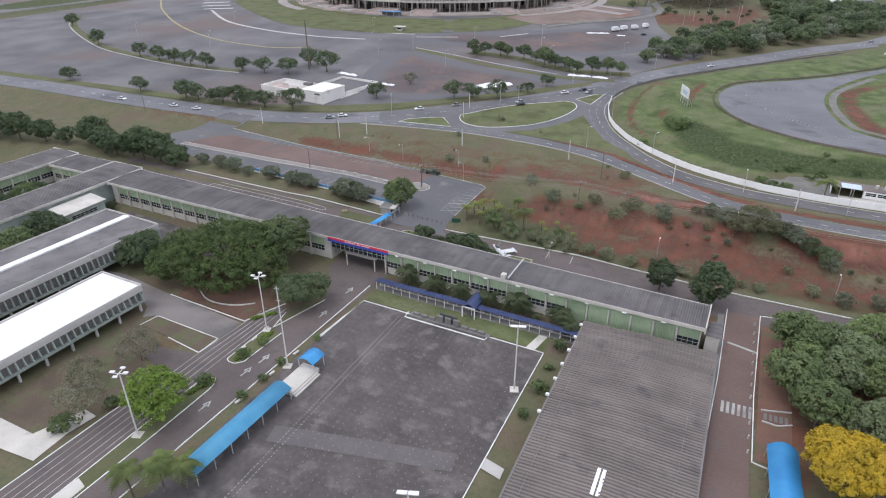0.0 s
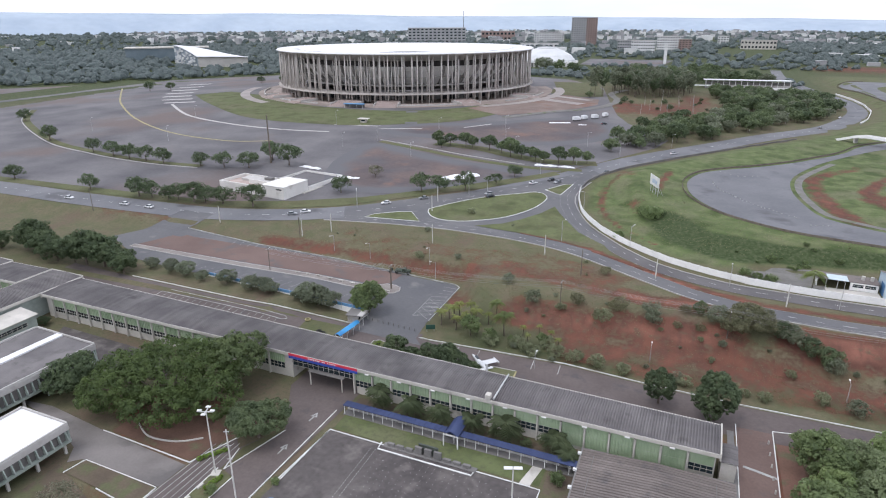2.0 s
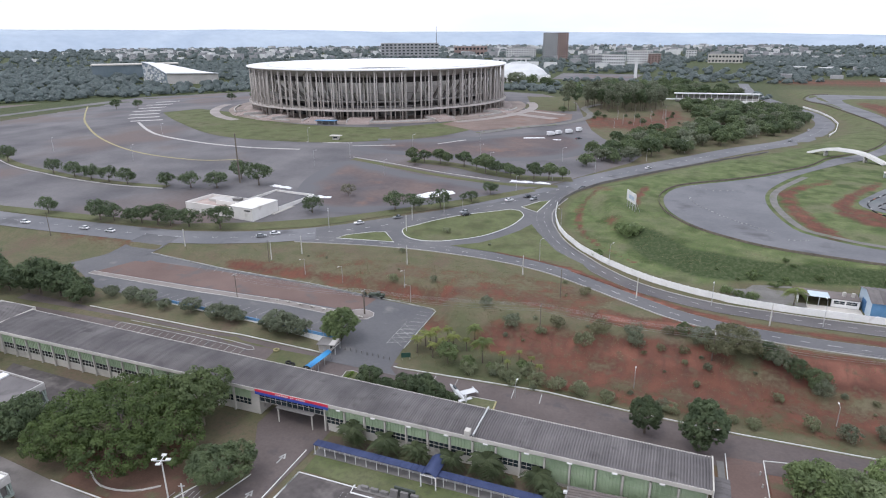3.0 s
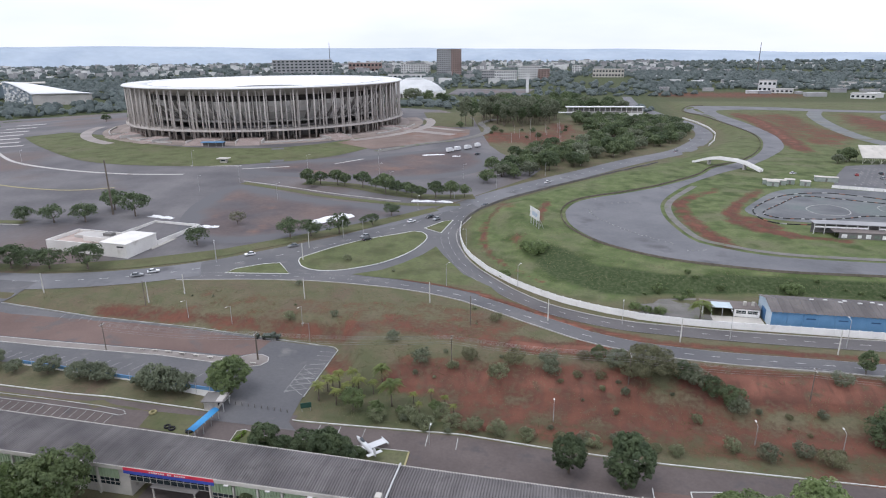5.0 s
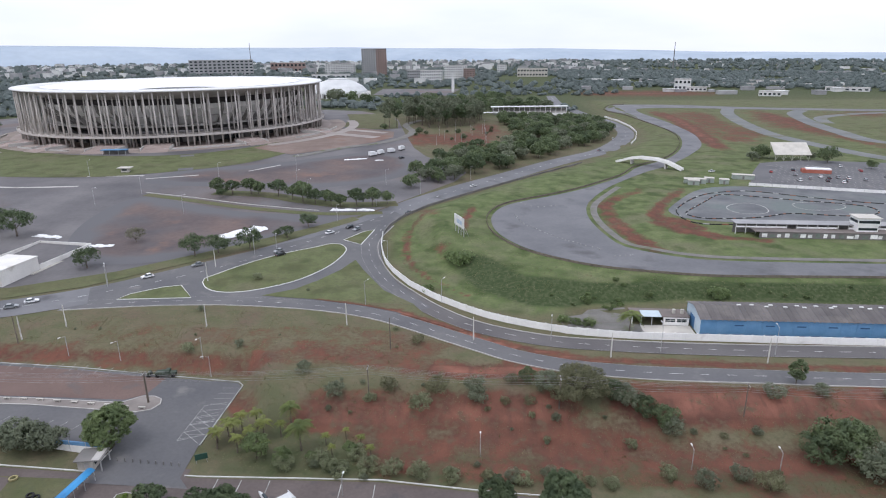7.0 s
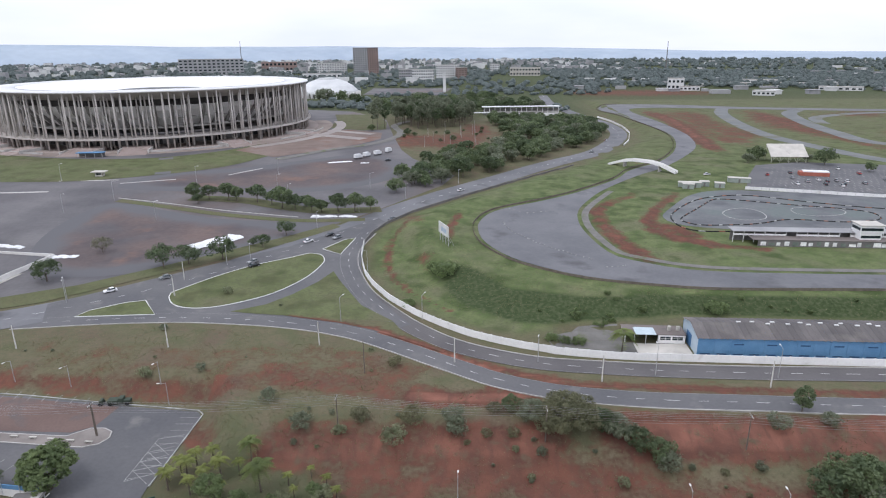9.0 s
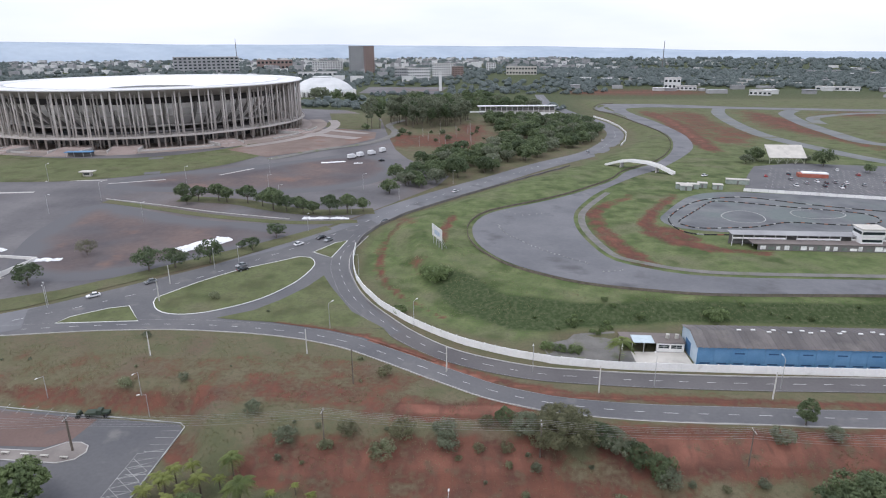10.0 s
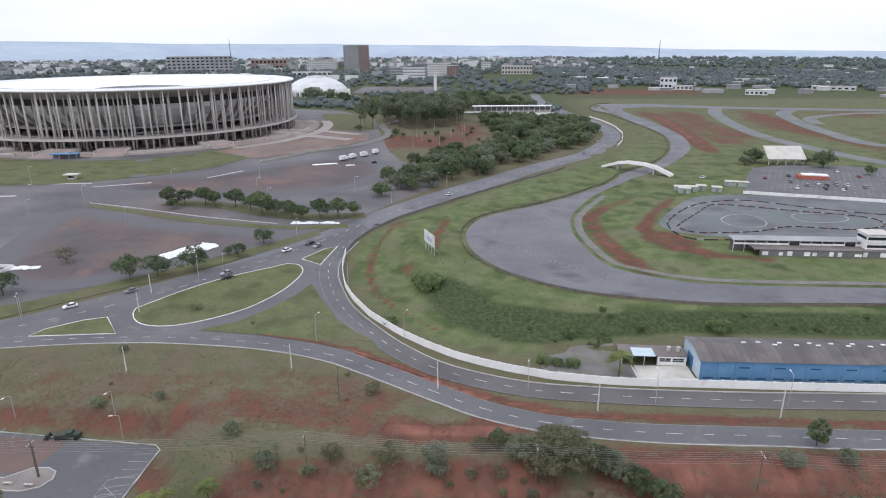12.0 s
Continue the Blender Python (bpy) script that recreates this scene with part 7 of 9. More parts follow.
panel_wall()
bw = bmesh.new()
kerb(bw, resample([(-47.2, 236), (-46.4, 250), (-41.8, 266), (-31.4, 287), (-5.2, 324), (27.4, 367), (66, 417)], 70), 0.35, 1.25)
tagged(finish("barrier_wall", bw, concrete_dark), "low dark concrete barrier along the avenue", "wall", kind="structure")
bw = bmesh.new()
kerb(bw, resample([(121, 515), (132, 545), (145, 600), (149, 650), (147, 700), (140, 745)], 50), 0.4, 1.6)
tagged(finish("barrier_wall", bw, wall_white), "pale wall along the far bend of the avenue", "wall", kind="structure")
bw = bmesh.new()
for (x, y) in offset_line(resample(T_OUT, 520), 2.2)[150:330]:
    box(bw, x - 0.05, x + 0.05, y - 0.05, y + 0.05, gz(x, y) - 0.2, gz(x, y) + 1.1)
rail_line = offset_line(resample(T_OUT, 520), 2.2)[150:330]
for h in (0.35, 0.8):
    kerb(bw, rail_line, 0.06, 0.11, h)
tagged(finish("guard_rail", bw, wood_pole), "rusty guard rail round the outside of the track bend", "guard rail", kind="stuff")


marker_line = spline([(12.5, 258), (14.5, 247), (20, 237), (28, 224.5), (35, 217), (43, 209.5)], 1.9) + spline([(47.5, 201), (54, 202.5)], 1.6) + spline([(16, 282), (24, 275), (33, 279)], 3.2)
rs = random.Random(3)
for x, y in marker_line:
    x, y = x + rs.uniform(-0.5, 0.5), y + rs.uniform(-0.5, 0.5)
    c = thing("track_marker", x, y, gz(x, y) + 0.13, rs.uniform(0, 90), "small white plastic barrier block on the race track", "marker", "track markers")
    part("block", boxed(-0.3, 0.3, -0.12, 0.12, 0, 0.25, 0.04), paint_worn, c)


# ---- blue warehouse behind the wall ----
def warehouse():
    g = gz(90, 150)
    w = thing("warehouse", 61.6, 146.2, g, -0.6, "long blue metal warehouse with a grey gabled roof", "warehouse")
    L, D, E, R = 150, 13.4, 5.6, 7.4
    part("wall", boxed(0, L, 0, 0.2, 0, E), blue_wall, w, "blue painted front wall")
    part("wall", boxed(0, L, D - 0.2, D, 0, E), blue_wall, w)
    gb = bmesh.new()
    f = gb.faces.new([gb.verts.new(v) for v in ((0, 0.2, 0), (0, D - 0.2, 0), (0, D - 0.2, E), (0, D / 2, R - 0.1), (0, 0.2, E))])
    e = bmesh.ops.extrude_face_region(gb, geom=[f])
    bmesh.ops.translate(gb, vec=(0.2, 0, 0), verts=[v for v in e["geom"] if isinstance(v, bmesh.types.BMVert)])
    bmesh.ops.recalc_face_normals(gb, faces=gb.faces)
    part("gable", gb, surface("pale_blue_panel", (0.42, 0.52, 0.60), (0.52, 0.60, 0.66), 0.3, 3, 0.6, 0.05), w, "pale blue gable end")
    part("door", boxed(-0.08, -0.01, 5.4, 9.6, 0, 3.9), surface("dark_blue_door", (0.05, 0.13, 0.26), (0.07, 0.17, 0.32), 0.5, 4, 0.6, 0.05), w, "dark blue sliding door")
    sheet_roof(w, -0.4, L + 0.4, -0.5, D + 0.5, E, R, 1.6, 0.12, "x", roof_dark, "weathered grey corrugated roof sheet")
    rib = part("wall_rib", boxed(-0.1, 0.1, -0.12, 0, 0, E - 0.1), blue_wall, w)
    rib.matrix_basis = pose(4.4, 0, 0)
    slot = part("vent", boxed(-1.3, 1.3, -0.05, -0.004, 0.7, 1.1), surface("dark_blue_vent", (0.03, 0.08, 0.16), (0.04, 0.1, 0.2), 1, 4, 0.7, 0.05), w, "dark ventilation slot")
    slot.matrix_basis = pose(2.2, 0, 0)
    cap = part("roof_vent", boxed(-0.6, 0.6, -0.28, 0.28, R - 0.05, R + 0.25, 0.06), paint, w, "white ridge ventilator")
    cap.matrix_basis = pose(13, D / 2 + 0.5, 0)
    for k in range(1, 33):
        again(rib, pose(4.4 * (k + 1), 0, 0))
        again(slot, pose(2.2 + 4.4 * k, 0, 0))
        if k % 2 == 0:
            again(slot, pose(2.2 + 4.4 * k, 0, 3.0))
        if k < 14:
            again(cap, pose(13 + k * 3.1 + (k % 3) * 0.7, D / 2 + (0.7 if k % 2 else -0.5), 0))


warehouse()


def sheds():
    g = gz(50, 155)
    s = thing("shed", 43.7, 154.2, g, -2, "low white shed with an open carport and a pale roof", "shed")
    part("roof", boxed(-0.3, 17.2, -0.2, 6.2, 2.75, 2.95), roof_shed, s, "grey flat sheet roof")
    part("carport_roof", boxed(2.8, 8.6, -1.0, 3.8, 3.1, 3.25), surface("pale_blue_sheet", (0.42, 0.50, 0.53), (0.50, 0.57, 0.60), 0.5, 3, 0.6, 0.03), s, "pale bluish-white carport roof")
    part("back_wall", boxed(0, 17, 5.8, 6, 0, 2.75), wall_white, s)
    part("side_wall", boxed(0, 0.2, 0, 5.8, 0, 2.75), wall_white, s)
    part("office_wall", boxed(9.4, 17, 0, 0.2, 0, 2.75), wall_white, s, "white office front")
    for px in (10.0, 13.4):
        win = part("window", boxed(px, px + 2.9, -0.05, -0.01, 1.2, 2.2), window_glass, s)
        part("window_frame", box(boxed(px, px + 2.9, -0.09, -0.055, 1.66, 1.74), px + 1.4, px + 1.5, -0.09, -0.055, 1.2, 2.2), paint, win)
    for px in (2.5, 5.7, 9.1):
        part("post", boxed(px - 0.08, px + 0.08, -1.1, -0.9, 0, 3.1), metal_grey, s)
    for px in (13, 15.5):
        part("tank", cone(bmesh.new(), (px, 3, 2.9), (px, 3, 4.2), 0.55, 0.5, 10), concrete_light, s, "small roof water tank")
    laid("yard", drape([(21, 152), (31, 160), (43, 162), (44, 154), (61, 154), (61, 142.5), (30, 143.5), (22, 146)], 0.1, 4), gravel, "grey yard behind the wall", "yard")
    laid("yard", drape([(46, 145), (46, 153.4), (61, 153.4), (61, 143.5)], 0.15, 4), concrete_light, "pale concrete slab before the warehouse door", "yard")


sheds()


# ---- billboard, bridge, grandstand and the like by the track ----
def billboard():
    b = thing("billboard", -12.9, 227.5, gz(-12.9, 227.5), -66, "white billboard on thin posts on the grass bank", "billboard")
    part("board", boxed(-5.4, 5.4, -0.12, 0.12, 3.4, 8.0), paint, b, "white board")
    part("print", boxed(-2.6, 3.4, -0.17, -0.13, 4.6, 6.4), surface("faded_print", (0.30, 0.40, 0.55), (0.55, 0.58, 0.6), 0.8, 3, 0.7, 0), b, "faded bluish print")
    for px in (-4.6, -1.6, 1.6, 4.6):
        p = part("post", boxed(px - 0.12, px + 0.12, 0.14, 0.36, -0.5, 7.6), metal_grey, b)
        part("brace", cone(bmesh.new(), (px, 0.3, 4.6), (px, 2.6, -0.3), 0.07, 0.07, 6), metal_grey, p)


billboard()


def footbridge():
    z = gz(105, 391)
    b = thing("footbridge", 105.5, 391, z, -40.5, "white concrete footbridge over the race track", "bridge")
    dk = bmesh.new()
    prof = [(-23, 0.2), (-13, 3.6), (-6, 4.8), (6, 4.8), (13, 3.6), (23, 0.2)]
    for (xa, za), (xb, zb) in zip(prof, prof[1:]):
        vs = [dk.verts.new(v) for v in ((xa, -2, za), (xb, -2, zb), (xb, 2, zb), (xa, 2, za), (xa, -2, za - 0.5), (xb, -2, zb - 0.5), (xb, 2, zb - 0.5), (xa, 2, za - 0.5))]
        for q in ((0, 1, 2, 3), (4, 7, 6, 5), (0, 4, 5, 1), (3, 2, 6, 7)):
            dk.faces.new([vs[i] for i in q])
    part("deck", dk, concrete, b, "arched deck")
    for s in (-1, 1):
        rl = bmesh.new()
        for (xa, za), (xb, zb) in zip(prof, prof[1:]):
            vs = [rl.verts.new(v) for v in ((xa, 1.95 * s, za - 0.4), (xb, 1.95 * s, zb - 0.4), (xb, 1.95 * s, zb + 1.2), (xa, 1.95 * s, za + 1.2), (xa, 2.15 * s, za - 0.4), (xb, 2.15 * s, zb - 0.4), (xb, 2.15 * s, zb + 1.2), (xa, 2.15 * s, za + 1.2))]
            for q in ((0, 1, 2, 3), (4, 7, 6, 5), (3, 2, 6, 7), (0, 4, 5, 1)):
                rl.faces.new([vs[i] for i in q])
        part("parapet", rl, wall_white, b, "white parapet")
    for px in (-12, 12):
        part("pier", boxed(px - 0.5, px + 0.5, -1.6, 1.6, -0.5, 3.3), concrete, b)


footbridge()


def pit_building():
    z = gz(180, 238)
    p = thing("pit_building", 103, 234.4, z, -2, "long low grandstand and pit building beside the kart track", "building")
    part("roof", boxed(0, 110, -1.0, 5.5, 4.4, 4.65, 0.05), surface("grey_sheet_roof", (0.24, 0.24, 0.245), (0.33, 0.33, 0.33), 0.1, 2, 0.7, 0.05), p, "long grey roof slab")
    part("lower_roof", boxed(6, 112, -6.5, -0.9, 2.6, 2.75, 0.04), roof_shed, p, "grey sheet lower roof")
    part("rear_wall", boxed(8, 112, -6.3, -6.1, 0, 2.6), concrete_dark, p, "white rear wall with faded paintings")
    part("inner_wall", boxed(0, 110, 2.0, 2.2, 0, 4.4), concrete_dark, p)
    o = bay = None
    for k in range(28):
        m = pose(0.3 + k * 4.05, 0, 0)
        if o is None:
            o = part("post", boxed(-0.12, 0.12, -0.9, -0.7, 0, 4.4), paint, p, "white post")
            o.matrix_basis = m
            bay = part("parapet", boxed(0.2, 3.85, -0.85, -0.7, 2.86, 3.5), wall_white, p, "white balcony front")
            bay.matrix_basis = m
        else:
            again(o, m)
            if k % 5:
                again(bay, m)
    rnd = random.Random(12)
    cols = [surface("wall_painting_" + n, c, tuple(min(1, v * 1.5) for v in c), 0.7, 3, 0.8, 0) for n, c in (("pale", (0.55, 0.55, 0.54)), ("dark", (0.12, 0.14, 0.12)), ("white", (0.62, 0.62, 0.6)))]
    for k in range(34):
        a = 9 + k * 3
        part("wall_painting", boxed(a, a + rnd.uniform(1.4, 2.8), -6.36, -6.31, 0.4, rnd.uniform(1.4, 2.2)), cols[k % 3], p, "faded wall painting as plain shapes")
    t = thing("control_tower", 153.5, 231.5, z, -2, "white two-storey control tower of the kart track", "tower")
    part("body", boxed(-4, 4, -3, 3, 0, 5.4), wall_white, t)
    cab = part("cabin", boxed(-4.3, 4.3, -3.3, 3.3, 5.4, 8.4, 0.08), wall_white, t)
    part("window", boxed(-4.0, 4.0, -3.36, -3.31, 6.4, 7.5), window_glass, cab)
    part("window", boxed(-4.36, -4.31, -3.0, 3.0, 6.4, 7.5), window_glass, cab)
    part("window", boxed(-3.6, 3.6, -3.06, -3.01, 3.4, 4.4), window_glass, cab)
    part("roof", boxed(-4.7, 4.7, -3.7, 3.7, 8.4, 8.7, 0.05), concrete_light, t)
    k = tagged(new("boundary_wall"), "low white wall with faded lettering above the kart track", "wall", kind="structure")
    line = resample([(147, 332), (208.5, 313.5), (300, 299)], 40)
    pn = None
    for (ax, ay), (bx, by) in zip(line, line[1:]):
        m = pose(ax, ay, gz(ax, ay), 0, 0, math.degrees(math.atan2(by - ay, bx - ax)))
        if pn is None:
            pn = part("panel", boxed(0.03, 3.95, -0.1, 0.1, -0.3, 1.7), wall_white, k, "white panel")
            pn.matrix_basis = m
        else:
            again(pn, m)


pit_building()


def shade_canopy():
    """A large sheet roof, low in front and high behind, on trestle legs."""
    s = thing("grandstand_canopy", 208.5, 416, gz(209, 416), -3, "white slanted canopy on pale steel legs above the car park", "canopy")
    sh = bmesh.new()
    f = sh.faces.new([sh.verts.new(v) for v in ((-12, -1, 3.8), (12, -1, 3.8), (13, 13, 10.5), (-11, 13, 10.5))])
    e = bmesh.ops.extrude_face_region(sh, geom=[f])
    bmesh.ops.translate(sh, vec=(0, -0.2, 0.35), verts=[v for v in e["geom"] if isinstance(v, bmesh.types.BMVert)])
    bmesh.ops.recalc_face_normals(sh, faces=sh.faces)
    part("sheet", sh, concrete_light, s, "white sheet roof")
    pale = surface("pale_painted_steel", (0.45, 0.46, 0.36), (0.55, 0.55, 0.44), 0.5, 4, 0.6, 0.03)
    for k in range(5):
        px = -11 + 5.5 * k
        leg = part("leg", cone(bmesh.new(), (px, 0, -0.3), (px, 0, 4.2), 0.22, 0.2, 8), pale, s, "pale steel leg")
        part("rear_leg", cone(bmesh.new(), (px, 11, -0.3), (px, 11.5, 9.6), 0.2, 0.2, 8), pale, leg)
        if k < 4:
            part("brace", cone(bmesh.new(), (px, 0, 0.2), (px + 2.7, 0, 3.9), 0.1, 0.1, 6), pale, leg)
            part("brace", cone(bmesh.new(), (px + 5.5, 0, 0.2), (px + 2.8, 0, 3.9), 0.1, 0.1, 6), pale, leg)
    k = thing("kiosk", 203, 372, gz(203, 372), -14, "red and white kiosk in the car park", "kiosk")
    part("base", boxed(-8, 8, -3, 3, 0, 2.2), surface("red_brick_paint", (0.32, 0.10, 0.07), (0.4, 0.14, 0.1), 0.5, 4, 0.8, 0.05), k, "red lower walls")
    part("roof", boxed(-6, 8, -2.6, 2.6, 2.2, 2.9, 0.1), roof_white, k, "white roof")


shade_canopy()
for x, y, w in ((117, 334, 6), (122, 338, 6), (128, 341, 5), (151, 351, 12), (135, 337, 5), (116, 338.5, 6)):
    c = thing("site_container", x, y, gz(x, y), -14, "pale grey container at the edge of the car park", "container", "containers")
    part("body", boxed(-w / 2, w / 2, -2, 2, 0, 2.6, 0.05), green_grey, c)
    part("roof", boxed(-w / 2 - 0.2, w / 2 + 0.2, -2.2, 2.2, 2.6, 2.8), concrete_light, c)
    part("door", boxed(-0.5, 0.5, -2.05, -2.0, 0.1, 2.1), concrete_dark, c)


# ---- white service building in the big car park ----
def service_building():
    """A white block with a sunken terrace beside it and a walled yard behind."""
    b = thing("service_building", -171.5, 168, gz(-180, 178), -6.6, "low white flat-roofed service building with a walled yard", "building")
    cream = surface("cream_render", (0.62, 0.60, 0.565), (0.72, 0.70, 0.665), 0.15, 2.0, 0.8, 0.08, stain=((0.50, 0.47, 0.43), 0.2, 0.62))
    terrace = surface("pinkish_terrace", (0.34, 0.27, 0.24), (0.44, 0.36, 0.32), 0.2, 2.0, 0.85, 0.1)
    block = part("block", boxed(-13, 0, 0, 17, -1.5, 5.4), cream, b, "taller white block")
    part("parapet", boxed(-13.2, 0.2, -0.2, 17.2, 5.4, 5.75, 0.05), cream, block)
    part("louvre", boxed(-4.6, -1.2, -0.06, -0.01, 4.0, 4.6), dark_gap, block, "dark ventilation slot")
    for d in ((-41, -13, 0, 0.5, -1.5, 4.6), (-41, -40.5, 0.5, 17, -1.5, 4.6), (-40.5, -13, 16.5, 17, -1.5, 4.6), (-28, -13, 6.5, 7.0, 3.2, 5.2)):
        part("wall", boxed(*d), cream, b, "white rendered wall")
    part("terrace_floor", boxed(-40.5, -13, 0.5, 16.5, 2.8, 3.2), terrace, b, "sunken pinkish terrace")
    part("plant_room", boxed(-36, -14, 9.5, 15.5, 3.2, 4.4, 0.05), concrete, b, "grey equipment roof")
    part("tank", boxed(-22, -18, 11, 14, 4.4, 5.6, 0.05), concrete_dark, b, "dark rooftop box")
    for d in ((0.0, 0.35, 17, 44, -1.5, 2.4), (-24, 0.35, 44, 44.35, -1.5, 2.4), (-24.35, -24, 17, 44.35, -1.5, 2.4)):
        part("yard_wall", boxed(*d), cream, b, "white yard wall")
    part("ledge", boxed(0.35, 1.6, 12, 40, -1.5, 0.5), concrete_light, b, "pale ledge along the yard")
    part("yard_floor", boxed(-24, 0, 17, 44, -1.5, 0.3), concrete, b)


service_building()


def heap(x, y, lx, ly, h, rz, seed):
    """A crumpled white tarpaulin lying on the ground."""
    rnd = random.Random(seed)
    bm = bmesh.new()
    n = 12
    rows = []
    for j in range(5):
        rows.append([bm.verts.new((lx * (i / n - 0.5) * (1 + 0.1 * rnd.uniform(-1, 1)), ly * (j / 4 - 0.5) * (0.7 + 0.5 * rnd.random()), (h * rnd.uniform(0.3, 1)) if 0 < j < 4 and 0 < i < n else 0.02)) for i in range(n + 1)])
    for p, q in zip(rows, rows[1:]):
        for i in range(n):
            bm.faces.new((p[i], p[i + 1], q[i + 1], q[i]))
    o = finish("tarpaulin", bm, roof_white)
    o.matrix_basis = pose(x, y, gz(x, y) + 0.14, 0, 0, rz)
    tagged(o, "crumpled white tarpaulin lying in the car park", "tarpaulin", "tarpaulins")


for k, a in enumerate(((-110, 235, 22, 9, 1.3, 52), (-163, 212, 12, 3.5, 0.8, 10), (-192, 222, 14, 3, 0.9, -12), (-73, 274, 13, 2.4, 1.0, 4), (-62, 275.5, 9, 2.2, 0.9, 0), (-92, 398, 16, 3, 0.6, 20), (-75, 398, 6, 2, 0.5, 10))):
    heap(*a, k)


# ---- vehicles ----
def make_car(name, label, mat, long=4.3, wide=1.75, high=1.45, pickup=False):
    c = thing(name, 0, 0, 0, 0, label, "car", "cars")
    h = long / 2
    prof = [(-h, 0.35), (-h, 0.8), (-h * 0.78, 0.95), (h * 0.42, 0.95), (h * 0.95, 0.72), (h, 0.38)]
    cab = [(-h * 0.8, 0.93), (-h * 0.55, high), (h * 0.08, high), (h * 0.45, 0.93)] if not pickup else [(-h * 0.2, 0.93), (-h * 0.14, high), (h * 0.2, high), (h * 0.5, 0.93)]

    def slab(pr, w, top_in=0.0):
        bm = bmesh.new()
        l = [bm.verts.new((x, -w / 2 + (top_in if z > 1.1 else 0), z)) for x, z in pr]
        r = [bm.verts.new((x, w / 2 - (top_in if z > 1.1 else 0), z)) for x, z in pr]
        bm.faces.new(l)
        bm.faces.new(r[::-1])
        for i in range(len(pr)):
            j = (i + 1) % len(pr)
            bm.faces.new((l[j], l[i], r[i], r[j]))
        bmesh.ops.recalc_face_normals(bm, faces=bm.faces)
        return bm

    part("body", slab(prof, wide), mat, c)
    part("cabin_glass", slab(cab, wide - 0.1, 0.16), window_glass, c, "dark glazed cabin")
    part("roof", boxed(cab[1][0] + 0.02, cab[2][0] - 0.02, -wide / 2 + 0.2, wide / 2 - 0.2, high - 0.03, high + 0.035), mat, c)
    for x in (-h * 0.62, h * 0.62):
        for s in (-1, 1):
            wh = part("wheel", cone(bmesh.new(), (x, s * (wide / 2 - 0.2), 0.32), (x, s * (wide / 2 + 0.02), 0.32), 0.32, 0.32, 12), rubber, c, "black tyre")
            part("rim", cone(bmesh.new(), (x, s * (wide / 2 + 0.02), 0.32), (x, s * (wide / 2 + 0.03), 0.32), 0.19, 0.19, 8), metal_grey, wh)
    for s in (-1, 1):
        part("headlight", boxed(h * 0.93, h * 0.99, s * 0.6 - 0.16, s * 0.6 + 0.16, 0.58, 0.7), paint, c)
        part("tail_light", boxed(-h - 0.02, -h + 0.02, s * 0.62 - 0.14, s * 0.62 + 0.14, 0.62, 0.78), red_paint, c)
    return c


def place_cars(proto, spots):
    for x, y, rz in spots:
        copy_thing(proto, pose(x, y, gz(x, y) + 0.13, 0, 0, rz))
    for o in (*proto.children_recursive, proto):
        bpy.data.objects.remove(o)


place_cars(make_car("car", "white hatchback on the asphalt", car_white), [(-125, 180, 222), (-152, 156, 32), (-236, 136.5, 182), (-222, 137, 182), (-269, 135, 0), (-71, 237, 52), (-9, 333, 52), (209, 384, 70), (181, 345, 80), (203, 340, 75), (198, 356, 75), (212, 352, 75), (240, 340, 75), (225, 330, 160), (250, 372, 75), (228, 392, 70), (140, 372, 30), (112, 545, 70)])
place_cars(make_car("car", "silver saloon on the asphalt", car_grey), [(-112, 193, 225), (-86, 211, 232), (-60, 243, 240), (-155.6, 151.3, 30), (207, 354, 75), (190, 352, 75), (219, 347, 75), (186, 362, 80), (236, 356, 75), (88, 476, 58)])
place_cars(make_car("car", "black car on the asphalt", car_dark), [(-84, 207, 48), (-64, 246, 235), (-40, 272, 232), (201, 352, 75), (206, 344, 75), (196, 344, 75), (192, 378, 80), (-61, 408, 40)])
place_cars(make_car("car", "red car in the car park", car_red), [(176, 372, 70), (232, 376, 75)])


def old_truck(x, y, rz):
    t = thing("old_army_truck", x, y, gz(x, y) + 0.12, rz, "old dark green field vehicle on display with its trailer", "truck")
    olive = surface("olive_paint", (0.035, 0.05, 0.035), (0.055, 0.07, 0.05), 0.8, 5, 0.7, 0.05)
    part("bonnet", boxed(1.2, 2.8, -0.7, 0.7, 0.7, 1.4, 0.08), olive, t)
    part("cab", boxed(0.0, 1.2, -0.9, 0.9, 0.7, 2.0, 0.1), olive, t)
    part("bed", boxed(-2.6, 0.0, -1.0, 1.0, 0.8, 1.5, 0.05), olive, t)
    part("gun_shield", boxed(-4.6, -3.9, -0.8, 0.8, 0.6, 1.5, 0.05), olive, t)
    for x0 in (-4.3, -2.0, 2.1):
        for s in (-1, 1):
            part("wheel", cone(bmesh.new(), (x0, s * 0.75, 0.5), (x0, s * 1.05, 0.5), 0.5, 0.5, 12), rubber, t)


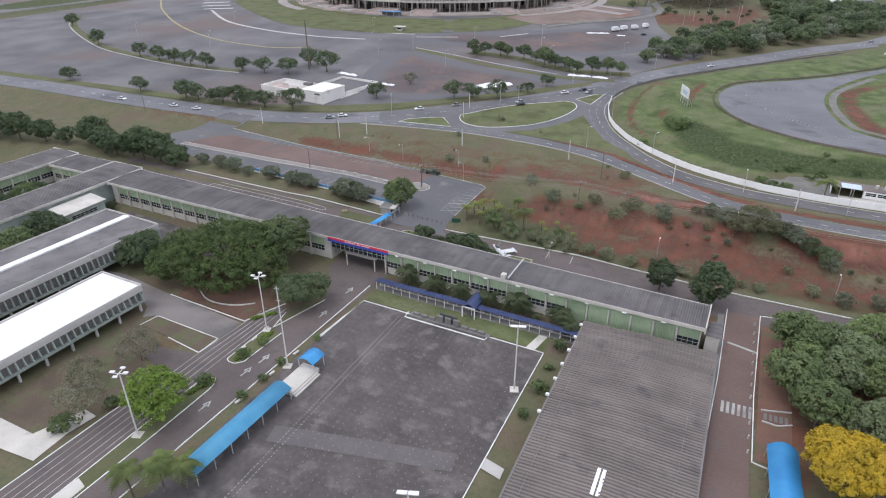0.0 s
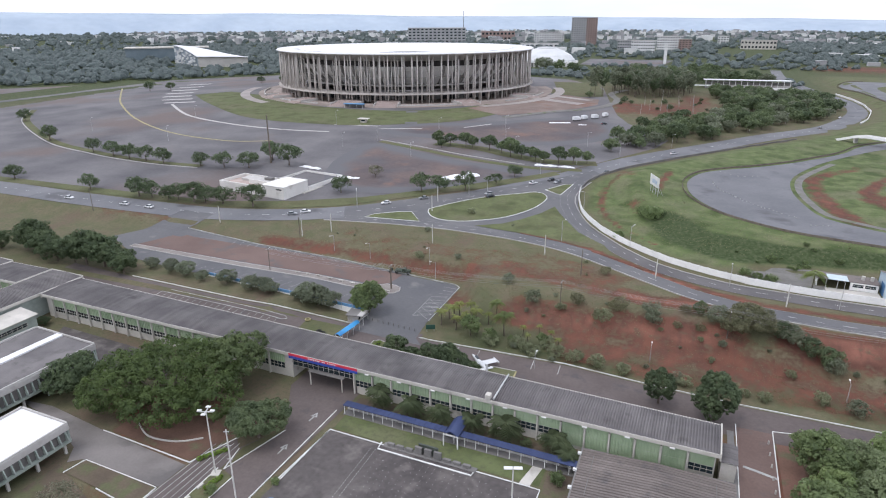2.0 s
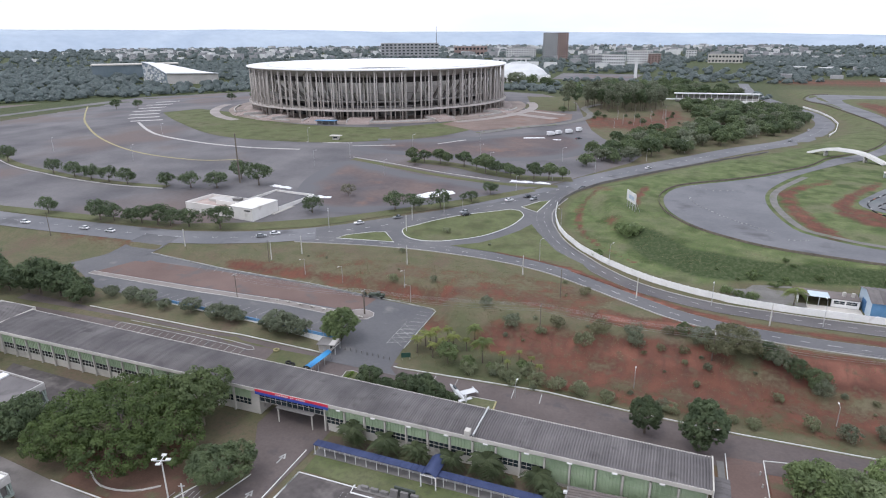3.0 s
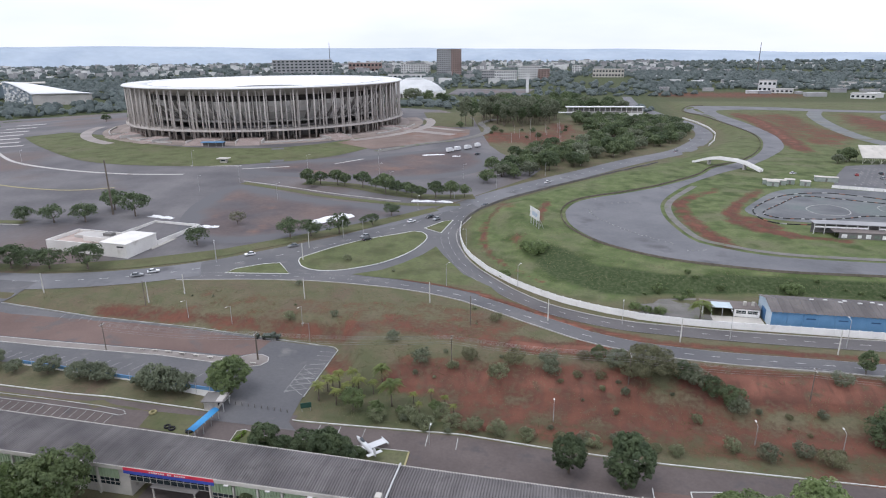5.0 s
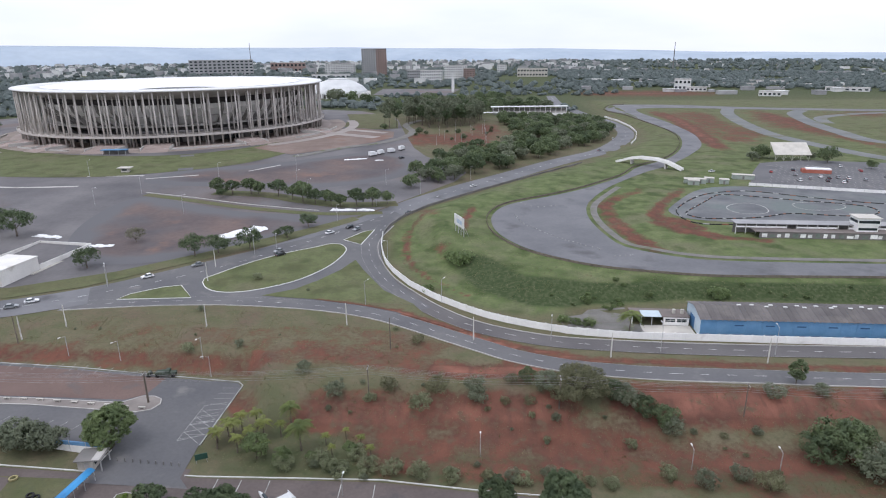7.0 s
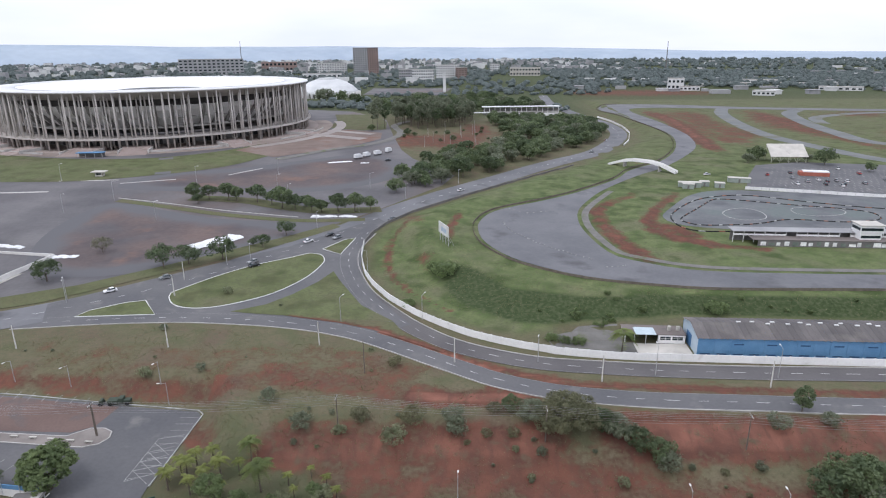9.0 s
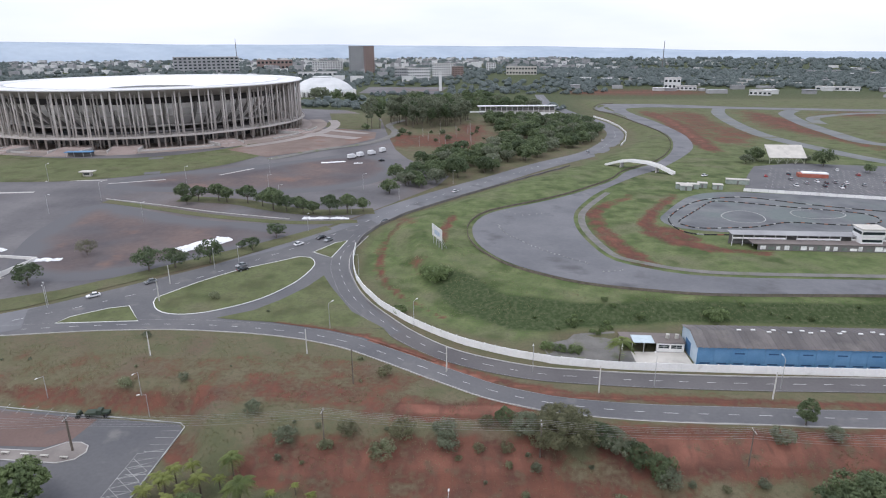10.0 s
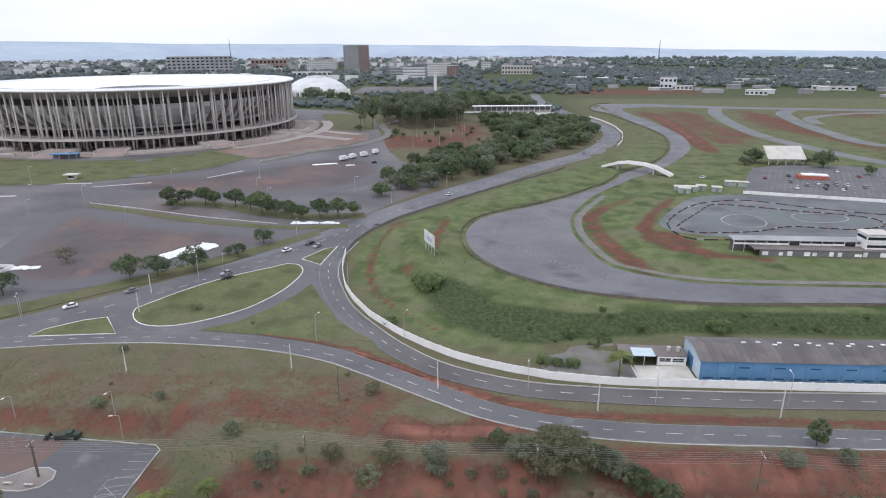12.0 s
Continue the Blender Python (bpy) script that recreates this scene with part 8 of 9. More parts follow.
old_truck(-87.5, 118.2, 8)
for k, (x, y, rz) in enumerate(((-82, 412, 52), (-77.5, 420, 66), (-71, 428, 58), (-65, 440, 70))):
    t = thing("box_truck", x, y, gz(x, y) + 0.1, rz, "white box truck parked on the big car park", "truck", "white trucks")
    part("box", boxed(-3.2, 1.4, -1.2, 1.2, 0.9, 3.4, 0.05), car_white, t, "white box body")
    part("cab", boxed(1.5, 3.2, -1.1, 1.1, 0.6, 2.5, 0.15), car_white, t)
    part("windscreen", boxed(3.15, 3.24, -0.9, 0.9, 1.5, 2.2), window_glass, t)
    for x0 in (-2.2, 2.2):
        for s in (-1, 1):
            part("wheel", cone(bmesh.new(), (x0, s * 0.8, 0.48), (x0, s * 1.12, 0.48), 0.48, 0.48, 10), rubber, t)


# ---- poles ----
def simple_pole(label, h, mat, arm=0.0, r=0.15):
    p = thing("street_pole", 0, 0, 0, 0, label, "pole", "street poles")
    part("shaft", cone(bmesh.new(), (0, 0, -0.4), (0, 0, h), r, r * 0.6, 8), mat, p)
    if arm:
        a = part("arm", cone(bmesh.new(), (0, 0, h - 0.15), (arm, 0, h + 0.25), 0.05, 0.04, 6), metal_grey, p)
        part("lamp_head", boxed(arm - 0.1, arm + 0.7, -0.16, 0.16, h + 0.17, h + 0.32, 0.04), paint, a, "pale lamp head")
    return p


def place(proto, spots):
    for s in spots:
        f = s[3] if len(s) > 3 else 1.0
        m = pose(s[0], s[1], gz(s[0], s[1]), 0, 0, s[2]) @ Matrix.Diagonal((1, 1, f, 1))
        o = copy_thing(proto, m)
        o.matrix_basis = m
    for o in (*proto.children_recursive, proto):
        bpy.data.objects.remove(o)


place(simple_pole("pale square concrete pole without wires", 7.2, pole_pale, 0, 0.2), [(-86, 141.5, 0), (-43.6, 144.6, 0), (-5, 136, 0), (32.2, 127.6, 0), (72.7, 126.4, 0), (112, 126, 0), (-128.7, 139, 0), (-101.5, 178, 0), (-136.3, 130, 0), (-178, 132, 0), (-104.6, 192.3, 0)])
place(simple_pole("thin steel street lamp with one arm", 8.2, metal_grey, 1.4, 0.1), [(-40.8, 160.3, 60), (-16, 163, 60), (17.1, 137, 260), (46.3, 131.2, 90), (76.6, 131.1, 90), (-40.2, 205, 230), (-135.9, 173, 300), (-86.8, 211, 300), (-95, 208, 300), (-80, 124.7, 260, 0.8), (-75.7, 119.5, 200, 0.75), (-102.6, 122.7, 250, 0.75), (-118, 123.5, 250, 0.75), (-134.6, 170.6, 300), (-72, 256, 310), (-58, 284, 310), (-38, 312, 320), (-11, 352, 320), (12, 392, 320), (38, 440, 320), (66, 488, 330), (-187.5, 292.6, 0, 1.2), (-121, 357, 0, 1.2), (-150, 262, 0, 1.1), (-98, 300, 0, 1.1), (-240, 330, 0, 1.2), (-200, 270, 0, 1.1), (-160, 330, 0, 1.2), (-110, 320, 0, 1.1), (-60, 330, 0, 1.1), (-320, 250, 0, 1.2), (-400, 260, 0, 1.2), (-360, 320, 0, 1.2), (-2.6, 90, 90, 0.6), (10, 72, 0, 0.6), (42, 88, 90, 0.6), (-30, 76, 90, 0.5), (60, 88, 90, 0.6)])
place(simple_pole("dark timber pole beside the road", 8.6, wood_pole, 0, 0.16), [(-85.4, 105.1, 0, 0.9), (-28, 129.4, 0, 1.1), (-243.9, 126.5, 0, 1.2), (-136, 128, 0)])
place(simple_pole("tall dark lattice mast above the service building", 27, wood_pole, 0, 0.5), [(-219, 223, 0)])


def power_poles():
    spots = [(-130, 100.5), (-85.6, 105), (-30, 106.5), (16, 105), (58.6, 104.5), (101, 104), (150, 104)]
    tops = []
    for k, (x, y) in enumerate(spots):
        z = gz(x, y)
        p = thing("power_pole", x, y, z, 0, "slim concrete power pole with crossarm and insulators", "power pole", "power poles")
        part("shaft", cone(bmesh.new(), (0, 0, -0.4), (0, 0, 8.8), 0.16, 0.1, 8), wood_pole, p)
        arm = part("crossarm", boxed(-0.08, 0.08, -1.1, 1.1, 8.0, 8.15), wood_pole, p)
        for j in range(4):
            part("insulator", cone(bmesh.new(), (0, -0.95 + j * 0.63, 8.15), (0, -0.95 + j * 0.63, 8.45), 0.09, 0.06, 6), paint, arm, "white insulator")
        tops.append((x, y, z))
    for dy, h in ((-0.95, 8.45), (-0.32, 8.45), (0.31, 8.45), (0.94, 8.45), (0.15, 7.0), (0.2, 6.4)):
        bm, rings = bmesh.new(), []
        for k, ((ax, ay, az), (bx, by, bz)) in enumerate(zip(tops, tops[1:])):
            for i in range(8 if k < len(tops) - 2 else 9):
                u = i / 8
                x, y, z = ax + (bx - ax) * u, ay + (by - ay) * u + dy, az + (bz - az) * u + h - 3.6 * u * (1 - u)
                rings.append([bm.verts.new((x, y + 0.024 * math.cos(a), z + 0.024 * math.sin(a))) for a in (0, 2.1, 4.2)])
        for p, q in zip(rings, rings[1:]):
            for i in range(3):
                bm.faces.new((p[i], p[(i + 1) % 3], q[(i + 1) % 3], q[i]))
        tagged(finish("overhead_wire", bm, metal_grey), "thin overhead wire sagging between the poles", "wire", "overhead wires")


power_poles()


def flood_mast(x, y, h, label, heads):
    p = thing("floodlight_mast", x, y, gz(x, y), 20, label, "floodlight mast", "floodlight masts")
    part("shaft", cone(bmesh.new(), (0, 0, -0.3), (0, 0, h), 0.17, 0.12, 8), pole_pale, p, "pale tapered mast")
    part("footing", boxed(-0.9, 0.9, -0.9, 0.9, -0.3, 0.25, 0.04), concrete_light, p, "pale concrete pad")
    if heads == 2:
        cr = part("crossarm", boxed(-1.3, 1.3, -0.07, 0.07, h - 0.05, h + 0.08), paint, p)
        for px in (-0.8, 0.8):
            part("lamp_head", boxed(px - 0.75, px + 0.75, -0.35, 0.35, h + 0.08, h + 0.34, 0.08), paint, cr, "white floodlight")
    elif heads:
        cr = part("crossarm", box(boxed(-1.4, 1.4, -0.07, 0.07, h - 0.05, h + 0.08), -0.07, 0.07, -1.4, 1.4, h + 0.1, h + 0.2), paint, p)
        for a in range(4):
            q = radians(90 * a)
            part("lamp_head", boxed(1.25 * math.cos(q) - 0.45, 1.25 * math.cos(q) + 0.45, 1.25 * math.sin(q) - 0.3, 1.25 * math.sin(q) + 0.3, h + 0.2, h + 0.42, 0.05), paint, cr, "white floodlight")
    else:
        for k in range(3):
            part("bracket", boxed(-0.5, 0.5, -0.05, 0.05, h - 0.5 - k * 2.8, h - 0.4 - k * 2.8), metal_grey, p)


flood_mast(-79.4, 13.6, 14.5, "pale mast with four white floodlights in the planted strip", True)
flood_mast(-66.5, 4.8, 20.0, "bare pale mast at the edge of the parade ground", False)
flood_mast(-79.0, -23.5, 14.5, "pale mast with four white floodlights by the lime tree", True)
flood_mast(-20, 18.4, 15.5, "pale mast with floodlights at the corner of the parade ground", 2)
flood_mast(-20.5, -25.5, 15.5, "pale mast with floodlights beside the parade ground", 2)

for k, (x, y) in enumerate(inside_spots([(-66, 455), (2, 470), (8, 505), (2, 600), (-36, 565), (-66, 522)], 22, 31)):
    p = thing("clearing_pole", x, y, gz(x, y), 0, "slender pale pole on the red clearing", "pole", "clearing poles")
    part("shaft", cone(bmesh.new(), (0, 0, -0.3), (0, 0, 8 + (k % 3)), 0.13, 0.08, 6), metal_grey, p)

# small furniture of the gate car park
for k in range(9):
    x = -120 + k * 4.3
    b = thing("concrete_bench", x, 102.2, gz(x, 102.2) + 0.24, 0, "pale concrete bench on the median", "bench", "benches")
    part("seat", boxed(-0.9, 0.9, -0.22, 0.22, 0.38, 0.5), concrete_light, b)
    part("leg", boxed(-0.7, -0.5, -0.2, 0.2, 0, 0.38), concrete_light, b)
    part("leg", boxed(0.5, 0.7, -0.2, 0.2, 0, 0.38), concrete_light, b)
for k in range(9):
    x = -80.5 + k * 1.7
    b = thing("bollard", x, 82.6, gz(x, 82.6) + 0.1, 0, "dark short bollard across the gate", "bollard", "bollards")
    part("post", cone(bmesh.new(), (0, 0, 0), (0, 0, 0.95), 0.13, 0.11, 8), concrete_dark, b)
sg = thing("gate_sign", -62.8, 84.5, gz(-62.8, 84.5), 25, "dark green sign board at the gate lawn", "sign")
part("board", boxed(-1.3, 1.3, -0.06, 0.06, 0.9, 2.3), surface("dark_green_board", (0.02, 0.06, 0.045), (0.03, 0.08, 0.06), 1, 5, 0.6, 0), sg)
part("post", boxed(-1.1, -1.0, -0.05, 0.05, -0.2, 0.9), metal_grey, sg)
part("post", boxed(1.0, 1.1, -0.05, 0.05, -0.2, 0.9), metal_grey, sg)
for k in range(12):
    y = 64 - k * 4.0
    b = thing("bollard", 23.6, y, gz(23.6, y) + 0.14, 0, "small pale bollard along the lane", "bollard", "lane bollards")
    part("post", cone(bmesh.new(), (0, 0, 0), (0, 0, 0.8), 0.2, 0.15, 8), concrete, b)


# ---- distant town and woods ----
def far_building(x, y, w, d, h, label, storeys, bays, mat, kind="office block", z=None, flat=True):
    """A distant building with its storeys of windows."""
    g = gz(x, y) if z is None else z
    rz = math.degrees(math.atan2(y, x)) - 90
    b = thing("distant_building", x, y, g, rz, label, kind, "distant buildings")
    part("wall", boxed(-w / 2, w / 2, -d / 2, d / 2, -2, h), mat, b)
    part("roof", boxed(-w / 2 - 0.4, w / 2 + 0.4, -d / 2 - 0.4, d / 2 + 0.4, h, h + 1.0), concrete, b)
    o = None
    for s in range(storeys):
        for k in range(bays):
            bw = w / bays
            m = pose(-w / 2 + bw * (k + 0.5), -d / 2 - 0.1, h * (s + 0.3) / storeys)
            if o is None:
                o = part("window", boxed(-bw * 0.28, bw * 0.28, -0.1, 0.08, 0, h / storeys * 0.42), window_glass, b)
                o.matrix_basis = m
            else:
                again(o, m)
    return b


brown = surface("brown_brick_facade", (0.26, 0.185, 0.165), (0.32, 0.235, 0.21), 0.05, 0.5, 0.85, 0.05)
grey_f = surface("grey_facade", (0.28, 0.28, 0.29), (0.38, 0.38, 0.38), 0.05, 0.5, 0.8, 0.05)
white_f = surface("white_facade", (0.58, 0.58, 0.58), (0.70, 0.70, 0.69), 0.05, 0.5, 0.8, 0.05)


def at_bearing(x12, dist):
    """A spot at some distance in the direction that is x12 of the way across the last view."""
    a = math.atan((x12 - 0.5) * 2 * math.tan(radians(35.4))) + radians(2.3) * -1
    return 2.6 + dist * math.sin(a), 1.6 + dist * math.cos(a)


def at(px, dist):
    return at_bearing(px / 1568, dist)


def far_at(px, dist, *args, **kw):
    x, y = at(px, dist)
    return far_building(x, y, *args, **kw)


tw = far_at(633, 2100, 80, 30, 82, "tall brown and grey slab tower", 13, 11, brown, "tower block")
part("front_screen", boxed(-40.2, 6, -15.12, -15.0, 0, 82.5), grey_f, tw, "pale grey half of the front")
far_at(367, 2300, 205, 30, 50, "wide dark glass office block", 5, 14, grey_f)
far_at(484, 2500, 128, 40, 35, "low brown brick block", 2, 9, brown)
far_at(574, 2200, 100, 22, 34, "pale gridded office block", 6, 12, white_f)
far_at(556, 1850, 108, 20, 13, "low white block with a dark front", 1, 8, white_f)
far_at(704, 1650, 46, 18, 28, "pale grey block of flats", 4, 8, grey_f)
far_at(730, 1600, 56, 18, 29, "pale low block of flats", 4, 10, white_f)
far_at(772, 1720, 62, 20, 36, "white block of flats", 6, 10, white_f)
far_at(796, 1690, 30, 18, 30, "red and white block of flats", 6, 4, brown)
far_at(853, 2150, 32, 18, 27, "small white block of flats", 4, 4, white_f)
far_at(905, 1900, 88, 20, 23, "cream low institute building", 2, 10, concrete_light)
far_building(378, 1250, 30, 18, 20, "white church-like building on red soil", 2, 4, white_f)
far_building(394, 1215, 36, 16, 7, "low white hall on red soil", 1, 5, white_f)
far_building(520, 1338, 66, 16, 7, "long low brown building", 1, 8, concrete_light)
far_building(474, 1085, 34, 16, 7, "white low shed among fields", 1, 5, white_f)
far_building(610, 1430, 70, 16, 8, "long low white shed", 1, 8, white_f)
far_building(650, 1330, 90, 16, 6, "long white shed roofs beyond the track", 1, 9, white_f)
far_building(660, 1200, 70, 16, 6, "row of low white sheds", 1, 7, white_f)
far_building(-38, 832, 54, 22, 9, "tan-roofed hall with a white slanted front among trees", 1, 7, concrete_light)
laid("car_park", drape([(-210, 1140), (-220, 1320), (-55, 1310), (-68, 1110)], 0.3, 40), asphalt_lot, "far grey car park near the dome", "car park")
tr = thing("tribune", 52, 760, gz(52, 760), 5, "white-roofed long tribune of the race track", "grandstand")
part("roof", boxed(-48, 46, -5, 6, 10.2, 11.0), roof_white, tr, "white roof")
part("roof_edge", boxed(-48, 46, -5.4, -5.0, 10.5, 11.2), white_f, tr, "white roof edge")
# dark concrete stands for the shade under the tribune roof
part("body", boxed(-46, 44, -1, 5, 0, 8.4), concrete_dark, tr, "back wall of the stand, coloured dark for shade")
part("tier", boxed(-46, 44, -3.4, -1, 0, 5.4), concrete, tr)
part("front", boxed(-10, 48, -6.4, -6.0, 0, 3.4), wall_white, tr, "white front wall")
part("side_roof", boxed(-66, -40, -9, -4, 4.2, 4.8), roof_white, tr, "low white side roof")
for k in range(15):
    part("post", boxed(-46 + k * 6.4, -45.4 + k * 6.4, -4.6, -4.0, 0, 10.2), paint, tr)


def arena():
    x, y = at(563, 1130)
    a = thing("domed_arena", x, y, gz(x, y) + 1, 0, "round white shallow-domed arena", "arena")
    prof = [(52, 6), (51, 10), (43, 18), (32, 24), (21, 28), (17, 28.5), (17, 30.5), (0.01, 31.5)]
    part("dome", revolve(prof, 44), surface("pale_dome_shell", (0.52, 0.53, 0.53), (0.62, 0.625, 0.62), 0.05, 0.6, 0.7, 0.05), a, "white ribbed dome")
    # wall under the dome rim darkened in colour to stand for shade
    part("wall", revolve([(48, 0), (50, 0), (50, 6), (48, 6)], 48, True), concrete_dark, a, "lower wall coloured dark for shade")
    rib = boxed(48, 56.5, -0.6, 0.6, -2, 8)
    o = part("buttress", rib, wall_white, a, "white buttress")
    for k in range(1, 40):
        again(o, pose(0, 0, 0, 0, 0, 9 * k))


arena()


def hall():
    """A shell roof, high at the back and falling to its near edge and to one end."""
    h = thing("convention_hall", -841, 856, gz(-841, 856), 0, "large hall with a curved white shell roof and patterned front", "hall")
    near, deep = (89, 26), (-108, 58)
    n = 10

    def spot(u, v, z):
        return (u * near[0] + v * deep[0], u * near[1] + v * deep[1], z)

    def height(u, v):
        return 18 + 16 * (1 - u * u) * math.sin(math.pi / 2 * v)

    bm = bmesh.new()
    for lift in (0.0, -1.2):
        grid = [[bm.verts.new(spot(-0.02 + 1.04 * i / n, -0.03 + 1.06 * k / n, height(i / n, k / n) + lift)) for k in range(n + 1)] for i in range(n + 1)]
        for i in range(n):
            for k in range(n):
                bm.faces.new((grid[i][k], grid[i + 1][k], grid[i + 1][k + 1], grid[i][k + 1]))
    bmesh.ops.recalc_face_normals(bm, faces=bm.faces)
    part("roof", bm, surface("pale_sheet_roof", (0.62, 0.63, 0.64), (0.72, 0.72, 0.72), 0.03, 0.5, 0.6, 0.03), h, "curved white shell roof", True)
    glassy = surface("blue_grey_front", (0.20, 0.24, 0.27), (0.28, 0.32, 0.35), 0.05, 0.5, 0.4, 0)
    for name, a, b, mat in (("end_wall", (0.0, 0.0), (0.0, 1.0), glassy), ("side_wall", (0.0, 0.0), (1.0, 0.0), concrete), ("end_wall", (1.0, 0.0), (1.0, 1.0), concrete), ("rear_wall", (0.0, 1.0), (1.0, 1.0), concrete)):
        bm = bmesh.new()
        for k in range(n):
            p, q = ([a[c] + (b[c] - a[c]) * t / n for c in (0, 1)] for t in (k, k + 1))
            bm.faces.new([bm.verts.new(v) for v in (spot(*p, -2), spot(*q, -2), spot(*q, height(*q) - 1.3), spot(*p, height(*p) - 1.3))])
        part(name, bm, mat, h)
    fr = bmesh.new()
    rnd = random.Random(8)
    for k in range(90):
        v = rnd.uniform(0.03, 0.94)
        z0 = rnd.uniform(0, height(0, v) - 5)
        p = Vector(spot(0, v, z0))
        box(fr, p.x - 1.4 - rnd.uniform(0, 2), p.x - 1.2 + rnd.uniform(0, 2), p.y - 2.2, p.y - 0.6, z0, z0 + rnd.uniform(1.5, 3.6))
    tagged(part("front_pattern", fr, white_f, h), "white patterned front panels", kind="stuff")
    k2 = thing("convention_hall", -1010, 985, 6, 42, "long glazed annex of the hall", "hall")
    part("wall", boxed(-95, 60, -25, 25, -4, 20), surface("blue_grey_glass", (0.12, 0.16, 0.18), (0.18, 0.22, 0.24), 0.05, 0.5, 0.3, 0), k2)
    part("roof", boxed(-97, 62, -27, 27, 20, 22), concrete_light, k2)


hall()
ob = thing("white_pylon", *at(766, 1200), 0, 0, "slender white upright pylon", "pylon")
part("shaft", boxed(-2.6, 2.6, -1, 1, 0, 35, 0.2), white_f, ob)
ms = thing("radio_mast", *at(1144, 2300), 0, 0, "thin lattice radio mast on the horizon", "mast")
part("lattice", cone(bmesh.new(), (0, 0, 0), (0, 0, 95), 2.2, 0.8, 4), concrete_dark, ms)
ms = thing("signal_mast", *at(420, 2600), 0, 0, "thin mast above the far town", "mast")
part("lattice", cone(bmesh.new(), (0, 0, 0), (0, 0, 110), 2.0, 0.8, 4), concrete_dark, ms)


def polar(rng, n, r0, r1, a0, a1):
    r = np.sqrt(rng.random(n) * (r1 * r1 - r0 * r0) + r0 * r0)
    a = np.radians(rng.uniform(a0, a1, n))
    return r * np.sin(a), r * np.cos(a)


def far_woods():
    """Tree crowns of the far plain as one joined object, in groves with gaps."""
    rng = np.random.default_rng(9)
    pts = []
    for n, r0, r1, size, a0, a1 in ((3200, 650, 1300, 7.0, -75, 62), (6000, 1300, 2300, 9, -75, 62), (5200, 2300, 4100, 14, -75, 62), (2600, 700, 1900, 9, -75, -27), (1900, 1250, 2300, 9.5, 6, 50)):
        x, y = polar(rng, n, r0, r1, a0, a1)
        keep = np.array([noise.noise((a * 0.0035, b * 0.0035, 3)) > (-0.75 if a < -0.45 * b else -0.34) for a, b in zip(x, y)])
        keep &= inside_by(x, y, [(-830, 800), (-715, 850), (-760, 960), (-890, 960), (-980, 925)]) < 0
        keep &= ~((x > 120) & (x < 1500) & (y > 160) & (y < 1010))
        keep &= inside_by(x, y, BIGLOT) < -12
        keep &= np.hypot(x - STADIUM[0], y - STADIUM[1]) > 240
        keep &= ~((np.abs(x + 265) < 75) & (np.abs(y - 1080) < 130))
        keep &= inside_by(x, y, [(-72, 480), (130, 560), (150, 700), (60, 980), (-120, 900), (-150, 700)]) < 0
        keep &= ~((y < 0.45 * -x) & (x < 0) & (r0 < 800) & (y < 230))
        keep &= inside_by(x, y, [(-225, 1135), (-225, 1330), (-50, 1320), (-60, 1100)]) < 0
        keep &= inside_by(x, y, [(25, 1480), (40, 1900), (200, 1890), (150, 1450)]) < 0
        keep &= inside_by(x, y, [(120, 1000), (240, 1130), (230, 1300), (470, 1300), (700, 1180), (900, 1020)]) < 0
        pts.append((x[keep], y[keep], size))
    vs, fs = [], []
    for x, y, size in pts:
        z = terrain(x, y)
        for a, b, c in zip(x, y, z):
            s = size * rng.uniform(0.5, 1.05)
            for q in range(2 if size < 9 else 1):
                ox, oy = (0.0, 0.0) if q == 0 else rng.normal(size=2) * s * 0.55
                r, hgt = s * (1.0 if q == 0 else 0.7) * rng.uniform(0.8, 1.1, 2)
                i, turn = len(vs), rng.uniform(0, 6.283)
                for ring, (rr, hh, m) in enumerate(((0.82, 0.22, 6), (0.98, 0.55, 6), (0.55, 0.95, 6))):
                    for k in range(m):
                        t = turn + 6.283 * (k + 0.5 * ring) / m
                        d = r * rr * rng.uniform(0.72, 1.2)
                        vs.append((a + ox + d * math.cos(t), b + oy + d * math.sin(t), c + hgt * hh * 1.25 * rng.uniform(0.85, 1.15)))
                vs.append((a + ox, b + oy, c + hgt * 1.35))
                for k in range(6):
                    n1 = (k + 1) % 6
                    fs.extend(((i + k, i + n1, i + 6 + k), (i + n1, i + 6 + n1, i + 6 + k), (i + 6 + k, i + 6 + n1, i + 12 + k), (i + 6 + n1, i + 12 + n1, i + 12 + k), (i + 12 + k, i + 12 + n1, i + 18)))
    me = bpy.data.meshes.new("far_trees")
    me.from_pydata(vs, [], fs)
    # leaf colour paled and blued to carry the haze of distance
    me.materials.append(foliage("leaves_far_woods_hazed", (0.066, 0.082, 0.080), (0.102, 0.122, 0.116)))
    tagged(new("far_trees", me), "scattered trees of the far plain in hazy blue-green", "trees", kind="stuff")


far_woods()


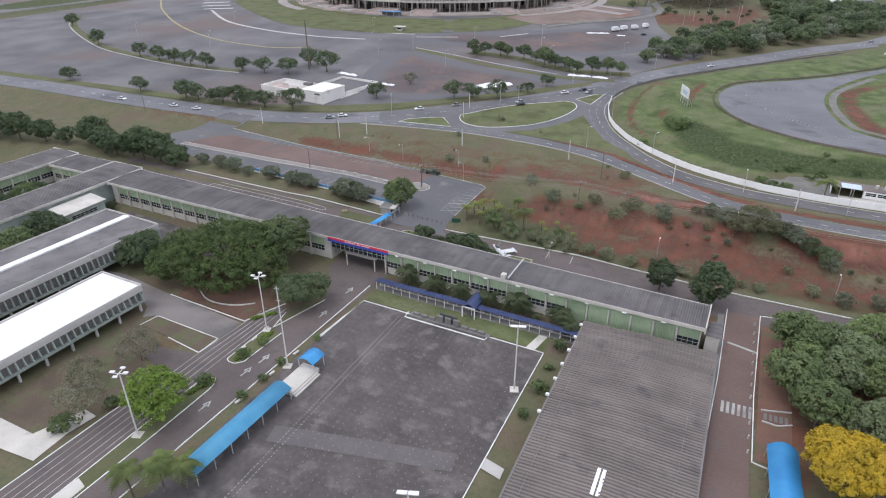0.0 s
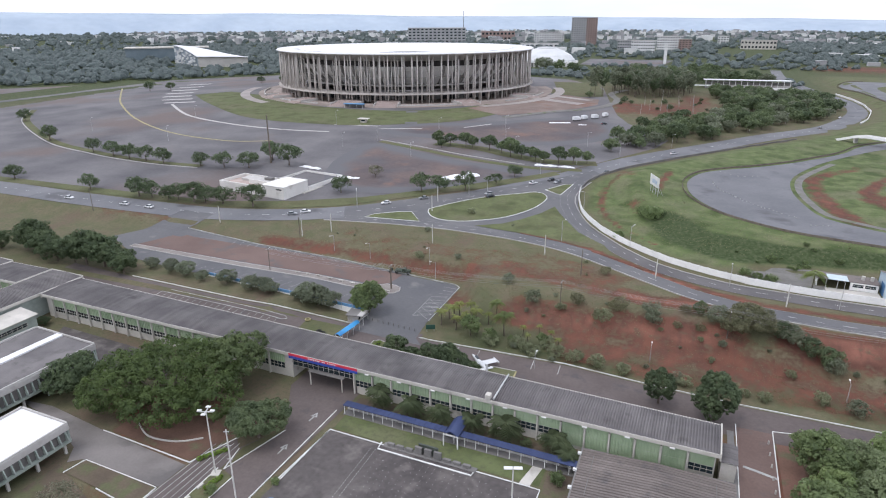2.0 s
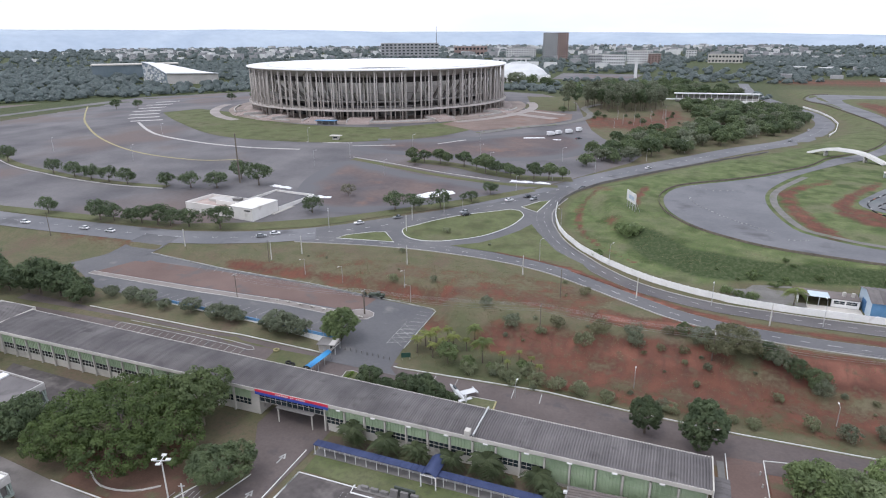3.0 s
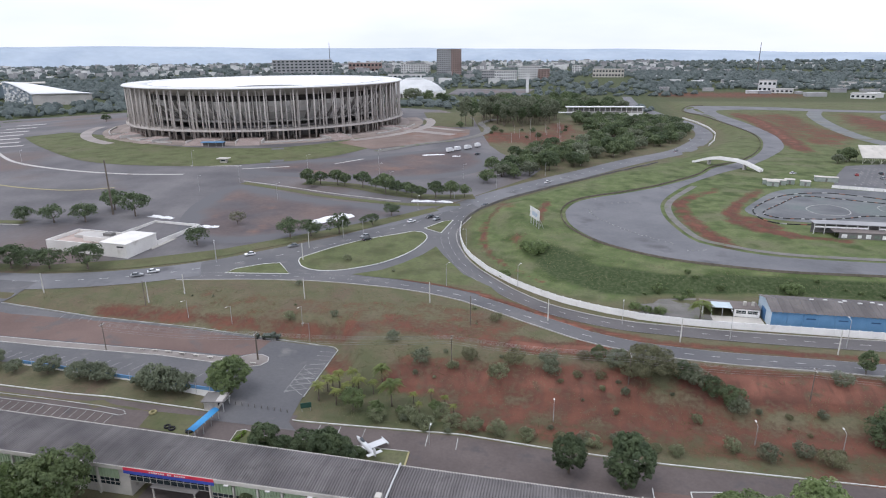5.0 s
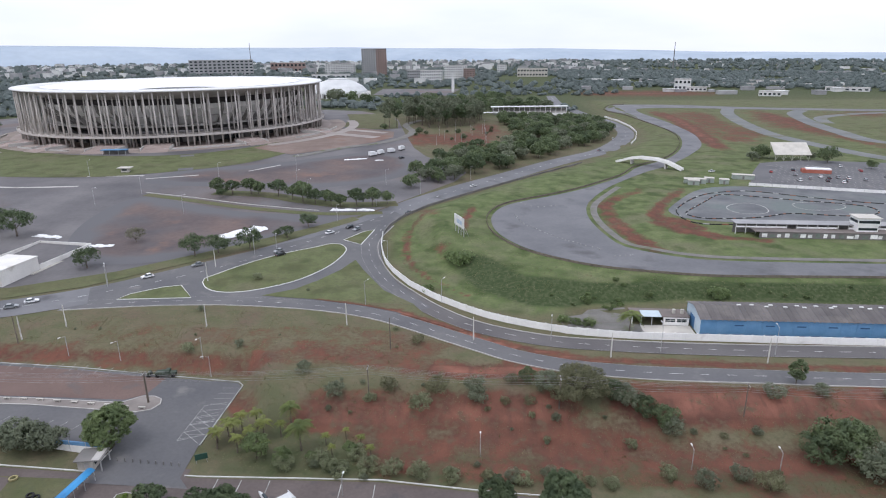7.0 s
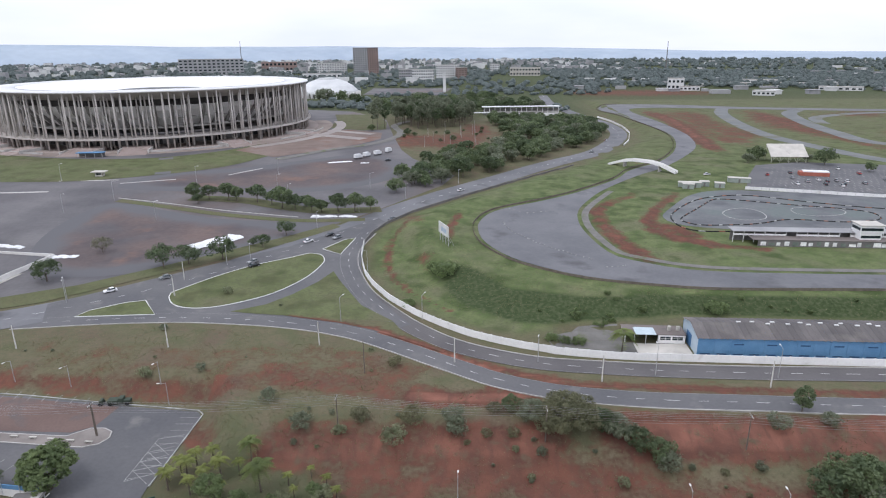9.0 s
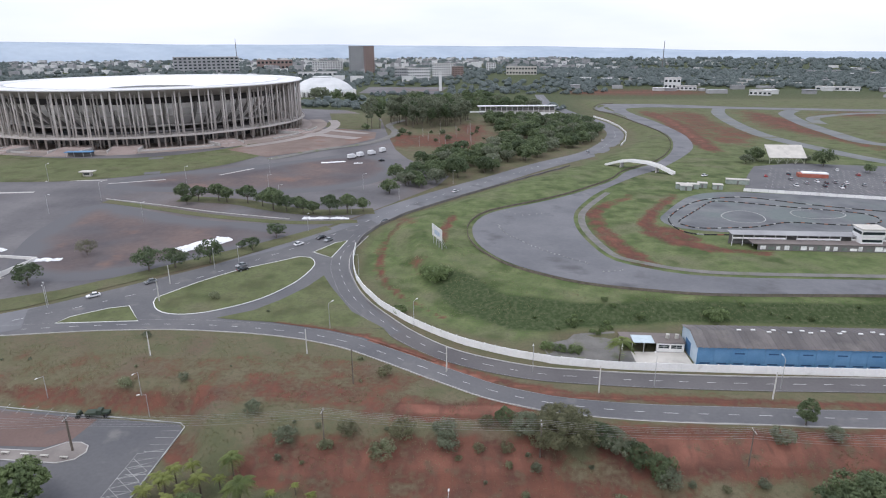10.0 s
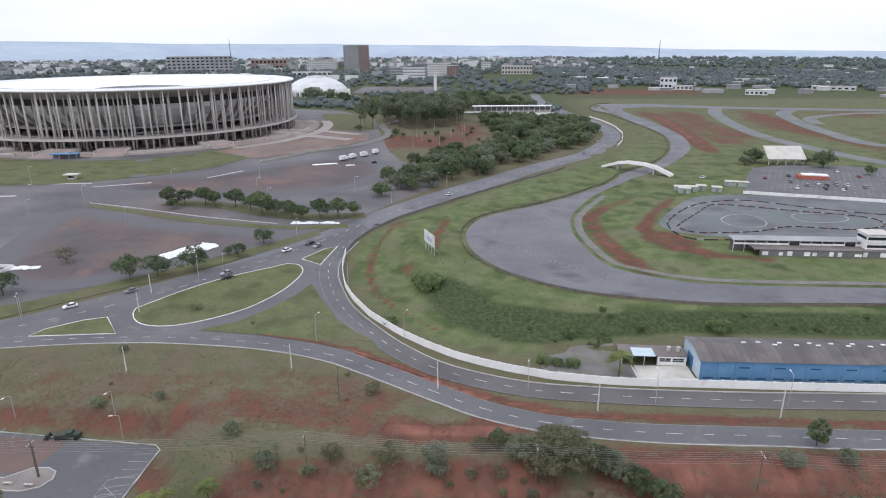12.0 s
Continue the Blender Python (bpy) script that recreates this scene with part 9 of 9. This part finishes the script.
def far_town():
    rng = np.random.default_rng(19)
    bm_w, bm_g = bmesh.new(), bmesh.new()
    for n, r0, r1, a0, a1, hs in ((110, 1150, 2000, 8, 48, (4, 7)), (760, 2300, 4000, -48, 10, (8, 22)), (170, 2000, 3900, 5, 50, (6, 12)), (40, 1500, 2600, -28, -5, (8, 18)), (30, 1800, 3800, -75, -48, (5, 14))):
        x, y = polar(rng, n, r0, r1, a0, a1)
        for a, b in zip(x, y):
            w, d, h = rng.uniform(8, 34), rng.uniform(8, 18), rng.uniform(*hs)
            tgt = bm_w if rng.random() < 0.45 else bm_g
            box(tgt, a - w / 2, a + w / 2, b - d / 2, b + d / 2, -2, h)
            if rng.random() < 0.5:
                box(tgt, a - w / 2 - 1, a + w / 2 + 1, b - d / 2 - 1, b + d / 2 + 1, h, h + 0.8)
    tagged(finish("far_town", bm_w, white_f), "small white buildings of the far town", "buildings", kind="stuff")
    tagged(finish("far_town", bm_g, grey_f), "small grey buildings of the far town", "buildings", kind="stuff")


far_town()


# ---- distance ----
def hills():
    """A low ridge all round the horizon, its blue-grey colour standing for haze."""
    bm = bmesh.new()
    rnd = random.Random(3)
    ph = [rnd.uniform(0, 6.28) for _ in range(6)]
    n, ring = 360, []
    for i in range(n):
        a = 2 * math.pi * i / n
        b = (math.degrees(math.pi / 2 - a) + 180) % 360 - 180
        h = float(np.interp(b, [-60, -35, 0, 35, 60], [118, 112, 80, 38, 34])) + 3 * math.sin(3 * a + ph[0]) + 3 * math.sin(7 * a + ph[1]) + 2.5 * math.sin(17 * a + ph[2]) + 1.2 * math.sin(41 * a + ph[3])
        ring.append([bm.verts.new((r * math.cos(a), r * math.sin(a), z)) for r, z in ((4100, -2), (4300, 0.72 * h), (4450, h), (4600, -2))])
    for p, q in zip(ring, ring[1:] + ring[:1]):
        for k in range(3):
            bm.faces.new((p[k], p[k + 1], q[k + 1], q[k]))
    bmesh.ops.recalc_face_normals(bm, faces=bm.faces)
    # distance haze is put into the base colour here
    m = surface("hazy_far_hills", (0.31, 0.37, 0.44), (0.38, 0.44, 0.50), 0.004, 0.02, 1.0, 0, spread=0.10)
    tagged(finish("backdrop_hills", bm, m, smooth_shade=True), "long low hills on the horizon, coloured blue-grey for haze", "hills", kind="structure")


hills()
